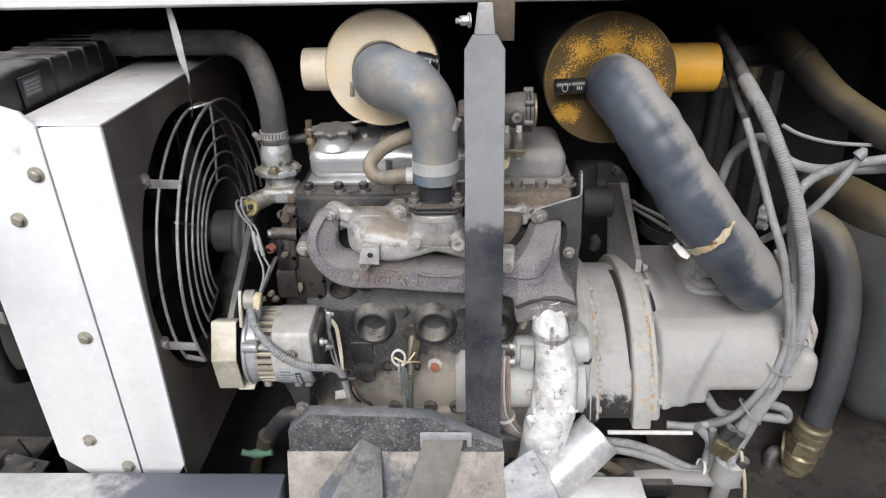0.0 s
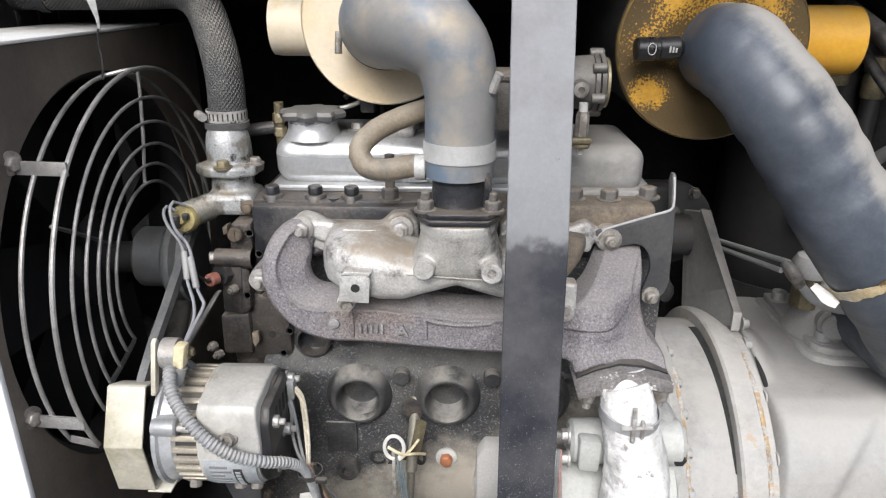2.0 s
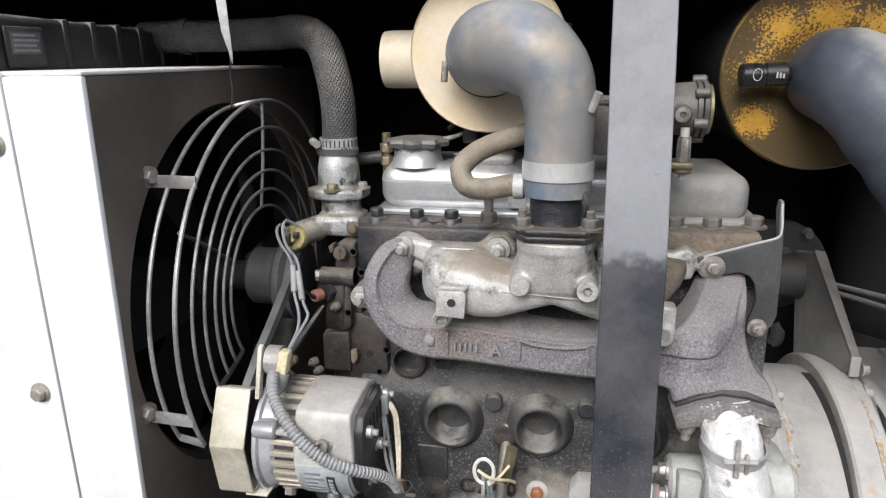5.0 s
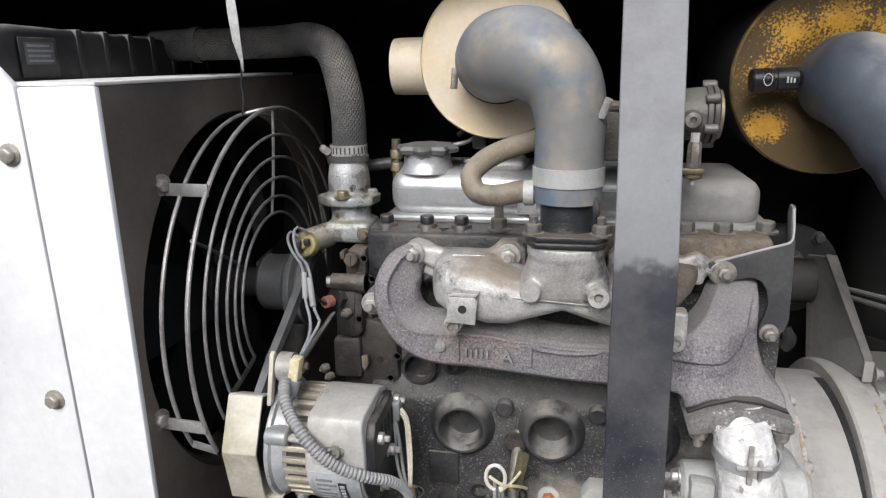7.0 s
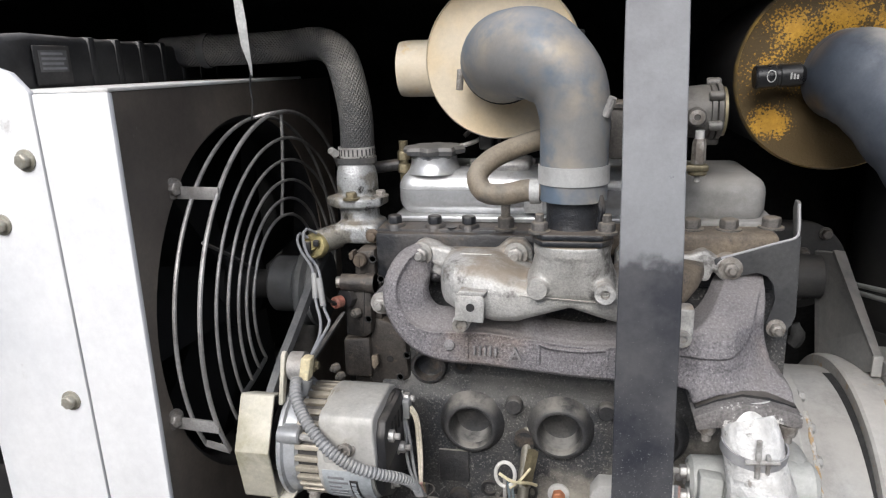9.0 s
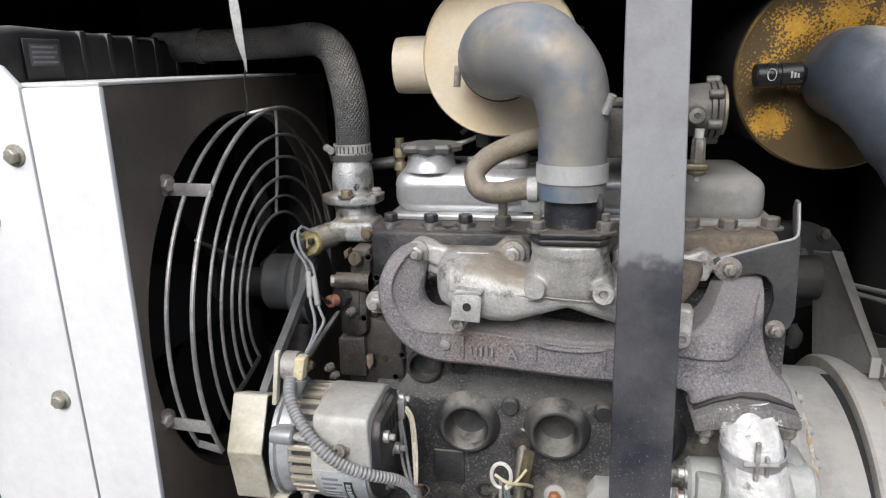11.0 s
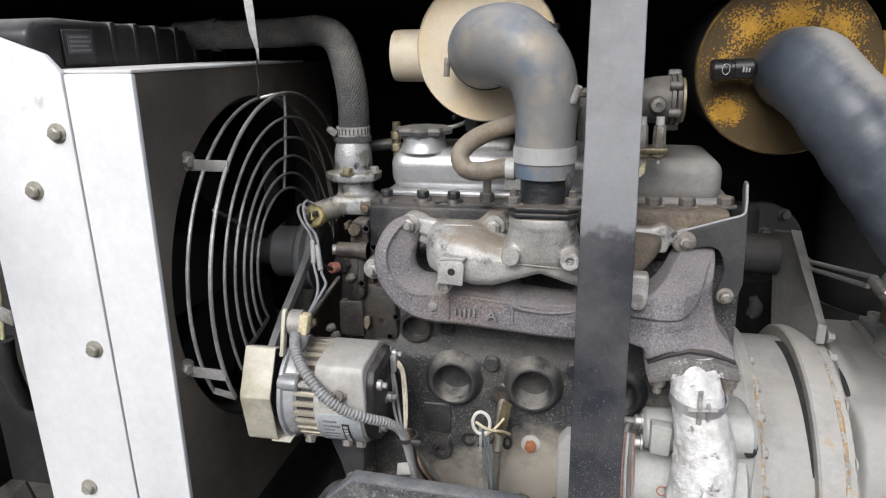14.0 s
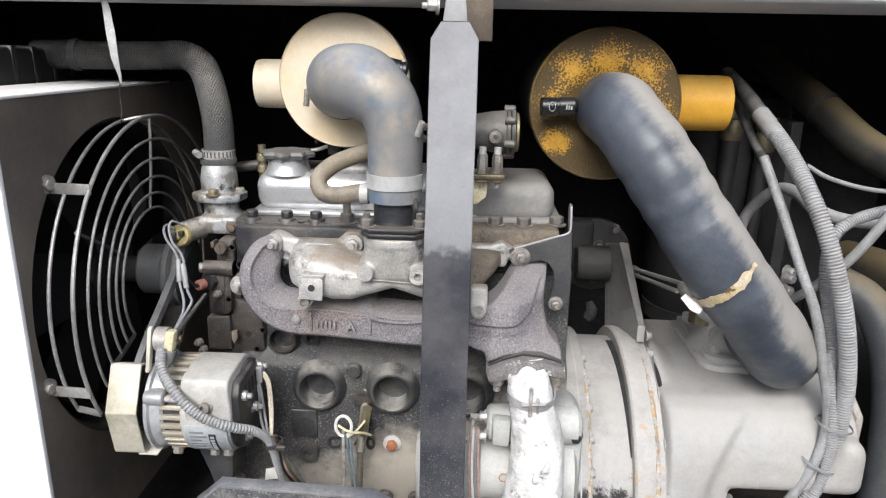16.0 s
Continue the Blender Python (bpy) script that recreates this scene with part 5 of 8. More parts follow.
    cap = part("oil_cap", lathe([(0.036, -0.019), (0.032, -0.014), (0.0295, -0.006), (0.029, 0.004)], (-0.183, 1.118, 1.143), UP, 28), bright_alloy, e, "grey oil filler cap with a scalloped rim")
    bm = bmesh.new()
    prof = [(0.70, 0.0), (1.0, 0.002), (1.03, 0.007), (0.95, 0.011), (0.70, 0.0125), (0, 0.013)]
    rings, n = [], 48
    for r, h in prof:
        rings.append([bm.verts.new((-0.183 + 0.0355 * r * (1 + 0.11 * math.cos(8 * 2 * math.pi * i / n)) * math.cos(2 * math.pi * i / n), 1.118 + 0.0355 * r * (1 + 0.11 * math.cos(8 * 2 * math.pi * i / n)) * math.sin(2 * math.pi * i / n), 1.146 + h)) for i in range(n)] if r else [bm.verts.new((-0.183, 1.118, 1.146 + h))])
    for p, q in zip(rings, rings[1:]):
        for i in range(n):
            j = (i + 1) % n
            bm.faces.new((p[i], p[j], q[j], q[i]) if len(q) > 1 else (p[i], p[j], q[0]))
    bm.faces.new(rings[0])
    bmesh.ops.recalc_face_normals(bm, faces=bm.faces)
    part("cap_knob", bm, steel_dark, cap)
    part("cover_plate", box(-0.105, -0.06, 1.10, 1.16, 1.126, 1.140, 0.006, 3), alloy, cover)
    bolt(cover, (-0.135, 1.15, 1.128), UP, 0.008, 0.008, 0.012, 0, zinc)
    bolt(cover, (-0.065, 1.15, 1.128), UP, 0.008, 0.008, 0.012, 0, zinc)
    part("label_plate", box(-0.066, -0.044, 1.0845, 1.0858, 1.078, 1.092, 0), label_white, cover)
    # thermostat housing
    th = part("thermostat_housing", start([lathe([(0.0262, 0), (0.0265, 0.014), (0.026, 0.028), (0.024, 0.038), (0.0215, 0.045), (0.021, 0.05)], (-0.280, 1.094, 1.094), UP, 32),
                                           prism([(-0.318, 1.08), (-0.30, 1.06), (-0.268, 1.056), (-0.244, 1.07), (-0.241, 1.10), (-0.258, 1.125), (-0.30, 1.125)], 1.086, 1.099, "z", 0.003),
                                           lathe([(0.026, 0), (0.024, 0.03)], (-0.278, 1.092, 1.062), UP, 28),
                                           box(-0.305, -0.246, 1.058, 1.115, 1.040, 1.068, 0.008), rod((-0.30, 1.07, 1.05), (-0.325, 1.05, 1.043), 0.016, 18)]), stained_alloy, e, "weathered cast alloy thermostat housing")
    cast(th, 0.0018, 3)
    bolt(th, (-0.278, 1.062, 1.099), UP, 0.0075, 0.008, 0.011, 0, brass)
    bolt(th, (-0.247, 1.085, 1.099), UP, 0.0065, 0.007, 0.010, 0, stud)
    bolt(th, (-0.249, 1.048, 1.055), FRONT, 0.006, 0.007, 0.009, 0, brown_mat)
    sensor_brass = mat("yellowed brass sensor", (0.42, 0.36, 0.17), 0.4, 0.35, second=(0.24, 0.20, 0.10), scale=60, grain=300, grain_amt=0.15, bump=0.12)
    sensor = part("temperature_sensor", lathe([(0.013, 0), (0.0165, 0.002), (0.0165, 0.009), (0.0145, 0.012), (0.006, 0.0125), (0.005, 0.018)], (-0.322, 1.050, 1.041), (-0.12, -1, 0.2), 28), sensor_brass, e, "brass temperature sensor")
    part("sensor_clip", start([box(-0.335, -0.324, 1.029, 1.037, 1.034, 1.050, 0.002), box(-0.321, -0.314, 1.030, 1.037, 1.044, 1.052, 0.0015)]), black_steel, sensor)
    # fuel fittings behind the cap
    for x, z in ((-0.232, 1.118), (-0.232, 1.135)):
        bolt(e, (x, 1.15, z), UP, 0.009, 0.012, 0, 0, brass)
    part("fuel_line", tube([(-0.232, 1.15, 1.146), (-0.20, 1.16, 1.148), (-0.15, 1.16, 1.153), (-0.12, 1.165, 1.165)], 0.003, 8), zinc, e)
    part("banjo", rod((-0.232, 1.15, 1.10), (-0.232, 1.15, 1.16), 0.006, 12), brass, e)
    part("pipe", rod((-0.24, 1.155, 1.128), (-0.30, 1.14, 1.122), 0.008, 12), iron, e)
    part("fuel_line", tube([(-0.15, 1.155, 1.165), (-0.135, 1.165, 1.175), (-0.11, 1.175, 1.165), (-0.105, 1.17, 1.135)], 0.003, 8), black_steel, e)
    part("clip", box(-0.130, -0.112, 1.145, 1.16, 1.148, 1.166, 0.003), black_steel, e)
    return e


ENGINE = engine()


def intake_manifold(e):
    arm = [(-0.147, 0.966, 1.03, 1.006, 1.044), (-0.141, 0.950, 1.03, 1.001, 1.052), (-0.128, 0.939, 1.03, 0.996, 1.055), (-0.108, 0.934, 1.03, 0.991, 1.055), (-0.086, 0.931, 1.03, 0.986, 1.053), (-0.062, 0.931, 1.03, 0.987, 1.043), (-0.040, 0.931, 1.02, 0.996, 1.036)]
    pieces = [
        xloft(arm + [(-0.006, 0.930, 1.01, 1.008, 1.040), (0.025, 0.931, 1.02, 0.997, 1.036), (0.050, 0.932, 1.03, 0.988, 1.043), (0.075, 0.933, 1.03, 0.987, 1.050), (0.086, 0.94, 1.03, 0.992, 1.048)]),
        loft([(1.012, -0.052, 0.042, 0.945, 1.005), (1.018, -0.060, 0.050, 0.932, 1.003), (1.028, -0.058, 0.048, 0.926, 1.0), (1.040, -0.051, 0.041, 0.923, 0.998), (1.053, -0.046, 0.036, 0.920, 0.996), (1.066, -0.043, 0.033, 0.917, 0.995), (1.070, -0.044, 0.034, 0.915, 0.996), (1.080, -0.044, 0.035, 0.914, 0.997)], 40, 2.7),
        prism([(-0.192, 1.03), (-0.190, 1.052), (-0.177, 1.061), (-0.162, 1.057), (-0.150, 1.050), (-0.092, 1.050), (-0.078, 1.063), (-0.060, 1.063), (-0.050, 1.050), (-0.050, 1.02), (-0.14, 1.01)], 1.012, 1.03, "y", 0.003),
        prism([(0.14, 1.02), (0.148, 1.047), (0.134, 1.056), (0.12, 1.05), (0.08, 1.05), (0.066, 1.063), (0.05, 1.063), (0.04, 1.05), (0.04, 1.02)], 1.012, 1.03, "y", 0.003),
        prism([(-0.178, 1.040), (-0.168, 1.056), (-0.140, 1.052), (-0.135, 1.020)], 1.005, 1.02, "y", 0.004), prism([(-0.068, 1.060), (-0.058, 1.05), (-0.092, 1.02), (-0.11, 1.045)], 1.004, 1.02, "y", 0.004), prism([(0.062, 1.06), (0.05, 1.05), (0.09, 1.02), (0.10, 1.045)], 1.004, 1.02, "y", 0.004),
        rod((-0.038, 0.95, 1.036), (-0.038, 0.923, 1.036), 0.0096, 20), rod((0.028, 0.95, 1.036), (0.028, 0.916, 1.036), 0.0096, 20),
        box(0.093, 0.115, 0.931, 0.95, 0.985, 1.018, 0.003), rod((0.104, 0.96, 0.988), (0.104, 0.930, 0.988), 0.0105, 16),
        rod((-0.177, 1.03, 1.047), (-0.177, 1.004, 1.047), 0.0125, 18), rod((-0.068, 1.03, 1.049), (-0.068, 1.004, 1.049), 0.0125, 18), rod((0.159, 1.03, 1.036), (0.159, 1.010, 1.036), 0.0145, 18),
        rod((-0.118, 0.96, 0.992), (-0.120, 0.934, 0.990), 0.0098, 14),
    ]
    m = cast(part("intake_manifold", start(pieces), runner_alloy, e, "dusty cast aluminium intake manifold"), 0.0016, 5)
    part("right_runner", xloft([(0.080, 0.937, 1.03, 0.992, 1.048), (0.096, 0.946, 1.03, 1.000, 1.047), (0.112, 0.960, 1.03, 1.010, 1.046), (0.124, 0.978, 1.03, 1.020, 1.044), (0.132, 1.0, 1.03, 1.027, 1.042)]), tan_iron, m, "runner end under brown dust")
    part("boss", lathe([(0.0105, 0), (0.0105, 0.007), (0.0095, 0.009), (0, 0.009)], (-0.038, 0.924, 1.036), FRONT, 28), runner_alloy, m)
    part("boss", lathe([(0.0105, 0), (0.0105, 0.006), (0.0098, 0.007), (0.0046, 0.007), (0.0042, -0.006), (0, -0.006)], (0.028, 0.916, 1.036), FRONT, 28), runner_alloy, m, "drilled boss")
    # small square bracket with a hole
    part("square_bracket", start([prism([(-0.124, 0.998), (-0.094, 0.996), (-0.092, 1.022), (-0.096, 1.027), (-0.122, 1.028)], 0.922, 0.9255, "y", 0.001), prism([(-0.122, 1.025), (-0.094, 1.025), (-0.09, 1.030), (-0.118, 1.031)], 0.922, 0.945, "y", 0.001)]), runner_alloy, m, "square steel bracket with a hole")
    part("hole", rod((-0.107, 0.9222, 1.013), (-0.107, 0.9212, 1.013), 0.0045, 16), black_steel, m)
    bolt(m, (-0.120, 0.933, 0.990), FRONT, 0.008, 0.006, 0.0, 0, stud, socket=True)
    bolt(m, (0.104, 0.931, 0.987), FRONT, 0.0085, 0.006, 0.0, 0, zinc, socket=True)
    for x, z in ((-0.177, 1.047), (-0.068, 1.049)):
        bolt(m, (x, 1.0015, z), FRONT, 0.0092, 0.009, 0.0135, 0.006, zinc, spin=20)
    part("casting_mark", box(-0.126, -0.092, 0.975, 0.978, 1.0545, 1.0562, 0.0005), runner_alloy, m)
    part("parting_line", tube([(-0.062, 0.9335, 1.024), (-0.03, 0.928, 1.0245), (0.02, 0.9265, 1.022)], 0.0009, 6), runner_alloy, m)
    # flange and neck to the elbow
    outline = [(-0.045, 0.932), (-0.034, 0.916), (0.024, 0.916), (0.035, 0.932), (0.035, 0.98), (0.024, 0.994), (-0.034, 0.994), (-0.045, 0.98)]
    neck = part("neck", start([lathe([(0.034, 0), (0.034, 0.006), (0.028, 0.010), (0.0268, 0.016), (0.0268, 0.048)], (-0.005, 0.955, 1.084), UP, 36), prism(outline, 1.0812, 1.0868, "z", 0.0015), prism(outline, 1.0876, 1.0935, "z", 0.0015)]), iron, m, "black iron intake neck")
    bolt(neck, (-0.037, 0.931, 1.0935), UP, 0.0085, 0.010, 0.011, 0.008, iron_dusty)
    bolt(neck, (0.028, 0.931, 1.0935), UP, 0.0085, 0.010, 0.011, 0.008, iron_dusty)
    part("leak_trail", tube([(0.020, 0.937, 1.128), (0.023, 0.933, 1.115), (0.021, 0.935, 1.10), (0.026, 0.932, 1.092)], [0.003, 0.004, 0.003, 0.005], 8, 0.003, wobble=0.5), iron, neck)


intake_manifold(ENGINE)


def exhaust_manifold(e):
    # upper edge of the outlet bend, shared by the body and the raised lobe on it
    saddle = [(0.200, 1.040), (0.172, 1.041), (0.161, 1.030), (0.152, 1.022), (0.144, 1.016), (0.136, 1.0075), (0.127, 0.9995), (0.116, 0.992), (0.100, 0.984), (0.085, 0.977)]

    def graded(outline, y0, y1, r):
        """A rounded slab that leans back towards the head and to the rail, and forward at its foot."""
        bm = prism(outline, y0, y1, "y", r)
        for axis, values in (((1, 0, 0), [0.09 + 0.008 * i for i in range(16)]), ((0, 0, 1), [0.92 + 0.008 * i for i in range(16)])):
            for v in values:
                bmesh.ops.bisect_plane(bm, geom=bm.verts[:] + bm.edges[:] + bm.faces[:], plane_co=Vector(axis) * v, plane_no=axis)
        for v in bm.verts:
            x, z = v.co.x, v.co.z
            v.co.y += 0.29 * max(0.0, z - 0.962) + 38 * max(0.0, z - 0.985) ** 2 - 0.42 * max(0.0, 0.950 - z) + 0.55 * max(0.0, 0.122 - x) + max(0.0, x - 0.150) * min(1.0, max(0.0, (z - 0.92) / 0.045)) * min(1.0, max(0.35, 1 - (z - 0.985) / 0.05))
        return bm
    pieces = [
        sweep([(-0.178, 1.045, 1.018, 0.020, 0.3), (-0.180, 1.018, 1.031, 0.0215, 0.3), (-0.186, 0.996, 1.028, 0.0235, 0.3), (-0.1915, 0.986, 1.010, 0.0245, 0.27), (-0.186, 0.985, 0.985, 0.025, 0.1), (-0.170, 0.986, 0.966, 0.0265, -0.15), (-0.145, 0.988, 0.957, 0.029, -0.35), (-0.10, 0.991, 0.955, 0.030, -0.4),
               (-0.05, 0.990, 0.950, 0.029, -0.4), (0.0, 0.988, 0.946, 0.028, -0.4), (0.04, 0.987, 0.946, 0.029, -0.45), (0.08, 0.982, 0.952, 0.031, -0.4), (0.112, 0.982, 0.957, 0.031, -0.05), (0.138, 0.985, 0.968, 0.028, 0.2), (0.156, 0.996, 0.988, 0.022, 0.5), (0.166, 1.018, 1.004, 0.018, 0.74), (0.170, 1.05, 1.010, 0.018, 0.7)], (0, -1, 0.08)),
        graded([(0.1165, 0.919), (0.122, 0.9225), (0.142, 0.930), (0.165, 0.932), (0.181, 0.931), (0.196, 0.928), (0.2125, 0.9225), (0.2130, 0.931), (0.211, 0.936), (0.204, 0.941), (0.1975, 0.949), (0.1945, 0.961), (0.191, 0.978), (0.190, 0.996), (0.194, 1.014), (0.198, 1.026)] + saddle + [(0.085, 0.935), (0.103, 0.931), (0.1135, 0.931)], 0.930, 0.978, 0.003),
        graded([(0.085, 0.965), (0.101, 0.964), (0.119, 0.966), (0.140, 0.966), (0.157, 0.968), (0.169, 0.976), (0.175, 0.987), (0.178, 0.999), (0.184, 1.012), (0.195, 1.024)] + saddle, 0.9250, 0.965, 0.0018),
        tube([(-0.06, 1.03, 0.98), (-0.05, 0.99, 0.965), (-0.05, 0.985, 0.955)], [0.02, 0.02, 0.02], 16, 0.01), tube([(0.06, 1.03, 0.98), (0.05, 0.99, 0.965), (0.05, 0.985, 0.955)], [0.02, 0.02, 0.02], 16, 0.01),
    ]
    m = cast(part("exhaust_manifold", start(pieces), manifold_iron, e, "rough grey-brown cast iron exhaust manifold"), 0.0014, 2)
    # raised borders on the front of the rail
    for x in (-0.121, -0.042, 0.031):
        part("rib", box(x, x + 0.0045, 0.9575, 0.966, 0.9385 - 0.03 * (x + 0.12), 0.9665 - 0.06 * (x + 0.12), 0.0014), manifold_iron, m)
    part("rib", tube([(-0.039, 0.9595, 0.9615), (-0.028, 0.9595, 0.957), (0.0, 0.9595, 0.9545), (0.02, 0.9595, 0.956), (0.034, 0.9595, 0.958)], 0.0024, 8), manifold_iron, m)
    part("stud_dimple", lathe([(0.006, 0), (0.006, 0.004), (0.0045, 0.005), (0, 0.005)], (-0.138, 0.9605, 0.9545), FRONT, 16), lit_casting, m)
    cu = bpy.data.curves.new("cast_letter", "FONT")
    cu.body, cu.size, cu.extrude, cu.offset = "A", 0.019, 0.0026, 0.0004
    tmp = bpy.data.objects.new("tmp", cu)
    bm = bmesh.new()
    bm.from_mesh(bpy.data.meshes.new_from_object(tmp))
    bpy.data.objects.remove(tmp)
    bmesh.ops.transform(bm, matrix=pose(-0.071, 0.9580, 0.9415, 90, 0, 0), verts=bm.verts)
    part("cast_letters", bm, lit_casting, m)
    for i, h in enumerate((0.009, 0.009, 0.010, 0.010, 0.009)):
        part("cast_bar", box(-0.1105 + 0.0058 * i, -0.1080 + 0.0058 * i, 0.9553, 0.9640, 0.9445, 0.9445 + h, 0.0006), lit_casting, m)
    bolt(m, (-0.228, 1.003, 0.984), FRONT, 0.0092, 0.009, 0.0135, 0.007, zinc)
    part("ear", lathe([(0.014, 0), (0.014, 0.034)], (-0.228, 1.042, 0.984), FRONT, 20), manifold_iron, m)
    part("ear", prism([(-0.245, 0.97), (-0.225, 0.965), (-0.205, 1.0), (-0.215, 1.01)], 1.012, 1.03, "y", 0.003), manifold_iron, m)
    # outlet flange
    flange_iron = mat("paint-splashed flange", (0.19, 0.18, 0.175), 0.6, second=(0.14, 0.13, 0.125), scale=30, grain=400, grain_amt=0.4, bump=0.4, third=(0.55, 0.54, 0.52), third_scale=50, third_lo=0.57, third_hi=0.63)
    fl = part("outlet_flange", prism([(0.1155, 0.914), (0.138, 0.9245), (0.161, 0.9315), (0.183, 0.9300), (0.202, 0.9265), (0.2150, 0.9215), (0.2155, 0.9085), (0.203, 0.9095), (0.196, 0.912), (0.171, 0.9155), (0.150, 0.910), (0.145, 0.9045), (0.120, 0.899)], 0.906, 0.968, "y", 0.002), flange_iron, m, "paint-splashed exhaust outlet flange with two bolts")
    part("gasket", prism([(0.119, 0.9155), (0.138, 0.9250), (0.161, 0.9325), (0.185, 0.9305), (0.212, 0.923), (0.212, 0.925), (0.186, 0.9330), (0.162, 0.9350), (0.139, 0.9275), (0.120, 0.918)], 0.920, 0.96, "y", 0), black_steel, fl)
    for x, z in ((0.1305, 0.9035), (0.2055, 0.9075)):
        bolt(fl, (x, 0.917, z), (0, 0, -1), 0.0092, 0.011, 0.0105, 0.009, stud)
    # lifting bracket
    bracket_black = mat("worn black bracket paint", (0.050, 0.051, 0.053), 0.36, second=(0.075, 0.075, 0.075), scale=14, grain=260, grain_amt=0.15, bump=0.15, third=(0.17, 0.165, 0.155), third_scale=60, third_lo=0.64, third_hi=0.72)
    lb = part("lifting_bracket", prism([(0.143, 1.046), (0.146, 1.034), (0.160, 1.028), (0.174, 1.029), (0.188, 1.032), (0.198, 1.028), (0.204, 1.019), (0.207, 1.003), (0.204, 0.988), (0.200, 0.976), (0.204, 0.966), (0.211, 0.962), (0.219, 0.965), (0.226, 0.974), (0.2295, 0.986), (0.2285, 1.02), (0.2265, 1.073), (0.176, 1.055)], 1.0105, 1.0155, "y", 0.0012), bracket_black, e, "black steel lifting bracket")
    part("lifting_eye", prism([(1.0115, 1.052), (1.0150, 1.052), (1.016, 1.058), (1.026, 1.072), (1.036, 1.098), (1.031, 1.108), (1.021, 1.107), (1.0115, 1.066)], 0.2222, 0.2264, "x", 0.0015), steel_dark, lb)
    part("edge", tube([(0.150, 1.011, 1.0475), (0.205, 1.011, 1.0655), (0.221, 1.011, 1.071), (0.2245, 1.013, 1.080), (0.2245, 1.021, 1.105)], 0.0014, 8), sill_paint, lb, "bare worn edge")
    bolt(lb, (0.160, 1.009, 1.0365), FRONT, 0.0078, 0.008, 0.0125, 0.005, stud, spin=10)
    bolt(lb, (0.2105, 1.009, 0.971), FRONT, 0.0072, 0.010, 0.0100, 0.004, stud, spin=10)


exhaust_manifold(ENGINE)


def greasy_paint():
    """Grey paint with black grease thrown over its underside."""
    m = mat("grey paint with thrown grease", (0.345, 0.343, 0.332), 0.6, second=(0.30, 0.29, 0.272), scale=8, grain=240, grain_amt=0.06, bump=0.1, dust=(0.40, 0.388, 0.365), dust_amt=0.7, third=(0.36, 0.27, 0.17), third_scale=7, third_lo=0.62, third_hi=0.8)
    n, l = m.node_tree.nodes, m.node_tree.links
    bsdf = n["Principled BSDF"]
    old = bsdf.inputs["Base Color"].links[0].from_socket
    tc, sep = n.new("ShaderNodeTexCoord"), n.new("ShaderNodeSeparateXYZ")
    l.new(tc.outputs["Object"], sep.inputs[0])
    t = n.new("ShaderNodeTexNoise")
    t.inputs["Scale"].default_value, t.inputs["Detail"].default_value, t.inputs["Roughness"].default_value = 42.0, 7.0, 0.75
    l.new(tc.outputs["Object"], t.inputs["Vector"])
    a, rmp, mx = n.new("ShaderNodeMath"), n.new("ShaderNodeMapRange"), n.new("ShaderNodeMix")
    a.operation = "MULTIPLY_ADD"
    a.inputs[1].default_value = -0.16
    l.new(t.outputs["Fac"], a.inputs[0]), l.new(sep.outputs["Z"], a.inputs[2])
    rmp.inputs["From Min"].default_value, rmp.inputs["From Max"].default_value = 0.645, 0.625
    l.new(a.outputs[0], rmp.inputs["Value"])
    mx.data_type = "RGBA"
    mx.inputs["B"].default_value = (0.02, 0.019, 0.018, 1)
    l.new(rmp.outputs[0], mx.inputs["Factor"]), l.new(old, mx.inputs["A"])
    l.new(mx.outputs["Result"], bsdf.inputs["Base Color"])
    return m


def cut_low(bm, z):
    """Cuts a turned body off flat below a height."""
    cut = bmesh.ops.bisect_plane(bm, geom=bm.verts[:] + bm.edges[:] + bm.faces[:], plane_co=(0, 0, z), plane_no=(0, 0, -1), clear_outer=True)
    bmesh.ops.holes_fill(bm, edges=[g for g in cut["geom_cut"] if isinstance(g, bmesh.types.BMEdge)], sides=0)
    bmesh.ops.recalc_face_normals(bm, faces=bm.faces)
    return bm


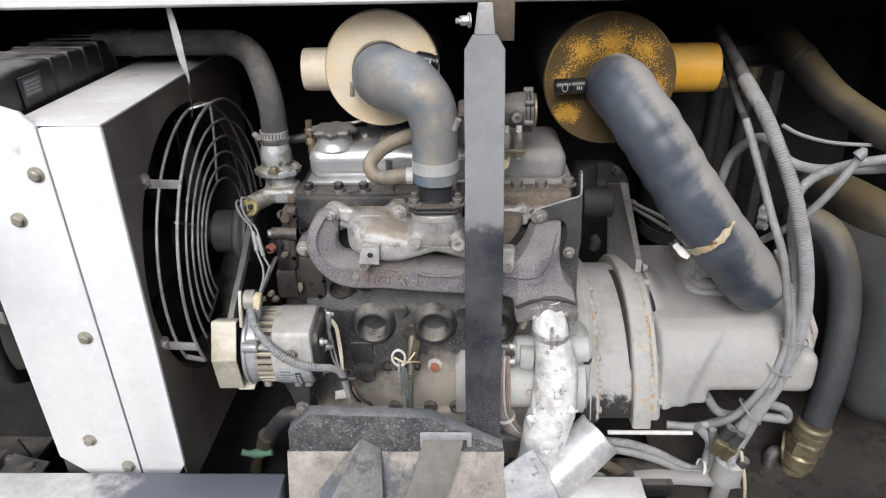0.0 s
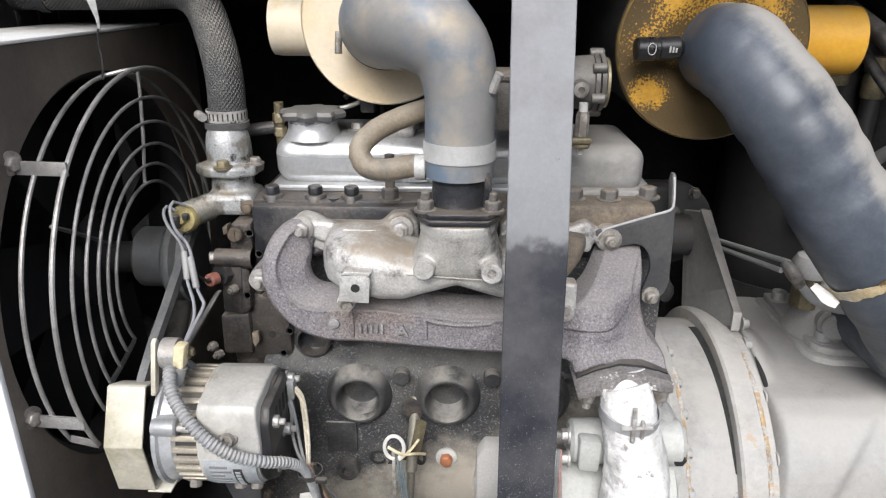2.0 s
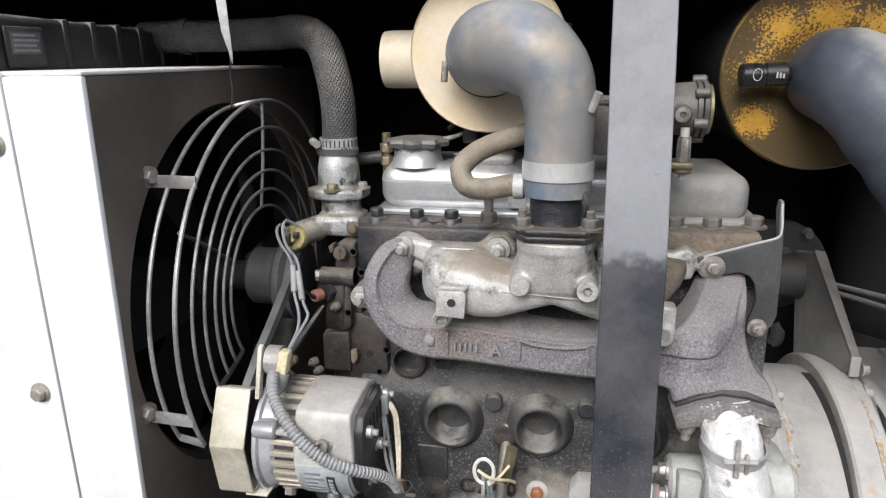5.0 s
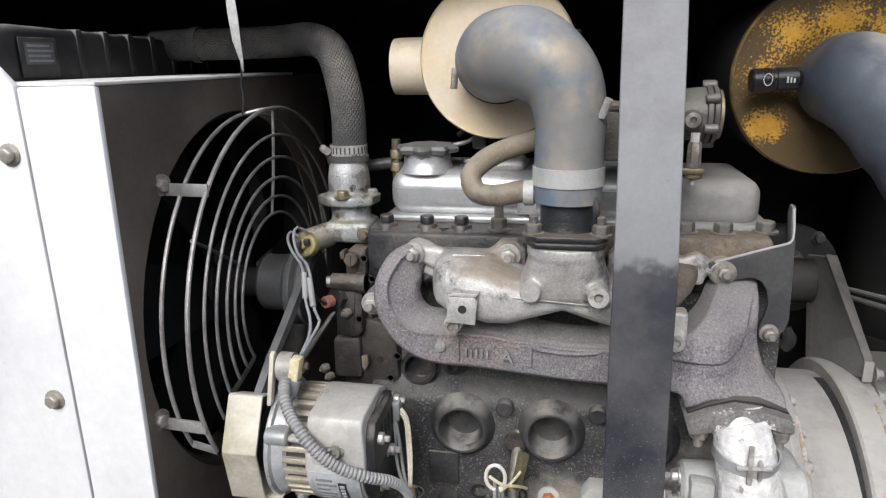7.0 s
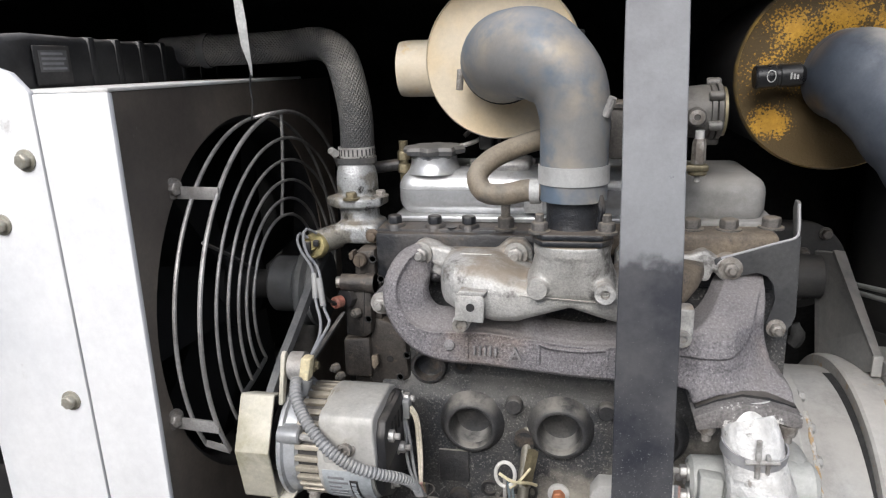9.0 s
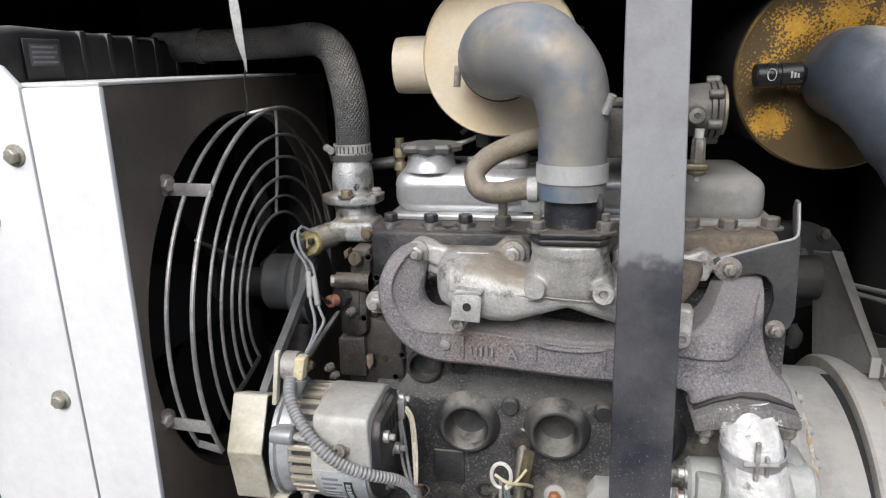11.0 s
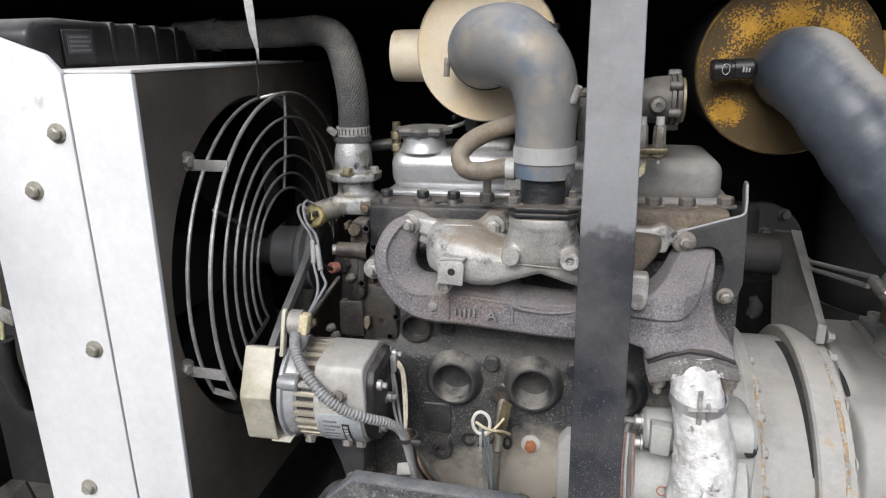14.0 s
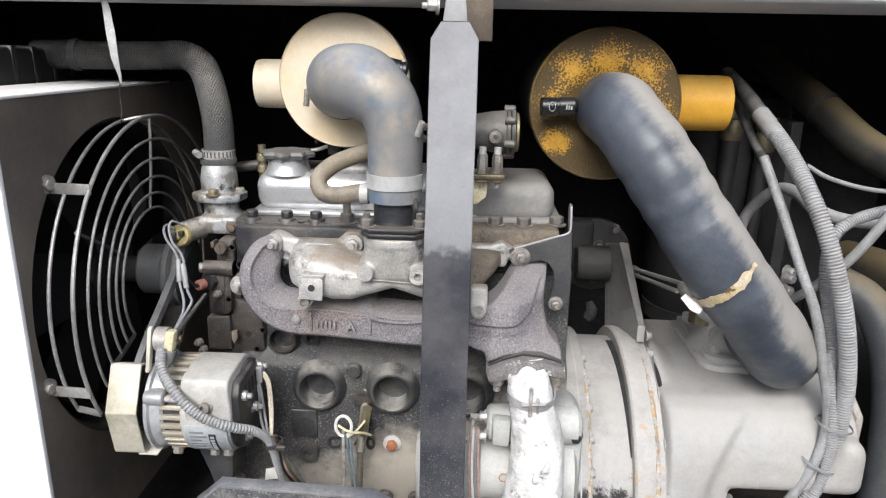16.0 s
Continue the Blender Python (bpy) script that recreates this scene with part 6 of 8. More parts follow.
def flywheel_housing(e):
    cy, cz = 1.153, 0.636
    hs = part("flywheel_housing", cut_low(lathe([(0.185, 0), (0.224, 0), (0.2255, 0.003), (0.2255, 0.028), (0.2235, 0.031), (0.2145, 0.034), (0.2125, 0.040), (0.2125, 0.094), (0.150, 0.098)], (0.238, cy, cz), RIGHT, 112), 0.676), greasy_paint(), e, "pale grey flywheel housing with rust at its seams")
    part("seam", cut_low(lathe([(0.2255, 0), (0.2262, 0), (0.2262, 0.002), (0.2255, 0.002), (0.2255, 0)], (0.254, cy, cz), RIGHT, 96, True), 0.68), grey_rust, hs)
    for a in (104, 117, 128, 140, 152, 164):
        y, z = cy + 0.2195 * math.cos(radians(a)), cz + 0.2195 * math.sin(radians(a))
        bolt(hs, (0.2690, y, z), RIGHT, 0.0065, 0.006, 0.008, 0, grey_paint)
    rusted = mat("rust-flecked grey flange", (0.36, 0.358, 0.345), 0.6, second=(0.35, 0.335, 0.31), scale=9, grain=240, grain_amt=0.08, bump=0.12, dust=(0.46, 0.445, 0.42), dust_amt=0.6, third=(0.38, 0.27, 0.155), third_scale=40, third_lo=0.57, third_hi=0.68)
    bm = cut_low(lathe([(0.17, 0), (0.227, 0), (0.230, 0.003), (0.230, 0.028), (0.2285, 0.031), (0.17, 0.033)], (0.3285, cy, cz), RIGHT, 112), 0.668)
    ring = part("coupling_ring", bm, rusted, hs, "grey coupling flange edged with rust")
    part("cover_ring", cut_low(lathe([(0.17, 0), (0.2265, 0), (0.2265, 0.010), (0.220, 0.016), (0.17, 0.018)], (0.3605, cy, cz), RIGHT, 112), 0.682), rusted, ring)
    for a in (100, 122, 141, 160):
        y, z = cy + 0.2215 * math.cos(radians(a)), cz + 0.2215 * math.sin(radians(a))
        bolt(ring, (0.3715, y, z), RIGHT, 0.0075, 0.009, 0.0095, 0, grey_paint)
    bm = bmesh.new()
    rows = []
    for i in range(25):
        a = radians(84 + 62 * i / 24)
        w = 0.0014 + 0.0092 * (1 - i / 24) ** 0.7
        rows.append([bm.verts.new((x, cy + q * math.cos(a), cz + q * math.sin(a))) for x, q in ((0.3282 - w, 0.2110), (0.3282 - w, 0.2132), (0.3282, 0.2132), (0.3282, 0.2110))])
    for p, q in zip(rows, rows[1:]):
        for i in range(4):
            bm.faces.new((p[i], p[(i + 1) % 4], q[(i + 1) % 4], q[i]))
    bm.faces.new(rows[0]), bm.faces.new(rows[-1])
    bmesh.ops.recalc_face_normals(bm, faces=bm.faces)
    part("vent_slot", bm, foam, ring)
    lens = [(0.3775, cy + 0.2225 * math.cos(radians(a)), cz + 0.2225 * math.sin(radians(a))) for a in range(106, 126, 3)]
    part("opening", tube(lens, [0.0005, 0.002, 0.003, 0.0035, 0.003, 0.002, 0.0005], 8, 0.006), foam, ring)
    flake = mat("flaking rust", (0.38, 0.27, 0.15), 0.8, second=(0.40, 0.385, 0.36), scale=120, lo=0.46, hi=0.54, grain=300, bump=0.4)
    rim = [(0.3600, cy + 0.2285 * math.cos(radians(a)), cz + 0.2285 * math.sin(radians(a))) for a in range(106, 170, 4)]
    part("rust_edge", tube(rim, 0.0028, 8, 0.003, wobble=1.2), flake, ring, "flaking rust along the edge")
    rim = [(0.2675, cy + 0.2240 * math.cos(radians(a)), cz + 0.2240 * math.sin(radians(a))) for a in range(112, 170, 4)]
    part("rust_edge", tube(rim, 0.0026, 8, 0.003, wobble=1.2), flake, hs)
    return hs


flywheel_housing(ENGINE)


def compressor():
    c = thing("compressor_end", (0.52, 1.15, 0.42), "dusty pale grey screw compressor housing bolted to the engine", "compressor")
    skin = [(0.957, 0.694), (0.9575, 0.715), (0.9595, 0.740), (0.9645, 0.765), (0.9725, 0.788), (0.985, 0.809), (1.003, 0.825), (1.03, 0.834), (1.30, 0.838), (1.32, 0.80), (1.32, 0.694)]
    # the drum stands a little proud of the end section, along a slanting step
    face, back = [], []
    step = bmesh.new()
    for y, z in skin[:9]:
        lim = 0.440 + 3.4 * (z - 0.694) ** 2
        face.append((step.verts.new((0.375, y - 0.0085, z)), step.verts.new((lim - 0.02, y - 0.0085, z)), step.verts.new((lim, y + 0.004, z + 0.001))))
        back.append((step.verts.new((0.375, y + 0.03, z)), step.verts.new((lim, y + 0.03, z))))
    for (a, b, c_), (p, q, r_), (u, v), (w, k) in zip(face, face[1:], back, back[1:]):
        step.faces.new((a, b, q, p)), step.faces.new((b, c_, r_, q)), step.faces.new((c_, v, k, r_)), step.faces.new((v, u, w, k)), step.faces.new((u, a, p, w))
    for f, g in ((face[0], back[0]), (face[-1], back[-1])):
        step.faces.new((f[0], f[1], f[2], g[1], g[0]))
    bmesh.ops.recalc_face_normals(step, faces=step.faces)
    body = start([step, cut_low(lathe([(0.2235, 0), (0.2205, 0.012), (0.2120, 0.024), (0.198, 0.042), (0.17, 0.07), (0.12, 0.095)], (0.3785, 1.153, 0.636), RIGHT, 72), 0.694),
                  prism(skin, 0.372, 0.462, "x", 0.006, 3), prism([(y, max(z, 0.720)) for y, z in skin[1:-1]] + [(1.32, 0.720)], 0.445, 0.640, "x", 0.012, 3), prism([(0.575, 0.722), (0.640, 0.722), (0.638, 0.80), (0.605, 0.81)], 0.948, 1.0, "y", 0.02, 3)])
    cast(part("body", body, grey_paint, c), 0.0034, 12)
    part("base_plate", box(0.47, 0.645, 0.985, 1.30, 0.706, 0.7195, 0.002), black_steel, c)
    part("end_cover", prism([(1.0, 0.72), (1.20, 0.72), (1.20, 0.88), (1.05, 0.85), (1.0, 0.82)], 0.638, 0.650, "x", 0.005), tan_dirt, c)
    fl = part("inlet_flange", start([prism([(0.455, 1.29), (0.455, 1.122), (0.462, 1.107), (0.478, 1.098), (0.60, 1.088), (0.62, 1.10), (0.62, 1.29)], 0.824, 0.8440, "z", 0.003), prism([(0.463, 1.284), (0.463, 1.125), (0.469, 1.114), (0.482, 1.106), (0.595, 1.097), (0.61, 1.108), (0.61, 1.284)], 0.8435, 0.8545, "z", 0.003)]), pale_casting, c)
    part("inlet_neck", start([lathe([(0.060, -0.008), (0.054, 0.006), (0.048, 0.02), (0.046, 0.06), (0.042, 0.085), (0.03, 0.10)], (0.512, 1.178, 0.8545), UP, 40), rod((0.500, 1.16, 0.875), (0.490, 1.125, 0.879), 0.022, 24)]), pale_casting, c, "pale cast inlet neck")
    part("inlet_plug", lathe([(0.017, 0), (0.017, 0.006), (0.013, 0.009), (0, 0.009)], (0.489, 1.123, 0.879), (-0.25, -1, 0.1), 24), pale_casting, c)
    st = part("fitting_stack", start([lathe([(0.020, 0), (0.020, 0.03)], (0.466, 1.168, 0.889), UP, 8), lathe([(0.017, 0.03), (0.017, 0.045)], (0.466, 1.168, 0.889), UP, 20)]), brass, c, "brass fitting with a white cap")
    part("cap", lathe([(0.024, 0.045), (0.025, 0.05), (0.025, 0.062), (0.020, 0.072), (0.010, 0.076), (0.009, 0.088), (0, 0.089)], (0.466, 1.168, 0.889), UP, 24), pale_casting, st)
    part("pipe_elbow", tube([(0.420, 1.15, 0.958), (0.428, 1.14, 0.948), (0.440, 1.135, 0.930)], [0.006, 0.009, 0.007], 12), stud, c)
    part("sense_pipe", tube([(0.440, 1.135, 0.932), (0.452, 1.12, 0.918), (0.478, 1.105, 0.912), (0.51, 1.10, 0.915)], 0.0055, 12), starter_paint, c, "thin grey-green sensing pipe")
    for p in ((0.580, 1.15, 0.985), (0.580, 1.15, 0.955), (0.566, 1.12, 0.985)):
        bolt(c, p, (0.6, -1, 0), 0.008, 0.014, 0.010, 0, alloy)
    for x, y in ((0.480, 1.131), (0.475, 1.258), (0.592, 1.12)):
        bolt(fl, (x, y, 0.8545), UP, 0.0100, 0.014, 0.0135, 0, pale_casting, socket=True)
    return c


compressor()


# ---- alternator and its drive ----
def alternator():
    a = thing("alternator", (-0.25, 0.93, 0.77), "dusty cast alloy alternator with a yellow pulley shield", "alternator")
    y, z, R = 0.930, 0.846, 0.0635
    front = part("front_frame", lathe([(0.03, 0), (0.062, 0.0), (0.0665, 0.003), (0.0665, 0.007), (0.0625, 0.009), (R - 0.002, 0.014), (R - 0.002, 0.021), (0.058, 0.024)], (-0.3150, y, z), RIGHT, 56), silver_blue, a, "smooth silver front frame")
    part("stator", lathe([(0.0572, 0), (0.0572, 0.046)], (-0.300, y, z), RIGHT, 48), black_steel, a)
    fin = mat("tarnished alloy fin", (0.42, 0.38, 0.31), 0.5, 0.3, second=(0.27, 0.235, 0.18), scale=40, grain=300, bump=0.15)
    for i in range(30):
        b = 2 * math.pi * i / 30
        o = part("fin", box(-0.0135, 0.0145, -0.0032, 0.0032, 0.0, 0.0062, 0.0012), fin, a)
        o.matrix_basis = Matrix.Translation((-0.280, y, z)) @ pose(0, 0, 0, math.degrees(b), 0, 0) @ Matrix.Translation((0, 0, 0.0562))
    part("rear_frame", lathe([(0.0605, 0), (R, 0.003), (R, 0.056), (0.060, 0.062), (0.02, 0.063)], (-0.268, y, z), RIGHT, 56), alt_alloy, a)

    def wrapped(x0, x1, r0, a0, a1):
        """A thin plate wrapped on the barrel between two angles below the front."""
        bm = bmesh.new()
        rows = []
        for i in range(9):
            t = radians(a0 + (a1 - a0) * i / 8)
            rows.append([bm.verts.new((xx, y - rr * math.cos(t), z + rr * math.sin(t))) for xx, rr in ((x0, r0), (x1, r0), (x1, r0 + 0.0008), (x0, r0 + 0.0008))])
        for p, q in zip(rows, rows[1:]):
            for i in range(4):
                bm.faces.new((p[i], p[(i + 1) % 4], q[(i + 1) % 4], q[i]))
        bm.faces.new(rows[0]), bm.faces.new(rows[-1])
        bmesh.ops.recalc_face_normals(bm, faces=bm.faces)
        return bm
    part("mount_arm", prism([(-0.285, 0.770), (-0.232, 0.770), (-0.234, 0.730), (-0.238, 0.694), (-0.250, 0.685), (-0.261, 0.697), (-0.268, 0.725)], 0.945, 0.957, "y", 0.002), rubber, a, "dusty black mounting arm")
    bolt(a, (-0.250, 0.944, 0.700), FRONT, 0.009, 0.010, 0.012, 0, stud)
    plate = mat("worn blue-grey rating plate", (0.50, 0.53, 0.55), 0.4, 0.2, second=(0.38, 0.41, 0.43), scale=40, grain=300, grain_amt=0.1, bump=0.05)
    lp = part("label_plate", wrapped(-0.262, -0.208, R - 0.0002, -52, -2), plate, a, "worn pale rating plate with dark print")
    for u, w, t in ((0.006, 0.018, -9), (0.006, 0.022, -15), (0.006, 0.014, -21), (0.006, 0.020, -27), (0.006, 0.017, -33), (0.006, 0.021, -40)):
        part("bar", wrapped(-0.262 + u, -0.262 + u + w, R + 0.0007, t - 2.6, t), strap_grey, lp)
    part("bar", wrapped(-0.232, -0.223, R + 0.0007, -46, -12), black_steel, lp)
    for k in range(6):
        part("bar", wrapped(-0.230, -0.225, R + 0.0014, -44 + 5.2 * k, -41 + 5.2 * k), plate, lp)
    part("terminal_cover", prism([(0.8672, 0.842), (0.8660, 0.872), (0.8638, 0.880), (0.8625, 0.900), (0.866, 0.9080), (0.876, 0.9110), (0.932, 0.9140), (0.953, 0.905), (0.967, 0.88), (0.975, 0.842)], -0.2605, -0.2010, "x", 0.003, 3), alt_alloy, a, "pale square-edged terminal cover")
    cap = part("rear_cap", start([lathe([(0.060, 0), (0.058, 0.007), (0.050, 0.011), (0.02, 0.012)], (-0.2045, y, z), RIGHT, 40), prism([(0.873, 0.840), (0.872, 0.884), (0.880, 0.899), (0.945, 0.903), (0.97, 0.846)], -0.2042, -0.191, "x", 0.004)]), black_steel, a, "black slotted rear cap")
    for i in range(5):
        part("slot", box(-0.1908, -0.1902, 0.895 + 0.013 * i, 0.900 + 0.013 * i, 0.868, 0.888, 0), foam, cap)
    for yy, zz in ((0.953, 0.888), (0.887, 0.878), (0.925, 0.842), (0.900, 0.815)):
        bolt(a, (-0.193, yy, zz), RIGHT, 0.0068, 0.008, 0.009, 0.006, zinc)
    bolt(a, (-0.232, 0.8655, 0.872), (0, -1, 0.15), 0.007, 0.008, 0.0098, 0, stud, socket=True)
    part("through_bolt", rod((-0.300, 0.874, 0.877), (-0.262, 0.872, 0.875), 0.0035, 10), zinc, a)
    part("ear", start([lathe([(0.0085, 0), (0.0092, 0.002), (0.0092, 0.023), (0.0075, 0.025)], (-0.311, 0.874, 0.877), RIGHT, 24), box(-0.311, -0.288, 0.874, 0.895, 0.868, 0.886, 0.003)]), silver_blue, front)
    for xx in (-0.290, -0.240, -0.222):
        bolt(a, (xx, 0.905, 0.787), (0, -0.5, -1), 0.007, 0.008, 0.009, 0, stud)
    # pulley and its guard
    part("pulley", lathe([(0.030, 0), (0.040, 0.003), (0.030, 0.010), (0.040, 0.017), (0.030, 0.02), (0.012, 0.021)], (-0.348, y, z), RIGHT, 36), black_steel, a)
    line = [(0.920, 0.902), (0.893, 0.9135), (0.8895, 0.9128), (0.864, 0.861), (0.8628, 0.858), (0.8640, 0.852), (0.874, 0.798), (0.877, 0.7945), (0.925, 0.7945)]
    back = [(0.919, 0.899), (0.8945, 0.9105), (0.8920, 0.9102), (0.867, 0.860), (0.8660, 0.858), (0.8670, 0.852), (0.8768, 0.800), (0.879, 0.7975), (0.925, 0.7975)]
    sh = part("pulley_shield", start([prism(line + back[::-1], -0.3600, -0.3205, "x", 0.0008), prism([(0.921, 0.900), (0.8925, 0.9115), (0.866, 0.858), (0.878, 0.797), (0.926, 0.797)], -0.3610, -0.3580, "x", 0.0008), box(-0.330, -0.305, 0.876, 0.896, 0.7925, 0.7945, 0.0005)]), yellow_zinc, a, "yellow passivated sheet pulley shield")
    part("shield_arm", prism([(0.889, 0.903), (0.898, 0.903), (0.908, 0.93), (0.916, 0.953), (0.912, 0.958), (0.906, 0.955), (0.897, 0.928)], -0.3165, -0.3110, "x", 0.0015), yellow_zinc, sh)
    part("adjusting_arm", tube([(-0.286, 0.912, 0.944), (-0.284, 0.935, 0.949), (-0.281, 0.965, 0.958), (-0.278, 1.000, 0.968)], 0.0075, 10, squash=0.35), steel_dark, a, "slotted adjusting arm")
    part("top_lug", start([lathe([(0.016, 0), (0.016, 0.016)], (-0.308, 0.915, 0.939), RIGHT, 24), box(-0.308, -0.293, 0.905, 0.935, 0.895, 0.939, 0.003)]), alloy, a)
    bolt(a, (-0.290, 0.915, 0.941), RIGHT, 0.0085, 0.010, 0.011, 0.004, brass)
    return a


alternator()
belt_mat = mat("glazed fan belt", (0.07, 0.072, 0.075), 0.45, second=(0.10, 0.10, 0.10), scale=30, grain=300, bump=0.08)
belt_line = [(-0.331, 1.090, 1.020), (-0.328, 1.060, 1.014), (-0.327, 1.020, 0.991), (-0.330, 0.980, 0.960), (-0.334, 0.945, 0.932), (-0.337, 0.918, 0.906), (-0.342, 0.905, 0.881), (-0.350, 0.910, 0.846), (-0.357, 0.940, 0.805)]
bm = bmesh.new()
rows_ = []
for k, p in enumerate(belt_line):
    p = Vector(p)
    d = Vector(belt_line[min(k + 1, len(belt_line) - 1)]) - Vector(belt_line[max(k - 1, 0)])
    nrm = Vector((1, 0, 0)).cross(d).normalized() * 0.004
    rows_.append([bm.verts.new(p + Vector((s * 0.0065, 0, 0)) + nrm * u) for s, u in ((-1, 1), (1, 1), (0.7, -1), (-0.7, -1))])
for p, q in zip(rows_, rows_[1:]):
    for k in range(4):
        bm.faces.new((p[k], p[(k + 1) % 4], q[(k + 1) % 4], q[k]))
bm.faces.new(rows_[0]), bm.faces.new(rows_[-1])
bmesh.ops.recalc_face_normals(bm, faces=bm.faces)
solo("drive_belt", bm, belt_mat, "grey rubber drive belt down to the alternator", "belt")


def wiring():
    w = thing("sensor_wiring", (-0.30, 0.93, 0.90), "grey sensor wires joined by sleeved plugs", "wiring")
    part("wire", tube([(-0.329, 1.036, 1.054), (-0.336, 1.030, 1.061), (-0.336, 1.020, 1.055), (-0.325, 1.005, 1.044), (-0.311, 0.995, 1.032), (-0.304, 0.985, 1.022), (-0.295, 0.965, 0.998), (-0.285, 0.950, 0.981), (-0.281, 0.935, 0.968), (-0.283, 0.912, 0.954)], 0.0018, 8), strap_grey, w)
    part("wire", tube([(-0.317, 1.036, 1.060), (-0.325, 1.025, 1.068), (-0.326, 1.015, 1.060), (-0.316, 1.000, 1.044), (-0.301, 0.990, 1.032), (-0.293, 0.980, 1.016), (-0.283, 0.960, 0.989), (-0.274, 0.950, 0.980), (-0.276, 0.940, 0.971), (-0.282, 0.914, 0.955)], 0.0018, 8), strap_grey, w)
    part("wire", tube([(-0.288, 1.008, 0.979), (-0.293, 0.995, 0.989), (-0.297, 0.985, 1.003)], 0.002, 8), black_steel, w)
    for p, q in ([(-0.304, 0.987, 1.023), (-0.296, 0.967, 0.999)], [(-0.296, 0.982, 1.019), (-0.285, 0.962, 0.992)]):
        part("sleeve", rod(p, q, 0.0036, 12), conduit_grey, w)
    plug = Vector([(-0.287, 0.905, 0.942)][0])
    part("plug", start([prism([(plug.x - 0.008, plug.z - 0.014), (plug.x + 0.004, plug.z - 0.014), (plug.x + 0.009, plug.z + 0.013), (plug.x - 0.003, plug.z + 0.014)], 0.898, 0.913, "y", 0.003)]), pale_plastic, w, "pale yellow plug")
    part("collar", rod(plug + Vector((-0.003, -0.001, -0.012)), plug + Vector((-0.008, -0.005, -0.028)), 0.0095, 14), conduit_grey, w)
    h = thing("alternator_harness", (-0.2, 0.9, 0.75), "grey corrugated conduit looped over the alternator", "conduit")
    part("conduit", tube([(-0.295, 0.895, 0.932), (-0.290, 0.880, 0.922), (-0.280, 0.868, 0.909), (-0.265, 0.856, 0.897), (-0.245, 0.850, 0.878), (-0.223, 0.852, 0.861), (-0.197, 0.862, 0.847), (-0.176, 0.882, 0.830), (-0.166, 0.900, 0.805), (-0.164, 0.925, 0.754), (-0.162, 0.940, 0.715)], [0.0068, 0.0068, 0.0068, 0.0068, 0.0068, 0.0066, 0.0064, 0.006, 0.0052, 0.005, 0.005], 14, ribs=0.0012, pitch=0.0042), conduit_grey, h)
    part("plug", box(-0.197, -0.183, 0.940, 0.955, 0.868, 0.891, 0.002), conduit_grey, h)
    outs = [(-0.146, 0.950, 0.707), (-0.135, 0.955, 0.695), (-0.153, 0.945, 0.711), (-0.128, 0.960, 0.691)]
    ties = [(-0.162, 0.905, 0.800)] * 4
    part("wire", tube([(-0.182, 0.945, 0.882), (-0.174, 0.940, 0.873), (-0.170, 0.935, 0.848), (-0.166, 0.920, 0.822), (-0.164, 0.905, 0.802)] + [ties[0], outs[0]], 0.0019, 8), cream_wire, h)
    part("wire", tube([(-0.183, 0.945, 0.878), (-0.176, 0.940, 0.869), (-0.173, 0.935, 0.844), (-0.168, 0.920, 0.818), (-0.165, 0.906, 0.802)] + [ties[0], outs[1]], 0.0019, 8), cream_wire, h)
    part("wire", tube([(-0.192, 0.945, 0.867), (-0.188, 0.940, 0.850), (-0.187, 0.935, 0.825), (-0.178, 0.920, 0.810), (-0.165, 0.906, 0.801)] + [ties[0], outs[2]], 0.0019, 8), conduit_grey, h)
    part("wire", tube([(-0.189, 0.945, 0.867), (-0.184, 0.940, 0.844), (-0.180, 0.935, 0.818), (-0.173, 0.920, 0.807), (-0.165, 0.906, 0.802)] + [ties[0], outs[3]], 0.0019, 8), conduit_grey, h)
    for k, m in enumerate((pink_wire, brass, black_steel)):
        part("wire", tube([Vector(ties[0]) + Vector((0.003 * k - 0.002, 0.002, 0.01)), Vector(ties[0]) * 0.5 + Vector(outs[k]) * 0.5 + Vector((0.004, -0.004, -0.006)), Vector(outs[k]) + Vector((0.006, 0, 0))], 0.0020, 8), m, h)
    part("cable_tie", ring_band(ties[0], (0.15, 0, -1), 0.0125, 0.005, 0.0012), black_steel, h)
    part("tie_head", box(ties[0][0] + 0.008, ties[0][0] + 0.020, 0.890, 0.896, ties[0][2] - 0.003, ties[0][2] + 0.003, 0.001), black_steel, h)
    solo("paper_tag", prism([(-0.196, 0.700), (-0.172, 0.704), (-0.176, 0.722), (-0.194, 0.718)], 0.965, 0.967, "y", 0.0003), white_plastic, "small white tag on the engine block", "tag")


wiring()


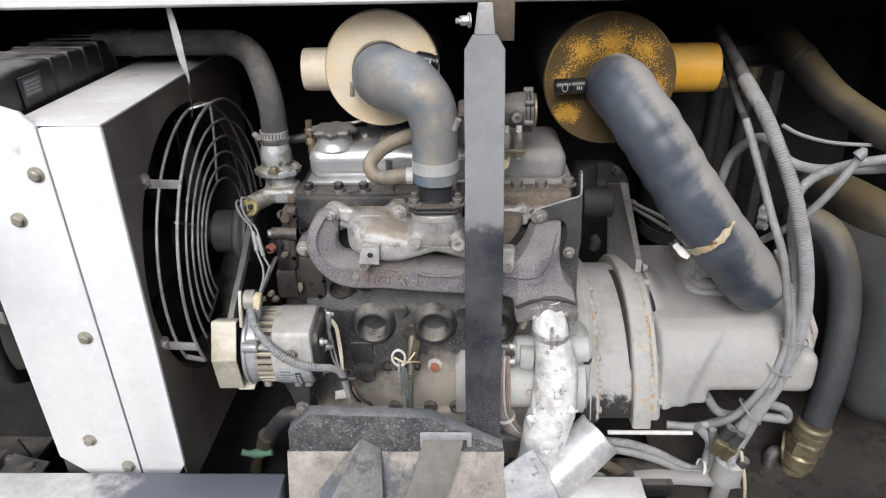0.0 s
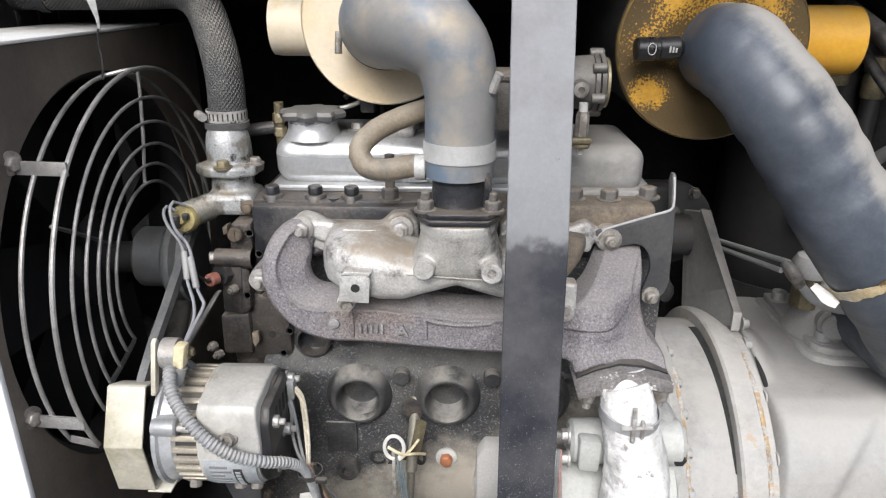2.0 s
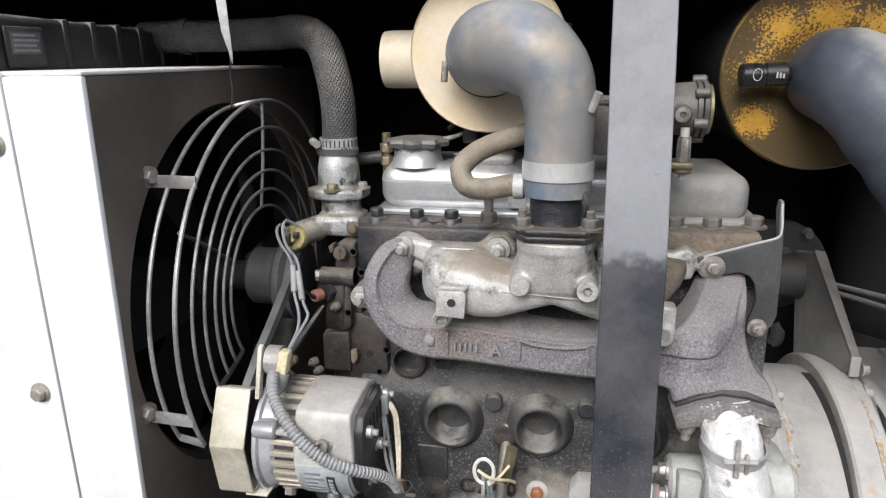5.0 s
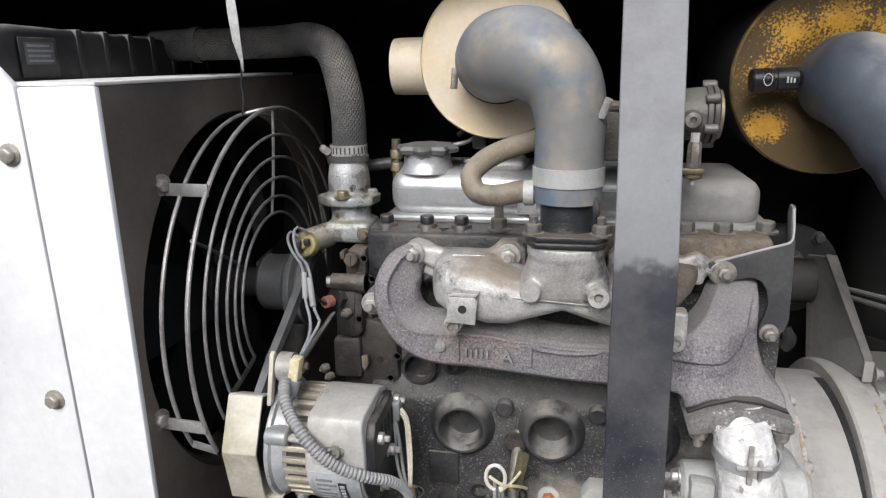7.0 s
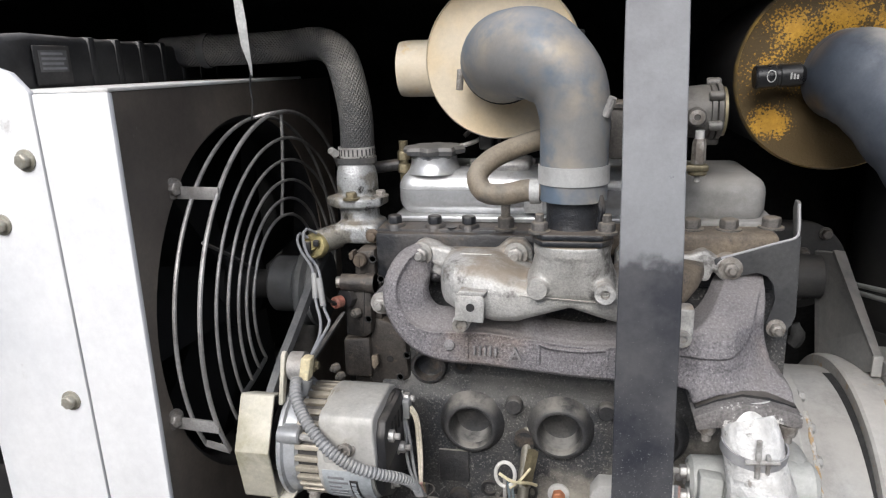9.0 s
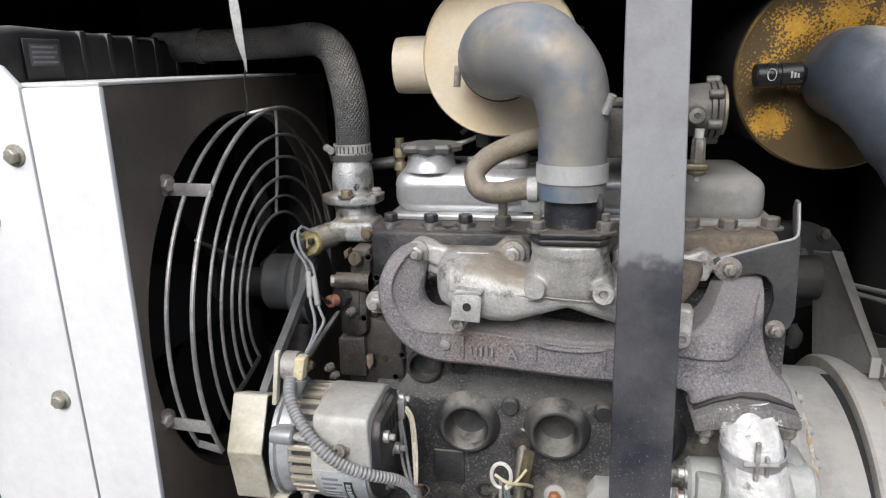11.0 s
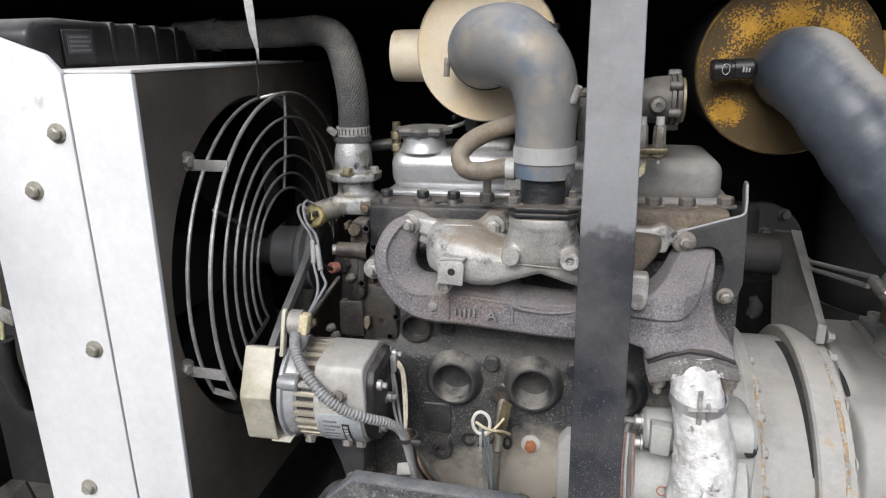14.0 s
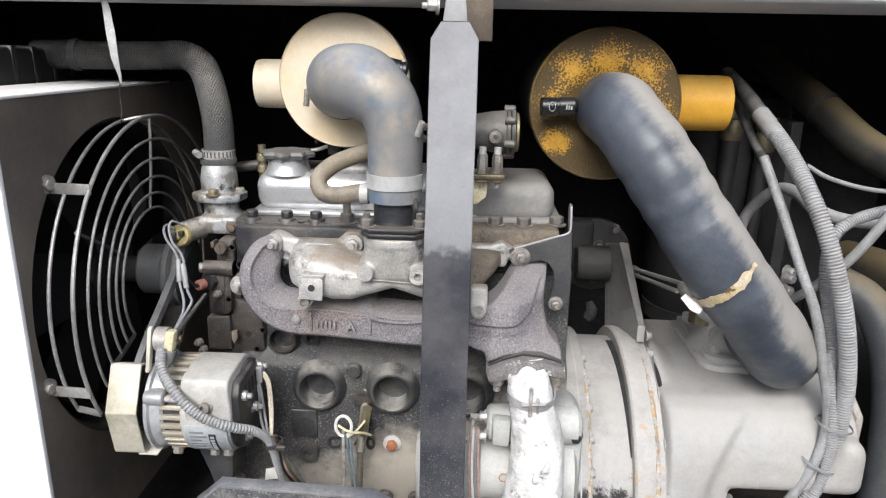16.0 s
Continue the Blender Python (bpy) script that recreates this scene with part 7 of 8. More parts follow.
def dipstick():
    d = thing("dipstick", (-0.062, 0.98, 0.66), "oil dipstick in a brown tube with a white ring handle", "dipstick")
    tube_olive = mat("olive grey tube", (0.17, 0.158, 0.125), 0.5, 0.2, second=(0.24, 0.225, 0.19), scale=30, grain=300, bump=0.1)
    part("guide_tube", start([rod((-0.056, 1.03, 0.818), (-0.060, 0.985, 0.740), 0.0068, 12), rod((-0.060, 0.985, 0.740), (-0.064, 0.99, 0.65), 0.005, 12)]), tube_olive, d)
    hx = [(-0.046, 0.972, 0.820), (-0.053, 0.972, 0.782), (-0.055, 0.972, 0.776)]
    part("hex_sleeve", rod(hx[0], hx[1], 0.0072, 6), brass, d, "tarnished brass hexagon sleeve")
    part("hex_tip", rod(hx[1], hx[2], 0.0048, 12), brass, d)
    part("collar", rod((-0.0575, 1.005, 0.775), (-0.059, 0.994, 0.757), 0.0085, 6), tube_olive, d)
    part("blade", box(-0.078, -0.074, 0.944, 0.948, 0.68, 0.80, 0.0008), zinc, d)
    c = Vector((-0.075, 0.944, 0.806))
    part("ring_handle", tube([c + Vector((0.011 * math.cos(t), 0, 0.0155 * math.sin(t))) for t in [i * math.pi * 1.85 / 14 - 1.1 for i in range(15)]], 0.0022, 10), white_plastic, d, "white plastic ring handle")
    part("cable_tie", tube([(-0.082, 0.942, 0.808), (-0.066, 0.94, 0.80), (-0.05, 0.955, 0.79), (-0.042, 0.97, 0.778)], 0.0018, 8), pale_plastic, d)
    part("cable_tie", tube([(-0.070, 0.942, 0.79), (-0.058, 0.95, 0.797), (-0.048, 0.96, 0.806)], 0.0016, 8), pale_plastic, d)
    teal = mat("dull teal wire", (0.10, 0.14, 0.16), 0.5, second=(0.16, 0.19, 0.20), scale=40, grain=300, bump=0.03)
    for k in range(2):
        part("hanging_wire", tube([(-0.072 + 0.004 * k, 0.945, 0.795), (-0.068 + 0.005 * k, 0.944, 0.75), (-0.064 + 0.006 * k, 0.948, 0.70), (-0.062 + 0.004 * k, 0.955, 0.66)], 0.0017, 8), teal, d)


dipstick()


# ---- starter and exhaust ----
def starter():
    s = thing("starter_motor", (0.16, 0.94, 0.68), "dusty grey starter motor with solenoid beside the flywheel", "starter motor")
    part("motor_body", lathe([(0.036, 0), (0.043, 0.006), (0.044, 0.085), (0.050, 0.09), (0.052, 0.13), (0.040, 0.135)], (0.108, 0.957, 0.745), RIGHT, 40), starter_paint, s)
    part("solenoid", lathe([(0.020, 0), (0.024, 0.004), (0.026, 0.05), (0.026, 0.12), (0.022, 0.125)], (0.120, 0.945, 0.822), RIGHT, 36), starter_paint, s)
    part("nose", prism([(0.195, 0.70), (0.25, 0.70), (0.25, 0.83), (0.235, 0.85), (0.195, 0.84)], 0.935, 1.0, "y", 0.008), starter_paint, s)
    part("solenoid_cap", prism([(0.127, 0.805), (0.150, 0.803), (0.152, 0.842), (0.127, 0.845)], 0.912, 0.93, "y", 0.004), starter_paint, s)
    for y, z in ((0.935, 0.835), (0.925, 0.812), (0.955, 0.818)):
        bolt(s, (0.118, y, z), (-1, 0, 0), 0.0075, 0.008, 0.010, 0.012, zinc)
    part("terminal_strap", tube([(0.104, 0.93, 0.835), (0.098, 0.925, 0.80), (0.103, 0.93, 0.77)], 0.0045, 8, squash=0.4), zinc, s)
    bolt(s, (0.238, 0.93, 0.815), FRONT, 0.008, 0.010, 0.010, 0, black_steel)
    part("mark", tube([(0.145 + 0.006 * math.cos(t), 0.9135, 0.757 + 0.006 * math.sin(t)) for t in [i * math.pi / 4 for i in range(9)]], 0.0008, 6), copper_plug, s)
    w = thing("starter_cables", (0.1, 0.93, 0.64), "red, black and white starter cables tied together", "wiring")
    for k, (m, r) in enumerate(((pink_wire, 0.0018), (white_plastic, 0.0018), (conduit_grey, 0.0024), (pink_wire, 0.0016))):
        part("wire", tube([(0.100 + 0.003 * k, 0.922, 0.825), (0.098 + 0.004 * k, 0.917, 0.78), (0.100 + 0.004 * k, 0.917, 0.735), (0.104 + 0.005 * k, 0.920, 0.70), (0.125 + 0.006 * k, 0.925, 0.66), (0.16 + 0.006 * k, 0.94, 0.635)], r, 8), m, w)
    part("sleeve", tube([(0.094, 0.925, 0.80), (0.093, 0.922, 0.75), (0.098, 0.925, 0.70), (0.118, 0.93, 0.66), (0.15, 0.945, 0.635)], 0.008, 12), conduit_grey, w)
    part("cable_tie", ring_band((0.106, 0.921, 0.70), (0.25, 0, -1), 0.016, 0.006, 0.0014), white_plastic, w)


starter()


def exhaust_pipe():
    x = thing("exhaust_pipe", (0.17, 0.9, 0.5), "downpipe lagged in torn white heat wrap", "exhaust pipe")
    part("pipe", rod((0.167, 0.932, 0.922), (0.176, 0.908, 0.86), 0.0252, 32), foil, x)
    rnd = random.Random(5)
    part("heat_wrap", tube([(0.168, 0.918, 0.909), (0.172, 0.911, 0.895), (0.176, 0.906, 0.868), (0.1825, 0.901, 0.84), (0.185, 0.895, 0.80), (0.182, 0.888, 0.75), (0.172, 0.885, 0.70), (0.166, 0.885, 0.65), (0.158, 0.885, 0.60), (0.152, 0.885, 0.54)], [0.0262, 0.0268, 0.0285, 0.0315, 0.0345, 0.037, 0.038, 0.037, 0.035, 0.034], 64, 0.0022, wobble=0.075), foil, x, "crumpled white heat wrap", 60)
    for i in range(9):
        z, a = 0.62 + 0.025 * i, rnd.uniform(-0.9, 0.9)
        c = Vector((0.172 + 0.036 * math.sin(a), 0.887 - 0.034 * math.cos(a), z))
        part("loose_flap", tube([c, c + Vector((rnd.uniform(-0.01, 0.012), -0.008, rnd.uniform(-0.012, 0.01))), c + Vector((rnd.uniform(-0.014, 0.02), -0.003, rnd.uniform(-0.02, 0.0)))], [0.006, 0.005, 0.002], 8, 0.003, squash=0.3, wobble=0.3), foil, x)
    band = part("clamp", ring_band((0.1740, 0.908, 0.8850), (0.06, -0.12, 1), 0.0292, 0.011, 0.0018, 40), sill_paint, x, "steel clamp with a T-bolt")
    part("t_bolt", start([rod((0.1595, 0.877, 0.8860), (0.1895, 0.875, 0.8890), 0.0024, 10), box(0.1685, 0.1735, 0.8740, 0.8810, 0.8770, 0.8990, 0.0015), box(0.1780, 0.1820, 0.8740, 0.8810, 0.8750, 0.8950, 0.0015), rod((0.1710, 0.876, 0.8710), (0.1710, 0.878, 0.9090), 0.0026, 8)]), zinc, band)
    t = thing("tail_pipe", (0.17, 0.88, 0.5), "short open silver pipe stub smeared with white", "pipe")
    a, b = [Vector(p) for p in [(0.149, 0.850, 0.584), (0.267, 0.900, 0.682)]]
    silver = mat("smeared silver tube", (0.55, 0.56, 0.57), 0.35, 0.45, second=(0.66, 0.65, 0.63), scale=12, grain=200, grain_amt=0.08, bump=0.05, third=(0.78, 0.77, 0.75), third_scale=40, third_lo=0.55, third_hi=0.66)
    part("tube", lathe([(0.043, -0.08), (0.0415, (b - a).length), (0.039, (b - a).length), (0.039, 0.02), (0, 0.02)], a, b - a, 48), silver, t)
    part("mud_lump", tube([(0.091, 0.840, 0.561), (0.113, 0.840, 0.627), (0.140, 0.840, 0.671), (0.164, 0.850, 0.667)], [0.010, 0.009, 0.007, 0.004], 20, 0.005, wobble=0.3), foil, t, "smeared white lagging compound")
    df = thing("deflector_plate", (0.1, 0.8, 0.6), "white smeared sheet deflector beside the tail pipe", "plate")
    part("sheet", prism([(p[0], p[2]) for p in [(0.092, 0.805, 0.686), (0.141, 0.805, 0.731), (0.160, 0.805, 0.700), (0.199, 0.805, 0.600), (0.094, 0.805, 0.600)]], 0.805, 0.81, "y", 0.001), smeared_sheet, df)


exhaust_pipe()


# ---- bracket, webbing and sill fittings ----
def guard_bracket():
    g = thing("support_bracket", (-0.08, 0.83, 0.64), "muddy folded steel bracket behind the sill", "bracket")
    worn = mat("worn black edge", (0.13, 0.135, 0.15), 0.4, second=(0.21, 0.21, 0.21), scale=14, grain=200, bump=0.08)
    part("lip", prism([(-0.239, 0.763), (-0.204, 0.796), (-0.018, 0.789), (0.096, 0.726), (0.096, 0.723), (-0.019, 0.785), (-0.203, 0.792), (-0.237, 0.760)], 0.8155, 0.834, "y", 0.0008), worn, g, "worn bare edge")
    part("upper_plate", prism([(-0.240, 0.760), (-0.204, 0.792), (-0.018, 0.785), (0.096, 0.723), (0.096, 0.716), (-0.243, 0.716)], 0.8155, 0.8205, "y", 0.001), mottled, g, "black plate with caked mud")
    part("lower_plate", prism([(0.8145, 0.718), (0.820, 0.718), (0.770, 0.560), (0.764, 0.560)], -0.2465, 0.098, "x", 0.001), smeared_tan, g, "tan lower face smeared with blue-grey dirt")
    top, rtop = [Vector(p) for p in [(-0.125, 0.812, 0.748), (-0.096, 0.812, 0.727)]]
    ridge, left, right = [Vector(p) for p in [(-0.187, 0.735, 0.651), (-0.233, 0.755, 0.628), (-0.090, 0.752, 0.632)]]
    def fold(face, m):
        bm = bmesh.new()
        f = [bm.verts.new(p) for p in face]
        k = [bm.verts.new(p + Vector((0, 0.006, -0.002))) for p in face]
        bm.faces.new(f), bm.faces.new(k[::-1])
        for i in range(len(f)):
            j = (i + 1) % len(f)
            bm.faces.new((f[i], k[i], k[j], f[j]))
        bmesh.ops.recalc_face_normals(bm, faces=bm.faces)
        part("pressed_fold", soften(bm, 0.001), m, g)
    # tan left face, right face coloured dark for the shade it lies in
    fold([top, ridge, left], smeared_tan)
    fold([top, rtop, right, ridge], shaded_fold)
    w = thing("webbing_tie", (0.0, 0.80, 0.64), "grey woven webbing strap through a steel clip", "strap")
    part("clip", start([box(-0.033, 0.047, 0.803, 0.808, 0.752, 0.766, 0.003), box(0.039, 0.047, 0.8035, 0.8075, 0.738, 0.760, 0.002), box(-0.033, -0.027, 0.8035, 0.8075, 0.735, 0.760, 0.002)]), sill_paint, w, "bent steel clip")
    bm = bmesh.new()
    vs = []
    for k in range(12):
        z = 0.758 - 0.014 * k
        xo = -0.026 - 0.060 * (k / 11) ** 1.1
        y = 0.806 - 0.006 * math.sin(k / 3.0) - 0.0065 * k
        vs.append([bm.verts.new(p) for p in ((xo, y, z), (xo + 0.062, y + 0.001, z), (xo + 0.062, y + 0.003, z), (xo, y + 0.002, z))])
    for p, q in zip(vs, vs[1:]):
        for i in range(4):
            bm.faces.new((p[i], p[(i + 1) % 4], q[(i + 1) % 4], q[i]))
    bm.faces.new(vs[0]), bm.faces.new(vs[-1])
    bmesh.ops.recalc_face_normals(bm, faces=bm.faces)
    part("webbing", bm, webbing, w)
    solo("step_plate", box(0.20, 0.345, 0.82, 0.90, 0.575, 0.582, 0.002), cover_paint, "white painted step plate under the pipe", "plate")

guard_bracket()


def drain_tap():
    d = thing("drain_tap", (-0.37, 1.05, 0.42), "green-handled drain tap on a black rubber hose", "tap")
    part("hose", tube([(-0.259, 0.980, 0.652), (-0.297, 1.000, 0.635), (-0.339, 1.030, 0.574), (-0.369, 1.050, 0.512)], 0.0155, 18), rubber, d)
    part("clamp", tube([(-0.356, 1.035, 0.555), (-0.366, 1.045, 0.524)], 0.0175, 18), brown_mat, d)
    part("body", tube([(-0.375, 1.050, 0.512), (-0.392, 1.050, 0.473), (-0.402, 1.050, 0.426)], [0.014, 0.011, 0.013], 14), brown_mat, d)
    part("handle", tube([(-0.412, 1.030, 0.515), (-0.399, 1.030, 0.511), (-0.381, 1.030, 0.511), (-0.364, 1.030, 0.511), (-0.350, 1.030, 0.515)], [0.007, 0.006, 0.010, 0.006, 0.007], 12, squash=0.8), green_plastic, d, "green lever handle")


drain_tap()


def hanging_strip():
    h = thing("torn_strip", (-0.385, 1.036, 1.20), "torn pale plastic strip hanging from the canopy lip", "strip")
    bm = bmesh.new()
    vs = []
    for k, (x, w, z) in enumerate(((-0.396, 0.004, 1.375), (-0.393, 0.009, 1.345), (-0.389, 0.011, 1.315), (-0.386, 0.009, 1.285), (-0.384, 0.003, 1.262), (-0.384, 0.001, 1.25))):
        y = 1.036 + 0.003 * math.sin(k * 1.7)
        vs.append([bm.verts.new(p) for p in ((x - w / 2, y, z), (x + w / 2, y + 0.002, z), (x + w / 2, y + 0.003, z), (x - w / 2, y + 0.001, z))])
    for p, q in zip(vs, vs[1:]):
        for i in range(4):
            bm.faces.new((p[i], p[(i + 1) % 4], q[(i + 1) % 4], q[i]))
    bm.faces.new(vs[0]), bm.faces.new(vs[-1])
    bmesh.ops.recalc_face_normals(bm, faces=bm.faces)
    part("strip", bm, label_white, h)
    part("thread", tube([(-0.384, 1.037, 1.252), (-0.387, 1.038, 1.235), (-0.385, 1.037, 1.22), (-0.389, 1.038, 1.20)], 0.0011, 6), black_steel, h)


hanging_strip()


# ---- behind the strap: fuel filter head, injector fittings ----
def fuel_filter():
    greasy_alloy = mat("greasy grey alloy", (0.15, 0.145, 0.135), 0.45, 0.3, second=(0.085, 0.08, 0.073), scale=18, grain=300, grain_amt=0.2, bump=0.25, dust=(0.25, 0.23, 0.20), dust_amt=0.5, third=(0.05, 0.047, 0.043), third_scale=26, third_lo=0.56, third_hi=0.66)
    f = thing("fuel_filter_head", (0.11, 1.05, 1.16), "grey cast fuel filter head with bleed screws", "fuel filter")
    axis = (1.061, 1.198)
    head = part("head", lathe([(0.018, 0), (0.021, 0.003), (0.0225, 0.020), (0.0275, 0.048), (0.0285, 0.060), (0.0285, 0.066)], (0.068, *axis), RIGHT, 40), greasy_alloy, f, "greasy tapering cast head")
    rim = part("rim", start([lathe([(0.0285, 0), (0.0305, 0.001), (0.0305, 0.0055), (0.0285, 0.0065)], (0.134, *axis), RIGHT, 40), lathe([(0.0275, 0.0065), (0.0305, 0.0075), (0.0300, 0.012), (0.0265, 0.014), (0, 0.014)], (0.134, *axis), RIGHT, 40)]), greasy_alloy, head, "bolted rim of the head")
    part("brass_edge", lathe([(0.0262, 0.0), (0.0262, 0.0035), (0.0225, 0.0045), (0.0, 0.0045)], (0.1475, *axis), RIGHT, 36), brass, rim)
    for ang in (35, 95, 155, 215, 275, 335):
        y, z = axis[0] - 0.0305 * math.cos(radians(ang)), axis[1] + 0.0305 * math.sin(radians(ang))
        part("lug", lathe([(0.0045, 0), (0.0055, 0.002), (0.0055, 0.013), (0.004, 0.015), (0, 0.0152)], (0.1315, y, z), RIGHT, 14), greasy_alloy, rim)
    part("screw_boss", lathe([(0.0105, 0), (0.0095, 0.005), (0.0085, 0.006)], (0.1195, 1.035, 1.1945), FRONT, 24), greasy_alloy, head)
    part("screw", lathe([(0.0078, 0.004), (0.0078, 0.0075), (0.0035, 0.008), (0.003, 0.005), (0, 0.005)], (0.1195, 1.035, 1.1945), FRONT, 20), stud, head)
    part("pipe", tube([(0.03, 1.02, 1.19), (0.012, 1.0, 1.20), (0.03, 0.99, 1.21), (0.05, 1.0, 1.208)], 0.0045, 8), iron_dusty, f)
    part("housing", box(0.028, 0.072, 1.03, 1.08, 1.15, 1.212, 0.006), iron_dusty, f)
    for x in (0.1035, 0.1235):
        fit_ = part("fitting", lathe([(0.0072, 0), (0.0076, 0.002), (0.0070, 0.022), (0.0058, 0.0265)], (x, 1.031, 1.1455), UP, 6), stud, f, "steel hexagon pipe fitting")
        part("stud_end", rod((x, 1.031, 1.171), (x, 1.031, 1.181), 0.0048, 14), pale_casting, fit_)
        part("washer", lathe([(0.0085, 0), (0.0095, 0.001), (0.0095, 0.003), (0.0085, 0.004)], (x, 1.031, 1.1335), UP, 24), brass, fit_)
        part("tip", lathe([(0.0, 0), (0.003, 0.001), (0.0032, 0.008)], (x, 1.031, 1.1255), UP, 12), pale_casting, fit_)
    part("plate", box(0.090, 0.134, 1.024, 1.050, 1.1378, 1.1450, 0.002), brass, f)
    part("bracket", prism([(0.086, 1.134), (0.112, 1.134), (0.110, 1.112), (0.098, 1.102), (0.088, 1.100)], 1.036, 1.040, "y", 0.002), pale_plastic, f)


fuel_filter()


def rear_gear():
    r = thing("governor_cover", (0.31, 1.3, 0.9), "dark grey rear cover with a support plate and linkage", "engine cover")
    slate = mat("slate grey tank paint", (0.055, 0.057, 0.06), 0.5, second=(0.07, 0.071, 0.072), scale=5, grain=200, grain_amt=0.06, bump=0.06, dust=(0.08, 0.075, 0.07), dust_amt=0.5)
    dk = mat("dusty dark grey casting", (0.026, 0.026, 0.026), 0.6, second=(0.042, 0.041, 0.039), scale=14, grain=300, bump=0.2, dust=(0.11, 0.10, 0.09), dust_amt=0.6)
    part("cover", start([lathe([(0.062, 0), (0.066, 0.004), (0.066, 0.018), (0.060, 0.022), (0.0, 0.024)], (0.312, 1.33, 0.955), FRONT, 40), box(0.262, 0.31, 1.30, 1.34, 0.93, 1.02, 0.012, 3)]), dk, r)
    part("pump_barrel", lathe([(0.031, 0), (0.031, 0.05), (0.027, 0.056)], (0.332, 1.275, 0.950), (-1, 0, 0), 28), dk, r)
    for x, z in ((0.318, 0.975), (0.362, 0.972), (0.314, 0.912), (0.345, 1.005)):
        bolt(r, (x, 1.306, z), FRONT, 0.007, 0.010, 0.009, 0, iron_dusty)
    plate = mat("dusty grey support plate", (0.13, 0.13, 0.125), 0.6, second=(0.17, 0.165, 0.155), scale=10, grain=240, grain_amt=0.08, bump=0.1, dust=(0.30, 0.28, 0.26), dust_amt=0.7)

    def sheet(face, off):
        bm = bmesh.new()
        top = [bm.verts.new(p) for p in face]
        low = [bm.verts.new(Vector(p) + Vector(off)) for p in face]
        bm.faces.new(top), bm.faces.new(low[::-1])
        for i in range(len(face)):
            j = (i + 1) % len(face)
            bm.faces.new((top[i], low[i], low[j], top[j]))
        bmesh.ops.recalc_face_normals(bm, faces=bm.faces)
        return soften(bm, 0.001)
    part("support_plate", start([sheet([(0.326, 1.285, 0.985), (0.352, 1.285, 0.983), (0.358, 1.130, 0.893), (0.358, 1.130, 0.872), (0.332, 1.25, 0.82)], (0.004, 0.006, 0)),
                                 sheet([(0.350, 1.285, 0.987), (0.357, 1.130, 0.895), (0.368, 1.131, 0.893), (0.366, 1.287, 0.985)], (0.0, 0.003, -0.004))]), plate, r, "dusty folded support plate")
    part("plate_tip", box(0.356, 0.3675, 1.126, 1.130, 0.868, 0.895, 0.001), grey_paint, r)
    bolt(r, (0.372, 1.132, 0.877), RIGHT, 0.007, 0.008, 0.009, 0, grey_paint)
    part("sensor", tube([(0.30, 1.255, 0.885), (0.305, 1.25, 0.868), (0.298, 1.25, 0.855)], [0.006, 0.010, 0.006], 10, 0.004, wobble=0.6), foam, r)
    part("linkage_end", lathe([(0.010, 0), (0.012, 0.006), (0.010, 0.014)], (0.390, 1.335, 0.92), FRONT, 16), iron_dusty, r)
    for p, q in (((0.390, 1.325, 0.926), (0.424, 1.145, 0.960)), ((0.391, 1.325, 0.915), (0.416, 1.145, 0.948))):
        part("linkage_rod", rod(p, q, 0.0036, 10), starter_paint, r)
    drum_black = mat("oily black drum paint", (0.016, 0.016, 0.017), 0.5, second=(0.026, 0.025, 0.024), scale=6, grain=200, grain_amt=0.1, bump=0.06)
    drum = thing("receiver_drum", (0.575, 1.50, 0.78), "black oily upright receiver drum behind the hoses", "tank")
    part("shell", lathe([(0.115, 0.03), (0.12, 0.05), (0.12, 0.42)], (0.575, 1.50, 0.78), UP, 48), drum_black, drum)
    part("dome", lathe([(0.12, 0.42), (0.112, 0.45), (0.07, 0.475), (0, 0.48)], (0.575, 1.50, 0.78), UP, 48), drum_black, drum)
    part("base_ring", lathe([(0.10, 0), (0.118, 0.0), (0.118, 0.03), (0.10, 0.03)], (0.575, 1.50, 0.78), UP, 48), dk, drum)
    solo("rear_bulkhead", box(0.62, 0.64, 1.30, 1.74, 0.60, 1.20, 0.003), foam, "dark grey steel bulkhead plate", "plate")
    solo("hydraulic_tank", start([box(0.76, 1.04, 1.0, 1.5, 0.58, 0.90, 0.07, 6)]), slate, "dark grey rounded tank by the canopy end", "tank")
    tray_paint = mat("brown dusty tray", (0.040, 0.035, 0.030), 0.8, second=(0.062, 0.054, 0.046), scale=7, grain=200, bump=0.1, third=(0.022, 0.02, 0.018), third_scale=5, third_lo=0.54, third_hi=0.6)
    tray = thing("drip_tray", (0.73, 1.18, 0.47), "brown dusty drip tray under the hoses", "tray")
    part("tray_floor", prism([(0.42, 0.86), (1.04, 0.86), (1.04, 1.5), (0.42, 1.5)], 0.47, 0.476, "z", 0.001), tray_paint, tray)
    part("back_lip", box(0.42, 1.04, 1.494, 1.50, 0.476, 0.52, 0.001), tray_paint, tray)
    part("side_lip", box(1.034, 1.04, 0.86, 1.494, 0.476, 0.52, 0.001), tray_paint, tray)
    for x, z, rr in ((0.54, 1.14, 0.016), (0.60, 1.12, 0.014)):
        v = thing("hydraulic_line", (x, 1.36, z - 0.2), "dark hydraulic hose with brass crimped ends", "hose", "hydraulic lines")
        part("hose", rod((x, 1.36, z - 0.2), (x + 0.004, 1.36, z + 0.02), rr, 16), drum_black, v)
        part("crimp", lathe([(rr * 1.1, 0), (rr * 1.25, 0.004), (rr * 1.25, 0.03), (rr * 1.05, 0.036), (rr * 1.3, 0.04), (rr * 1.3, 0.06)], (x + 0.004, 1.36, z + 0.02), UP, 12), brass, v)


rear_gear()


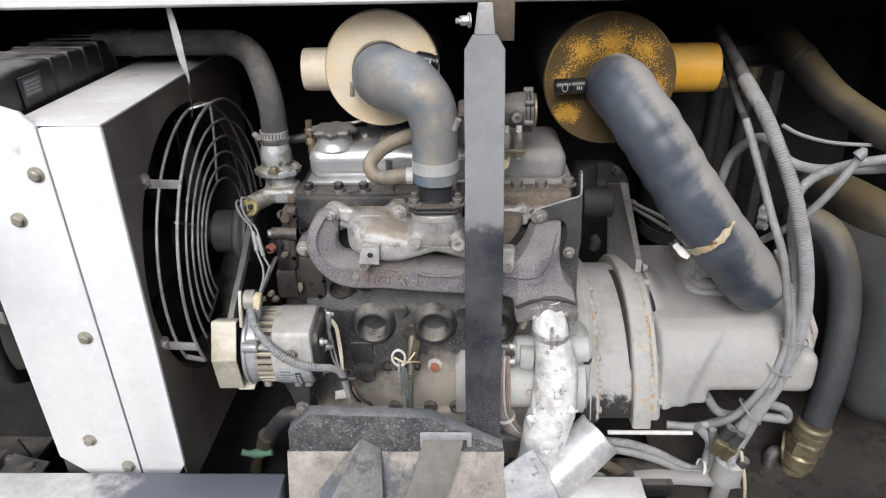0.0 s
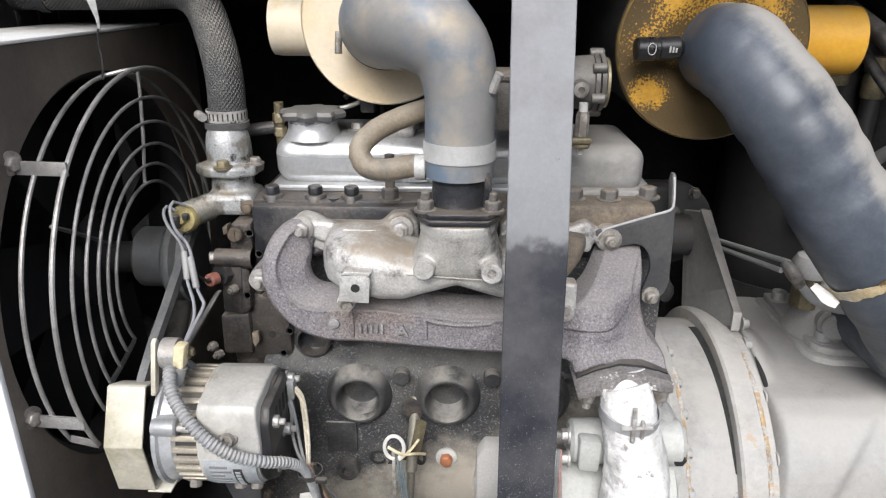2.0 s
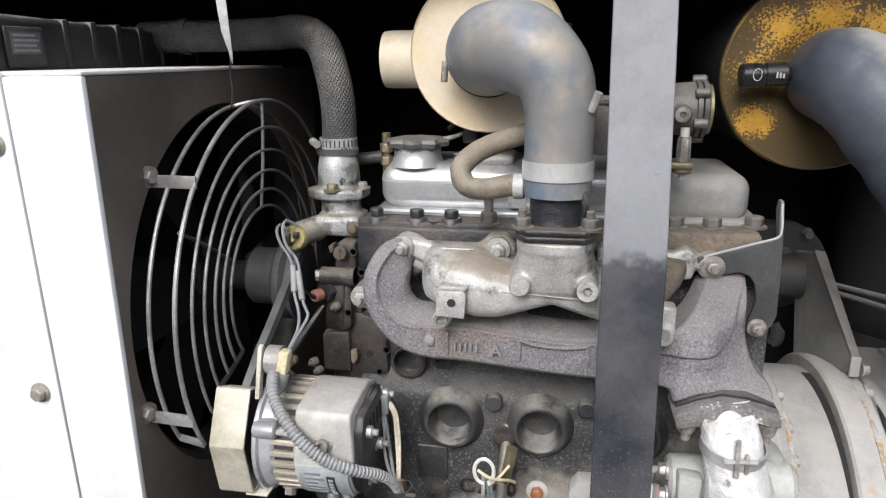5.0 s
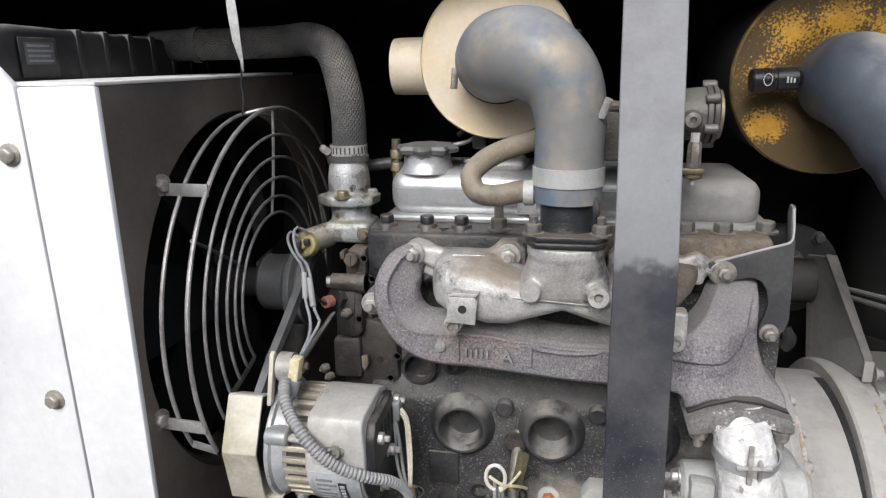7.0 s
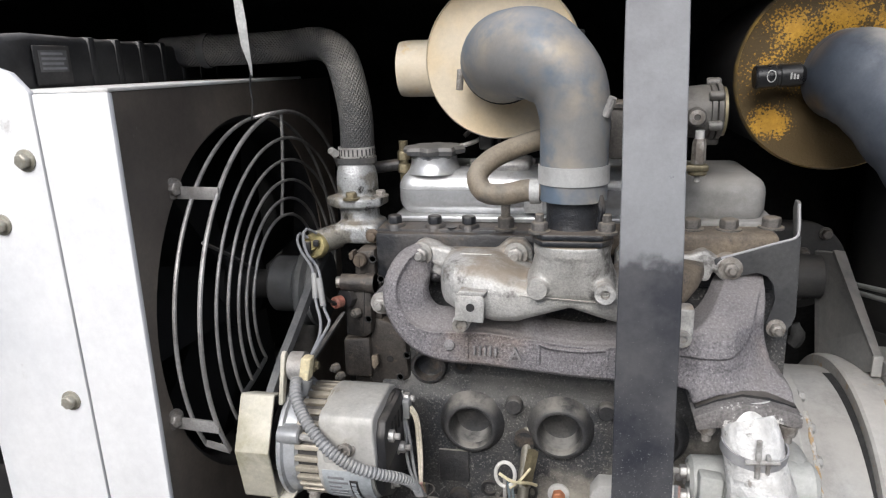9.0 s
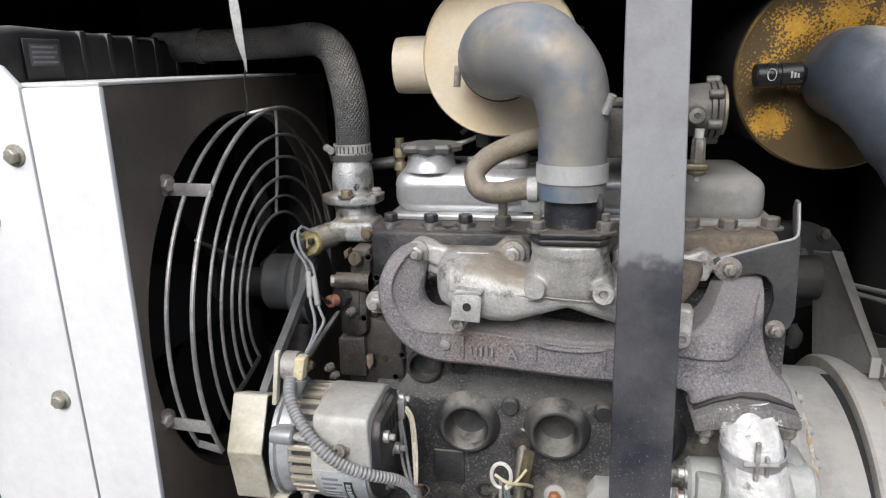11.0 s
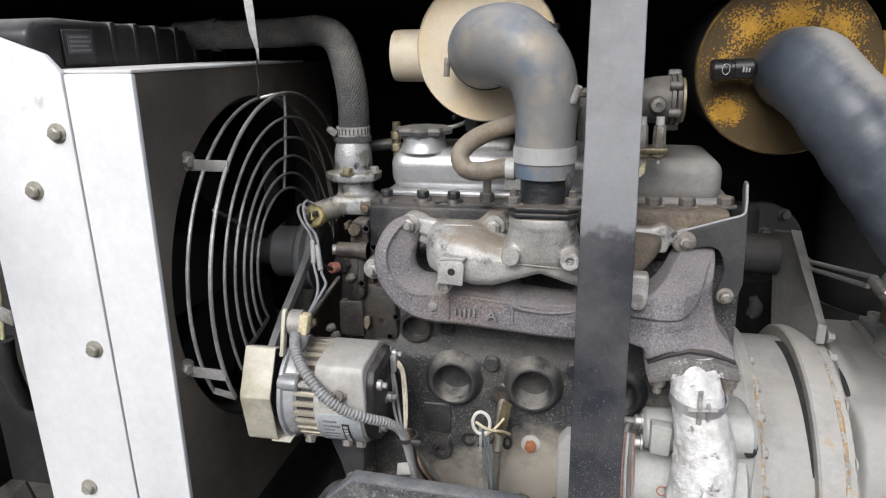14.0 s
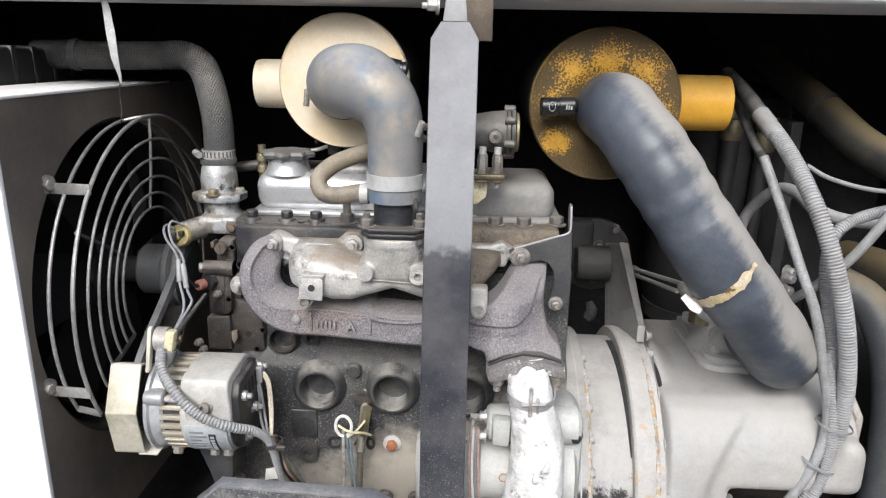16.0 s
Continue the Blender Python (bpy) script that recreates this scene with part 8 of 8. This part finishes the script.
# ---- cables and hoses at the compressor end ----
def cable_loom():
    c = thing("conduit_loom", (0.55, 0.98, 0.6), "bundle of grey corrugated conduits tied together", "conduit")
    part("sleeve", tube([(0.502, 1.300, 1.275), (0.504, 1.220, 1.250), (0.506, 1.130, 1.215)], 0.0115, 14), rubber, c, "black sleeve")
    part("conduit", tube([(0.505, 1.134, 1.218), (0.515, 1.080, 1.188), (0.523, 1.020, 1.147), (0.540, 0.985, 1.095), (0.560, 0.970, 1.035), (0.580, 0.965, 0.968), (0.594, 0.965, 0.895), (0.599, 0.970, 0.825), (0.592, 0.970, 0.755), (0.561, 0.960, 0.695), (0.527, 0.950, 0.646)], 0.0114, 16, ribs=0.0013, pitch=0.0042), conduit_grey, c, "thick corrugated conduit")
    part("conduit_end", tube([(0.504, 1.145, 1.223), (0.507, 1.126, 1.213), (0.512, 1.100, 1.197)], 0.0126, 16), conduit_grey, c)
    part("sleeve", tube([(0.508, 1.250, 1.229), (0.505, 1.170, 1.188), (0.500, 1.095, 1.161)], 0.0068, 12), rubber, c)
    part("conduit", tube([(0.499, 1.100, 1.167), (0.515, 1.050, 1.099), (0.529, 1.000, 1.031), (0.549, 0.985, 0.978), (0.568, 0.980, 0.907), (0.584, 0.975, 0.833), (0.573, 0.965, 0.770), (0.540, 0.960, 0.701), (0.508, 0.970, 0.648), (0.477, 1.000, 0.613)], 0.0070, 12, ribs=0.0004, pitch=0.0036), conduit_grey, c)
    part("conduit", tube([(0.540, 1.270, 0.965), (0.541, 1.260, 1.008), (0.550, 1.250, 1.057), (0.567, 1.200, 1.103), (0.576, 1.150, 1.108), (0.582, 1.100, 1.095), (0.628, 1.100, 1.080), (0.705, 1.120, 1.071), (0.779, 1.150, 1.062)], 0.0090, 14), conduit_grey, c)
    part("conduit", tube([(0.711, 1.050, 1.114), (0.647, 1.040, 1.108), (0.597, 1.030, 1.094), (0.571, 1.020, 1.071), (0.565, 1.010, 1.027), (0.574, 1.000, 0.970), (0.589, 0.985, 0.894), (0.598, 0.980, 0.830), (0.595, 0.975, 0.775), (0.577, 0.965, 0.722), (0.543, 0.955, 0.674), (0.520, 0.940, 0.602), (0.513, 0.930, 0.565)], 0.0082, 14, ribs=0.0008, pitch=0.0036), conduit_grey, c)
    part("conduit", tube([(0.544, 1.050, 0.972), (0.562, 1.020, 1.007), (0.585, 1.000, 1.046), (0.609, 0.990, 1.092), (0.635, 0.990, 1.142)], 0.0065, 12), conduit_grey, c)
    part("conduit", tube([(0.576, 0.990, 0.923), (0.586, 0.975, 0.867), (0.589, 0.965, 0.805), (0.581, 0.958, 0.740), (0.552, 0.950, 0.672), (0.528, 0.940, 0.616)], 0.0076, 12, ribs=0.001, pitch=0.0036), conduit_grey, c)
    part("knot", tube([(0.626, 0.985, 1.141), (0.632, 0.985, 1.148), (0.633, 0.985, 1.155)], [0.009, 0.008, 0.004], 10), conduit_grey, c)
    part("thin_wire", tube([(0.560, 1.100, 1.157), (0.596, 1.100, 1.139), (0.655, 1.100, 1.125), (0.737, 1.100, 1.120)], 0.0032, 8), conduit_grey, c)
    for p, rr, ax in (([(0.591, 0.968, 0.826)][0], 0.0225, (-0.15, 0, -1)), ([(0.578, 0.968, 0.766)][0], 0.0225, (-0.4, 0, -1)), ([(0.541, 0.958, 0.680)][0], 0.026, (-0.8, 0, -0.8))):
        part("cable_tie", ring_band(p, ax, rr, 0.003, 0.0014, 28), conduit_grey, c)
    l = thing("lower_loom", (0.4, 1.0, 0.5), "grey conduits looping below the compressor", "conduit")
    part("conduit", tube([(0.414, 1.000, 0.612), (0.463, 0.990, 0.616), (0.513, 0.990, 0.631), (0.551, 0.990, 0.644), (0.604, 0.990, 0.637), (0.627, 0.990, 0.635), (0.620, 0.990, 0.657), (0.576, 0.990, 0.674)], 0.0085, 12), conduit_grey, l)
    part("conduit", tube([(0.286, 0.980, 0.592), (0.339, 0.980, 0.585), (0.394, 0.980, 0.564), (0.452, 0.980, 0.529), (0.484, 0.980, 0.522), (0.492, 0.980, 0.558), (0.490, 0.980, 0.592), (0.464, 0.980, 0.626)], 0.0085, 12, ribs=0.001, pitch=0.0045), conduit_grey, l)
    part("conduit", tube([(0.286, 0.970, 0.580), (0.338, 0.970, 0.574), (0.398, 0.970, 0.553), (0.455, 0.970, 0.525), (0.496, 0.970, 0.532), (0.494, 0.970, 0.588), (0.488, 0.970, 0.628)], 0.007, 12), conduit_grey, l)
    part("conduit", tube([(0.477, 1.000, 0.681), (0.503, 1.000, 0.645), (0.536, 1.000, 0.636), (0.575, 1.000, 0.649), (0.590, 1.000, 0.675)], 0.0085, 12), conduit_grey, l)
    part("conduit", tube([(0.086, 0.980, 0.602), (0.118, 0.980, 0.598), (0.171, 0.980, 0.598), (0.207, 0.980, 0.603)], 0.0085, 12, ribs=0.0016, pitch=0.0045), conduit_grey, l)
    part("cable_tie", ring_band([(0.482, 0.975, 0.530)][0], (1, 0, -0.2), 0.016, 0.005, 0.0014), white_plastic, l)
    solo("tie_rod", tube([(0.294, 0.955, 0.634), (0.445, 0.955, 0.633)], 0.0042, 10), white_plastic, "thin white painted rod under the coupling", "rod")
    solo("wire_lead", tube([(0.527, 0.930, 0.612), (0.545, 0.930, 0.544), (0.553, 0.930, 0.499)], 0.003, 8), pale_plastic, "thin yellow wire lead", "wiring")


cable_loom()


def oil_lines():
    h = thing("hydraulic_hose", (0.66, 1.08, 0.5), "thick dusty olive hose with a brass swivel fitting", "hose")
    part("hose", tube([(0.654, 1.140, 0.973), (0.689, 1.120, 0.954), (0.709, 1.100, 0.918), (0.725, 1.080, 0.848), (0.728, 1.060, 0.764), (0.722, 1.045, 0.672), (0.711, 1.035, 0.592)], 0.0275, 28), hose_dark, h)
    a, b = [Vector(p) for p in [(0.706, 1.030, 0.590), (0.686, 1.030, 0.444)]]
    d = (b - a)
    part("ferrule", lathe([(0.028, 0), (0.0325, 0.004), (0.0325, 0.014), (0.029, 0.016), (0.0325, 0.018), (0.0325, 0.030), (0.028, 0.034)], a, d, 32), brass, h, "brass crimp ferrule")
    part("swivel_nut", lathe([(0.028, 0.036), (0.034, 0.04), (0.034, 0.066), (0.029, 0.07)], a, d, 6), brass, h, "brass swivel nut")
    part("adaptor", lathe([(0.026, 0.07), (0.030, 0.075), (0.030, 0.10), (0.026, 0.105), (0.026, 0.16)], a, d, 24), brass, h)
    part("elbow", tube([(0.689, 1.060, 0.490), (0.651, 1.050, 0.492), (0.641, 1.030, 0.444), (0.644, 1.030, 0.397)], [0.016, 0.014, 0.010, 0.008], 14), black_steel, h)
    part("ring_flange", lathe([(0.024, 0), (0.034, 0.001), (0.034, 0.006), (0.024, 0.006), (0.024, 0)], [(0.675, 1.060, 0.505)][0], (0.9, -0.5, 0.2), 28, True), brass, h)
    u = thing("return_hose", (0.66, 1.2, 0.9), "thick olive-dusted hose running up under the roof", "hose")
    part("hose", tube([(0.615, 1.450, 1.298), (0.645, 1.380, 1.260), (0.666, 1.300, 1.222), (0.690, 1.220, 1.178), (0.715, 1.160, 1.154), (0.731, 1.100, 1.142), (0.772, 1.050, 1.125)], 0.0275, 28), olive_hose, u)
    part("collar", ring_band([(0.666, 1.300, 1.222)][0], (0.06, -0.08, -0.06), 0.0277, 0.012, 0.0015, 36), black_steel, u)
    s = thing("suction_hose", (0.72, 1.3, 0.9), "broad grey-brown hose lying behind the conduits", "hose")
    part("hose", tube([(0.830, 1.450, 0.909), (0.847, 1.350, 0.916), (0.874, 1.250, 0.910), (0.937, 1.200, 0.865)], 0.05, 28), olive_hose, s)
    m = thing("oil_manifold", (0.52, 0.95, 0.45), "pale grey manifold block with brass hose fittings", "manifold block")
    base = [(0.518, 0.950, 0.529), (0.511, 0.950, 0.593)]
    part("block", start([lathe([(0.027, 0), (0.027, 0.045), (0.022, 0.05)], base[0], (0.1, 0, 1), 32)]), grey_paint, m)
    part("plate", prism([(p[0], p[2]) for p in [(0.336, 0.950, 0.530), (0.393, 0.950, 0.537), (0.474, 0.950, 0.531), (0.547, 0.950, 0.518), (0.552, 0.950, 0.507), (0.381, 0.950, 0.520)]], 0.945, 0.965, "y", 0.001), grey_paint, m, "grey carrier plate")
    for q in [(0.491, 0.940, 0.618), (0.510, 0.940, 0.605), (0.527, 0.940, 0.545)]:
        part("fitting", start([lathe([(0.010, -0.02), (0.010, 0.0), (0.013, 0.001), (0.013, 0.012), (0.009, 0.014), (0.009, 0.02)], q, (0.25, -0.2, 1), 6)]), brass, m, "brass hex fitting")
        part("hose_end", rod(Vector(q) + Vector((0.004, -0.003, 0.02)), Vector(q) + Vector((0.012, -0.006, 0.045)), 0.0095, 14), rubber, m)
    part("leg", rod(Vector(base[0]) + Vector((-0.01, 0, -0.10)), Vector(base[0]) + Vector((0, 0, 0.002)), 0.016, 16), grey_paint, m)
    g = thing("earth_braid", (0.35, 0.95, 0.55), "brown woven earth strap under the coupling", "strap")
    part("braid", tube([(0.285, 0.960, 0.562), (0.313, 0.960, 0.543), (0.341, 0.960, 0.524), (0.380, 0.960, 0.509), (0.427, 0.960, 0.510)], [0.009, 0.010, 0.010, 0.008, 0.006], 14, 0.005, squash=0.4), brown_mat, g)
    lowb = thing("rail_bolts", (0.24, 0.95, 0.5), "row of bolts on the engine bearer", "bolts")
    part("bearer", box(0.12, 0.42, 0.93, 1.0, 0.50, 0.532, 0.004), black_steel, lowb)
    for q in [(0.278, 0.925, 0.551), (0.334, 0.925, 0.537)]:
        bolt(lowb, q, FRONT, 0.011, 0.012, 0.015, 0, grey_paint)


oil_lines()


# ---- low corner beside the radiator ----
def low_corner():
    b = thing("mounting_bracket", (-0.72, 1.0, 0.5), "dark steel bracket with bolts beside the radiator", "bracket")
    part("plate", prism([(-0.86, 0.555), (-0.765, 0.555), (-0.765, 0.600), (-0.777, 0.636)], 0.93, 0.936, "y", 0.001), black_steel, b)
    part("rail", box(-0.90, -0.775, 0.9365, 1.0195, 0.545, 0.565, 0.002), black_steel, b)
    part("foot", prism([(-0.790, 0.874), (-0.711, 0.874), (-0.713, 0.908), (-0.790, 0.929)], 0.600, 0.606, "z", 0.001), steel_dark, b, "bare grey foot plate")
    bolt(b, (-0.802, 0.929, 0.590), FRONT, 0.008, 0.009, 0.0105, 0, iron_dusty)
    bolt(b, (-0.738, 0.892, 0.606), UP, 0.0085, 0.009, 0.0115, 0, iron_dusty)
    part("upright", box(-0.90, -0.74, 1.02, 1.05, 0.4205, 1.02, 0.004), black_steel, b)


low_corner()
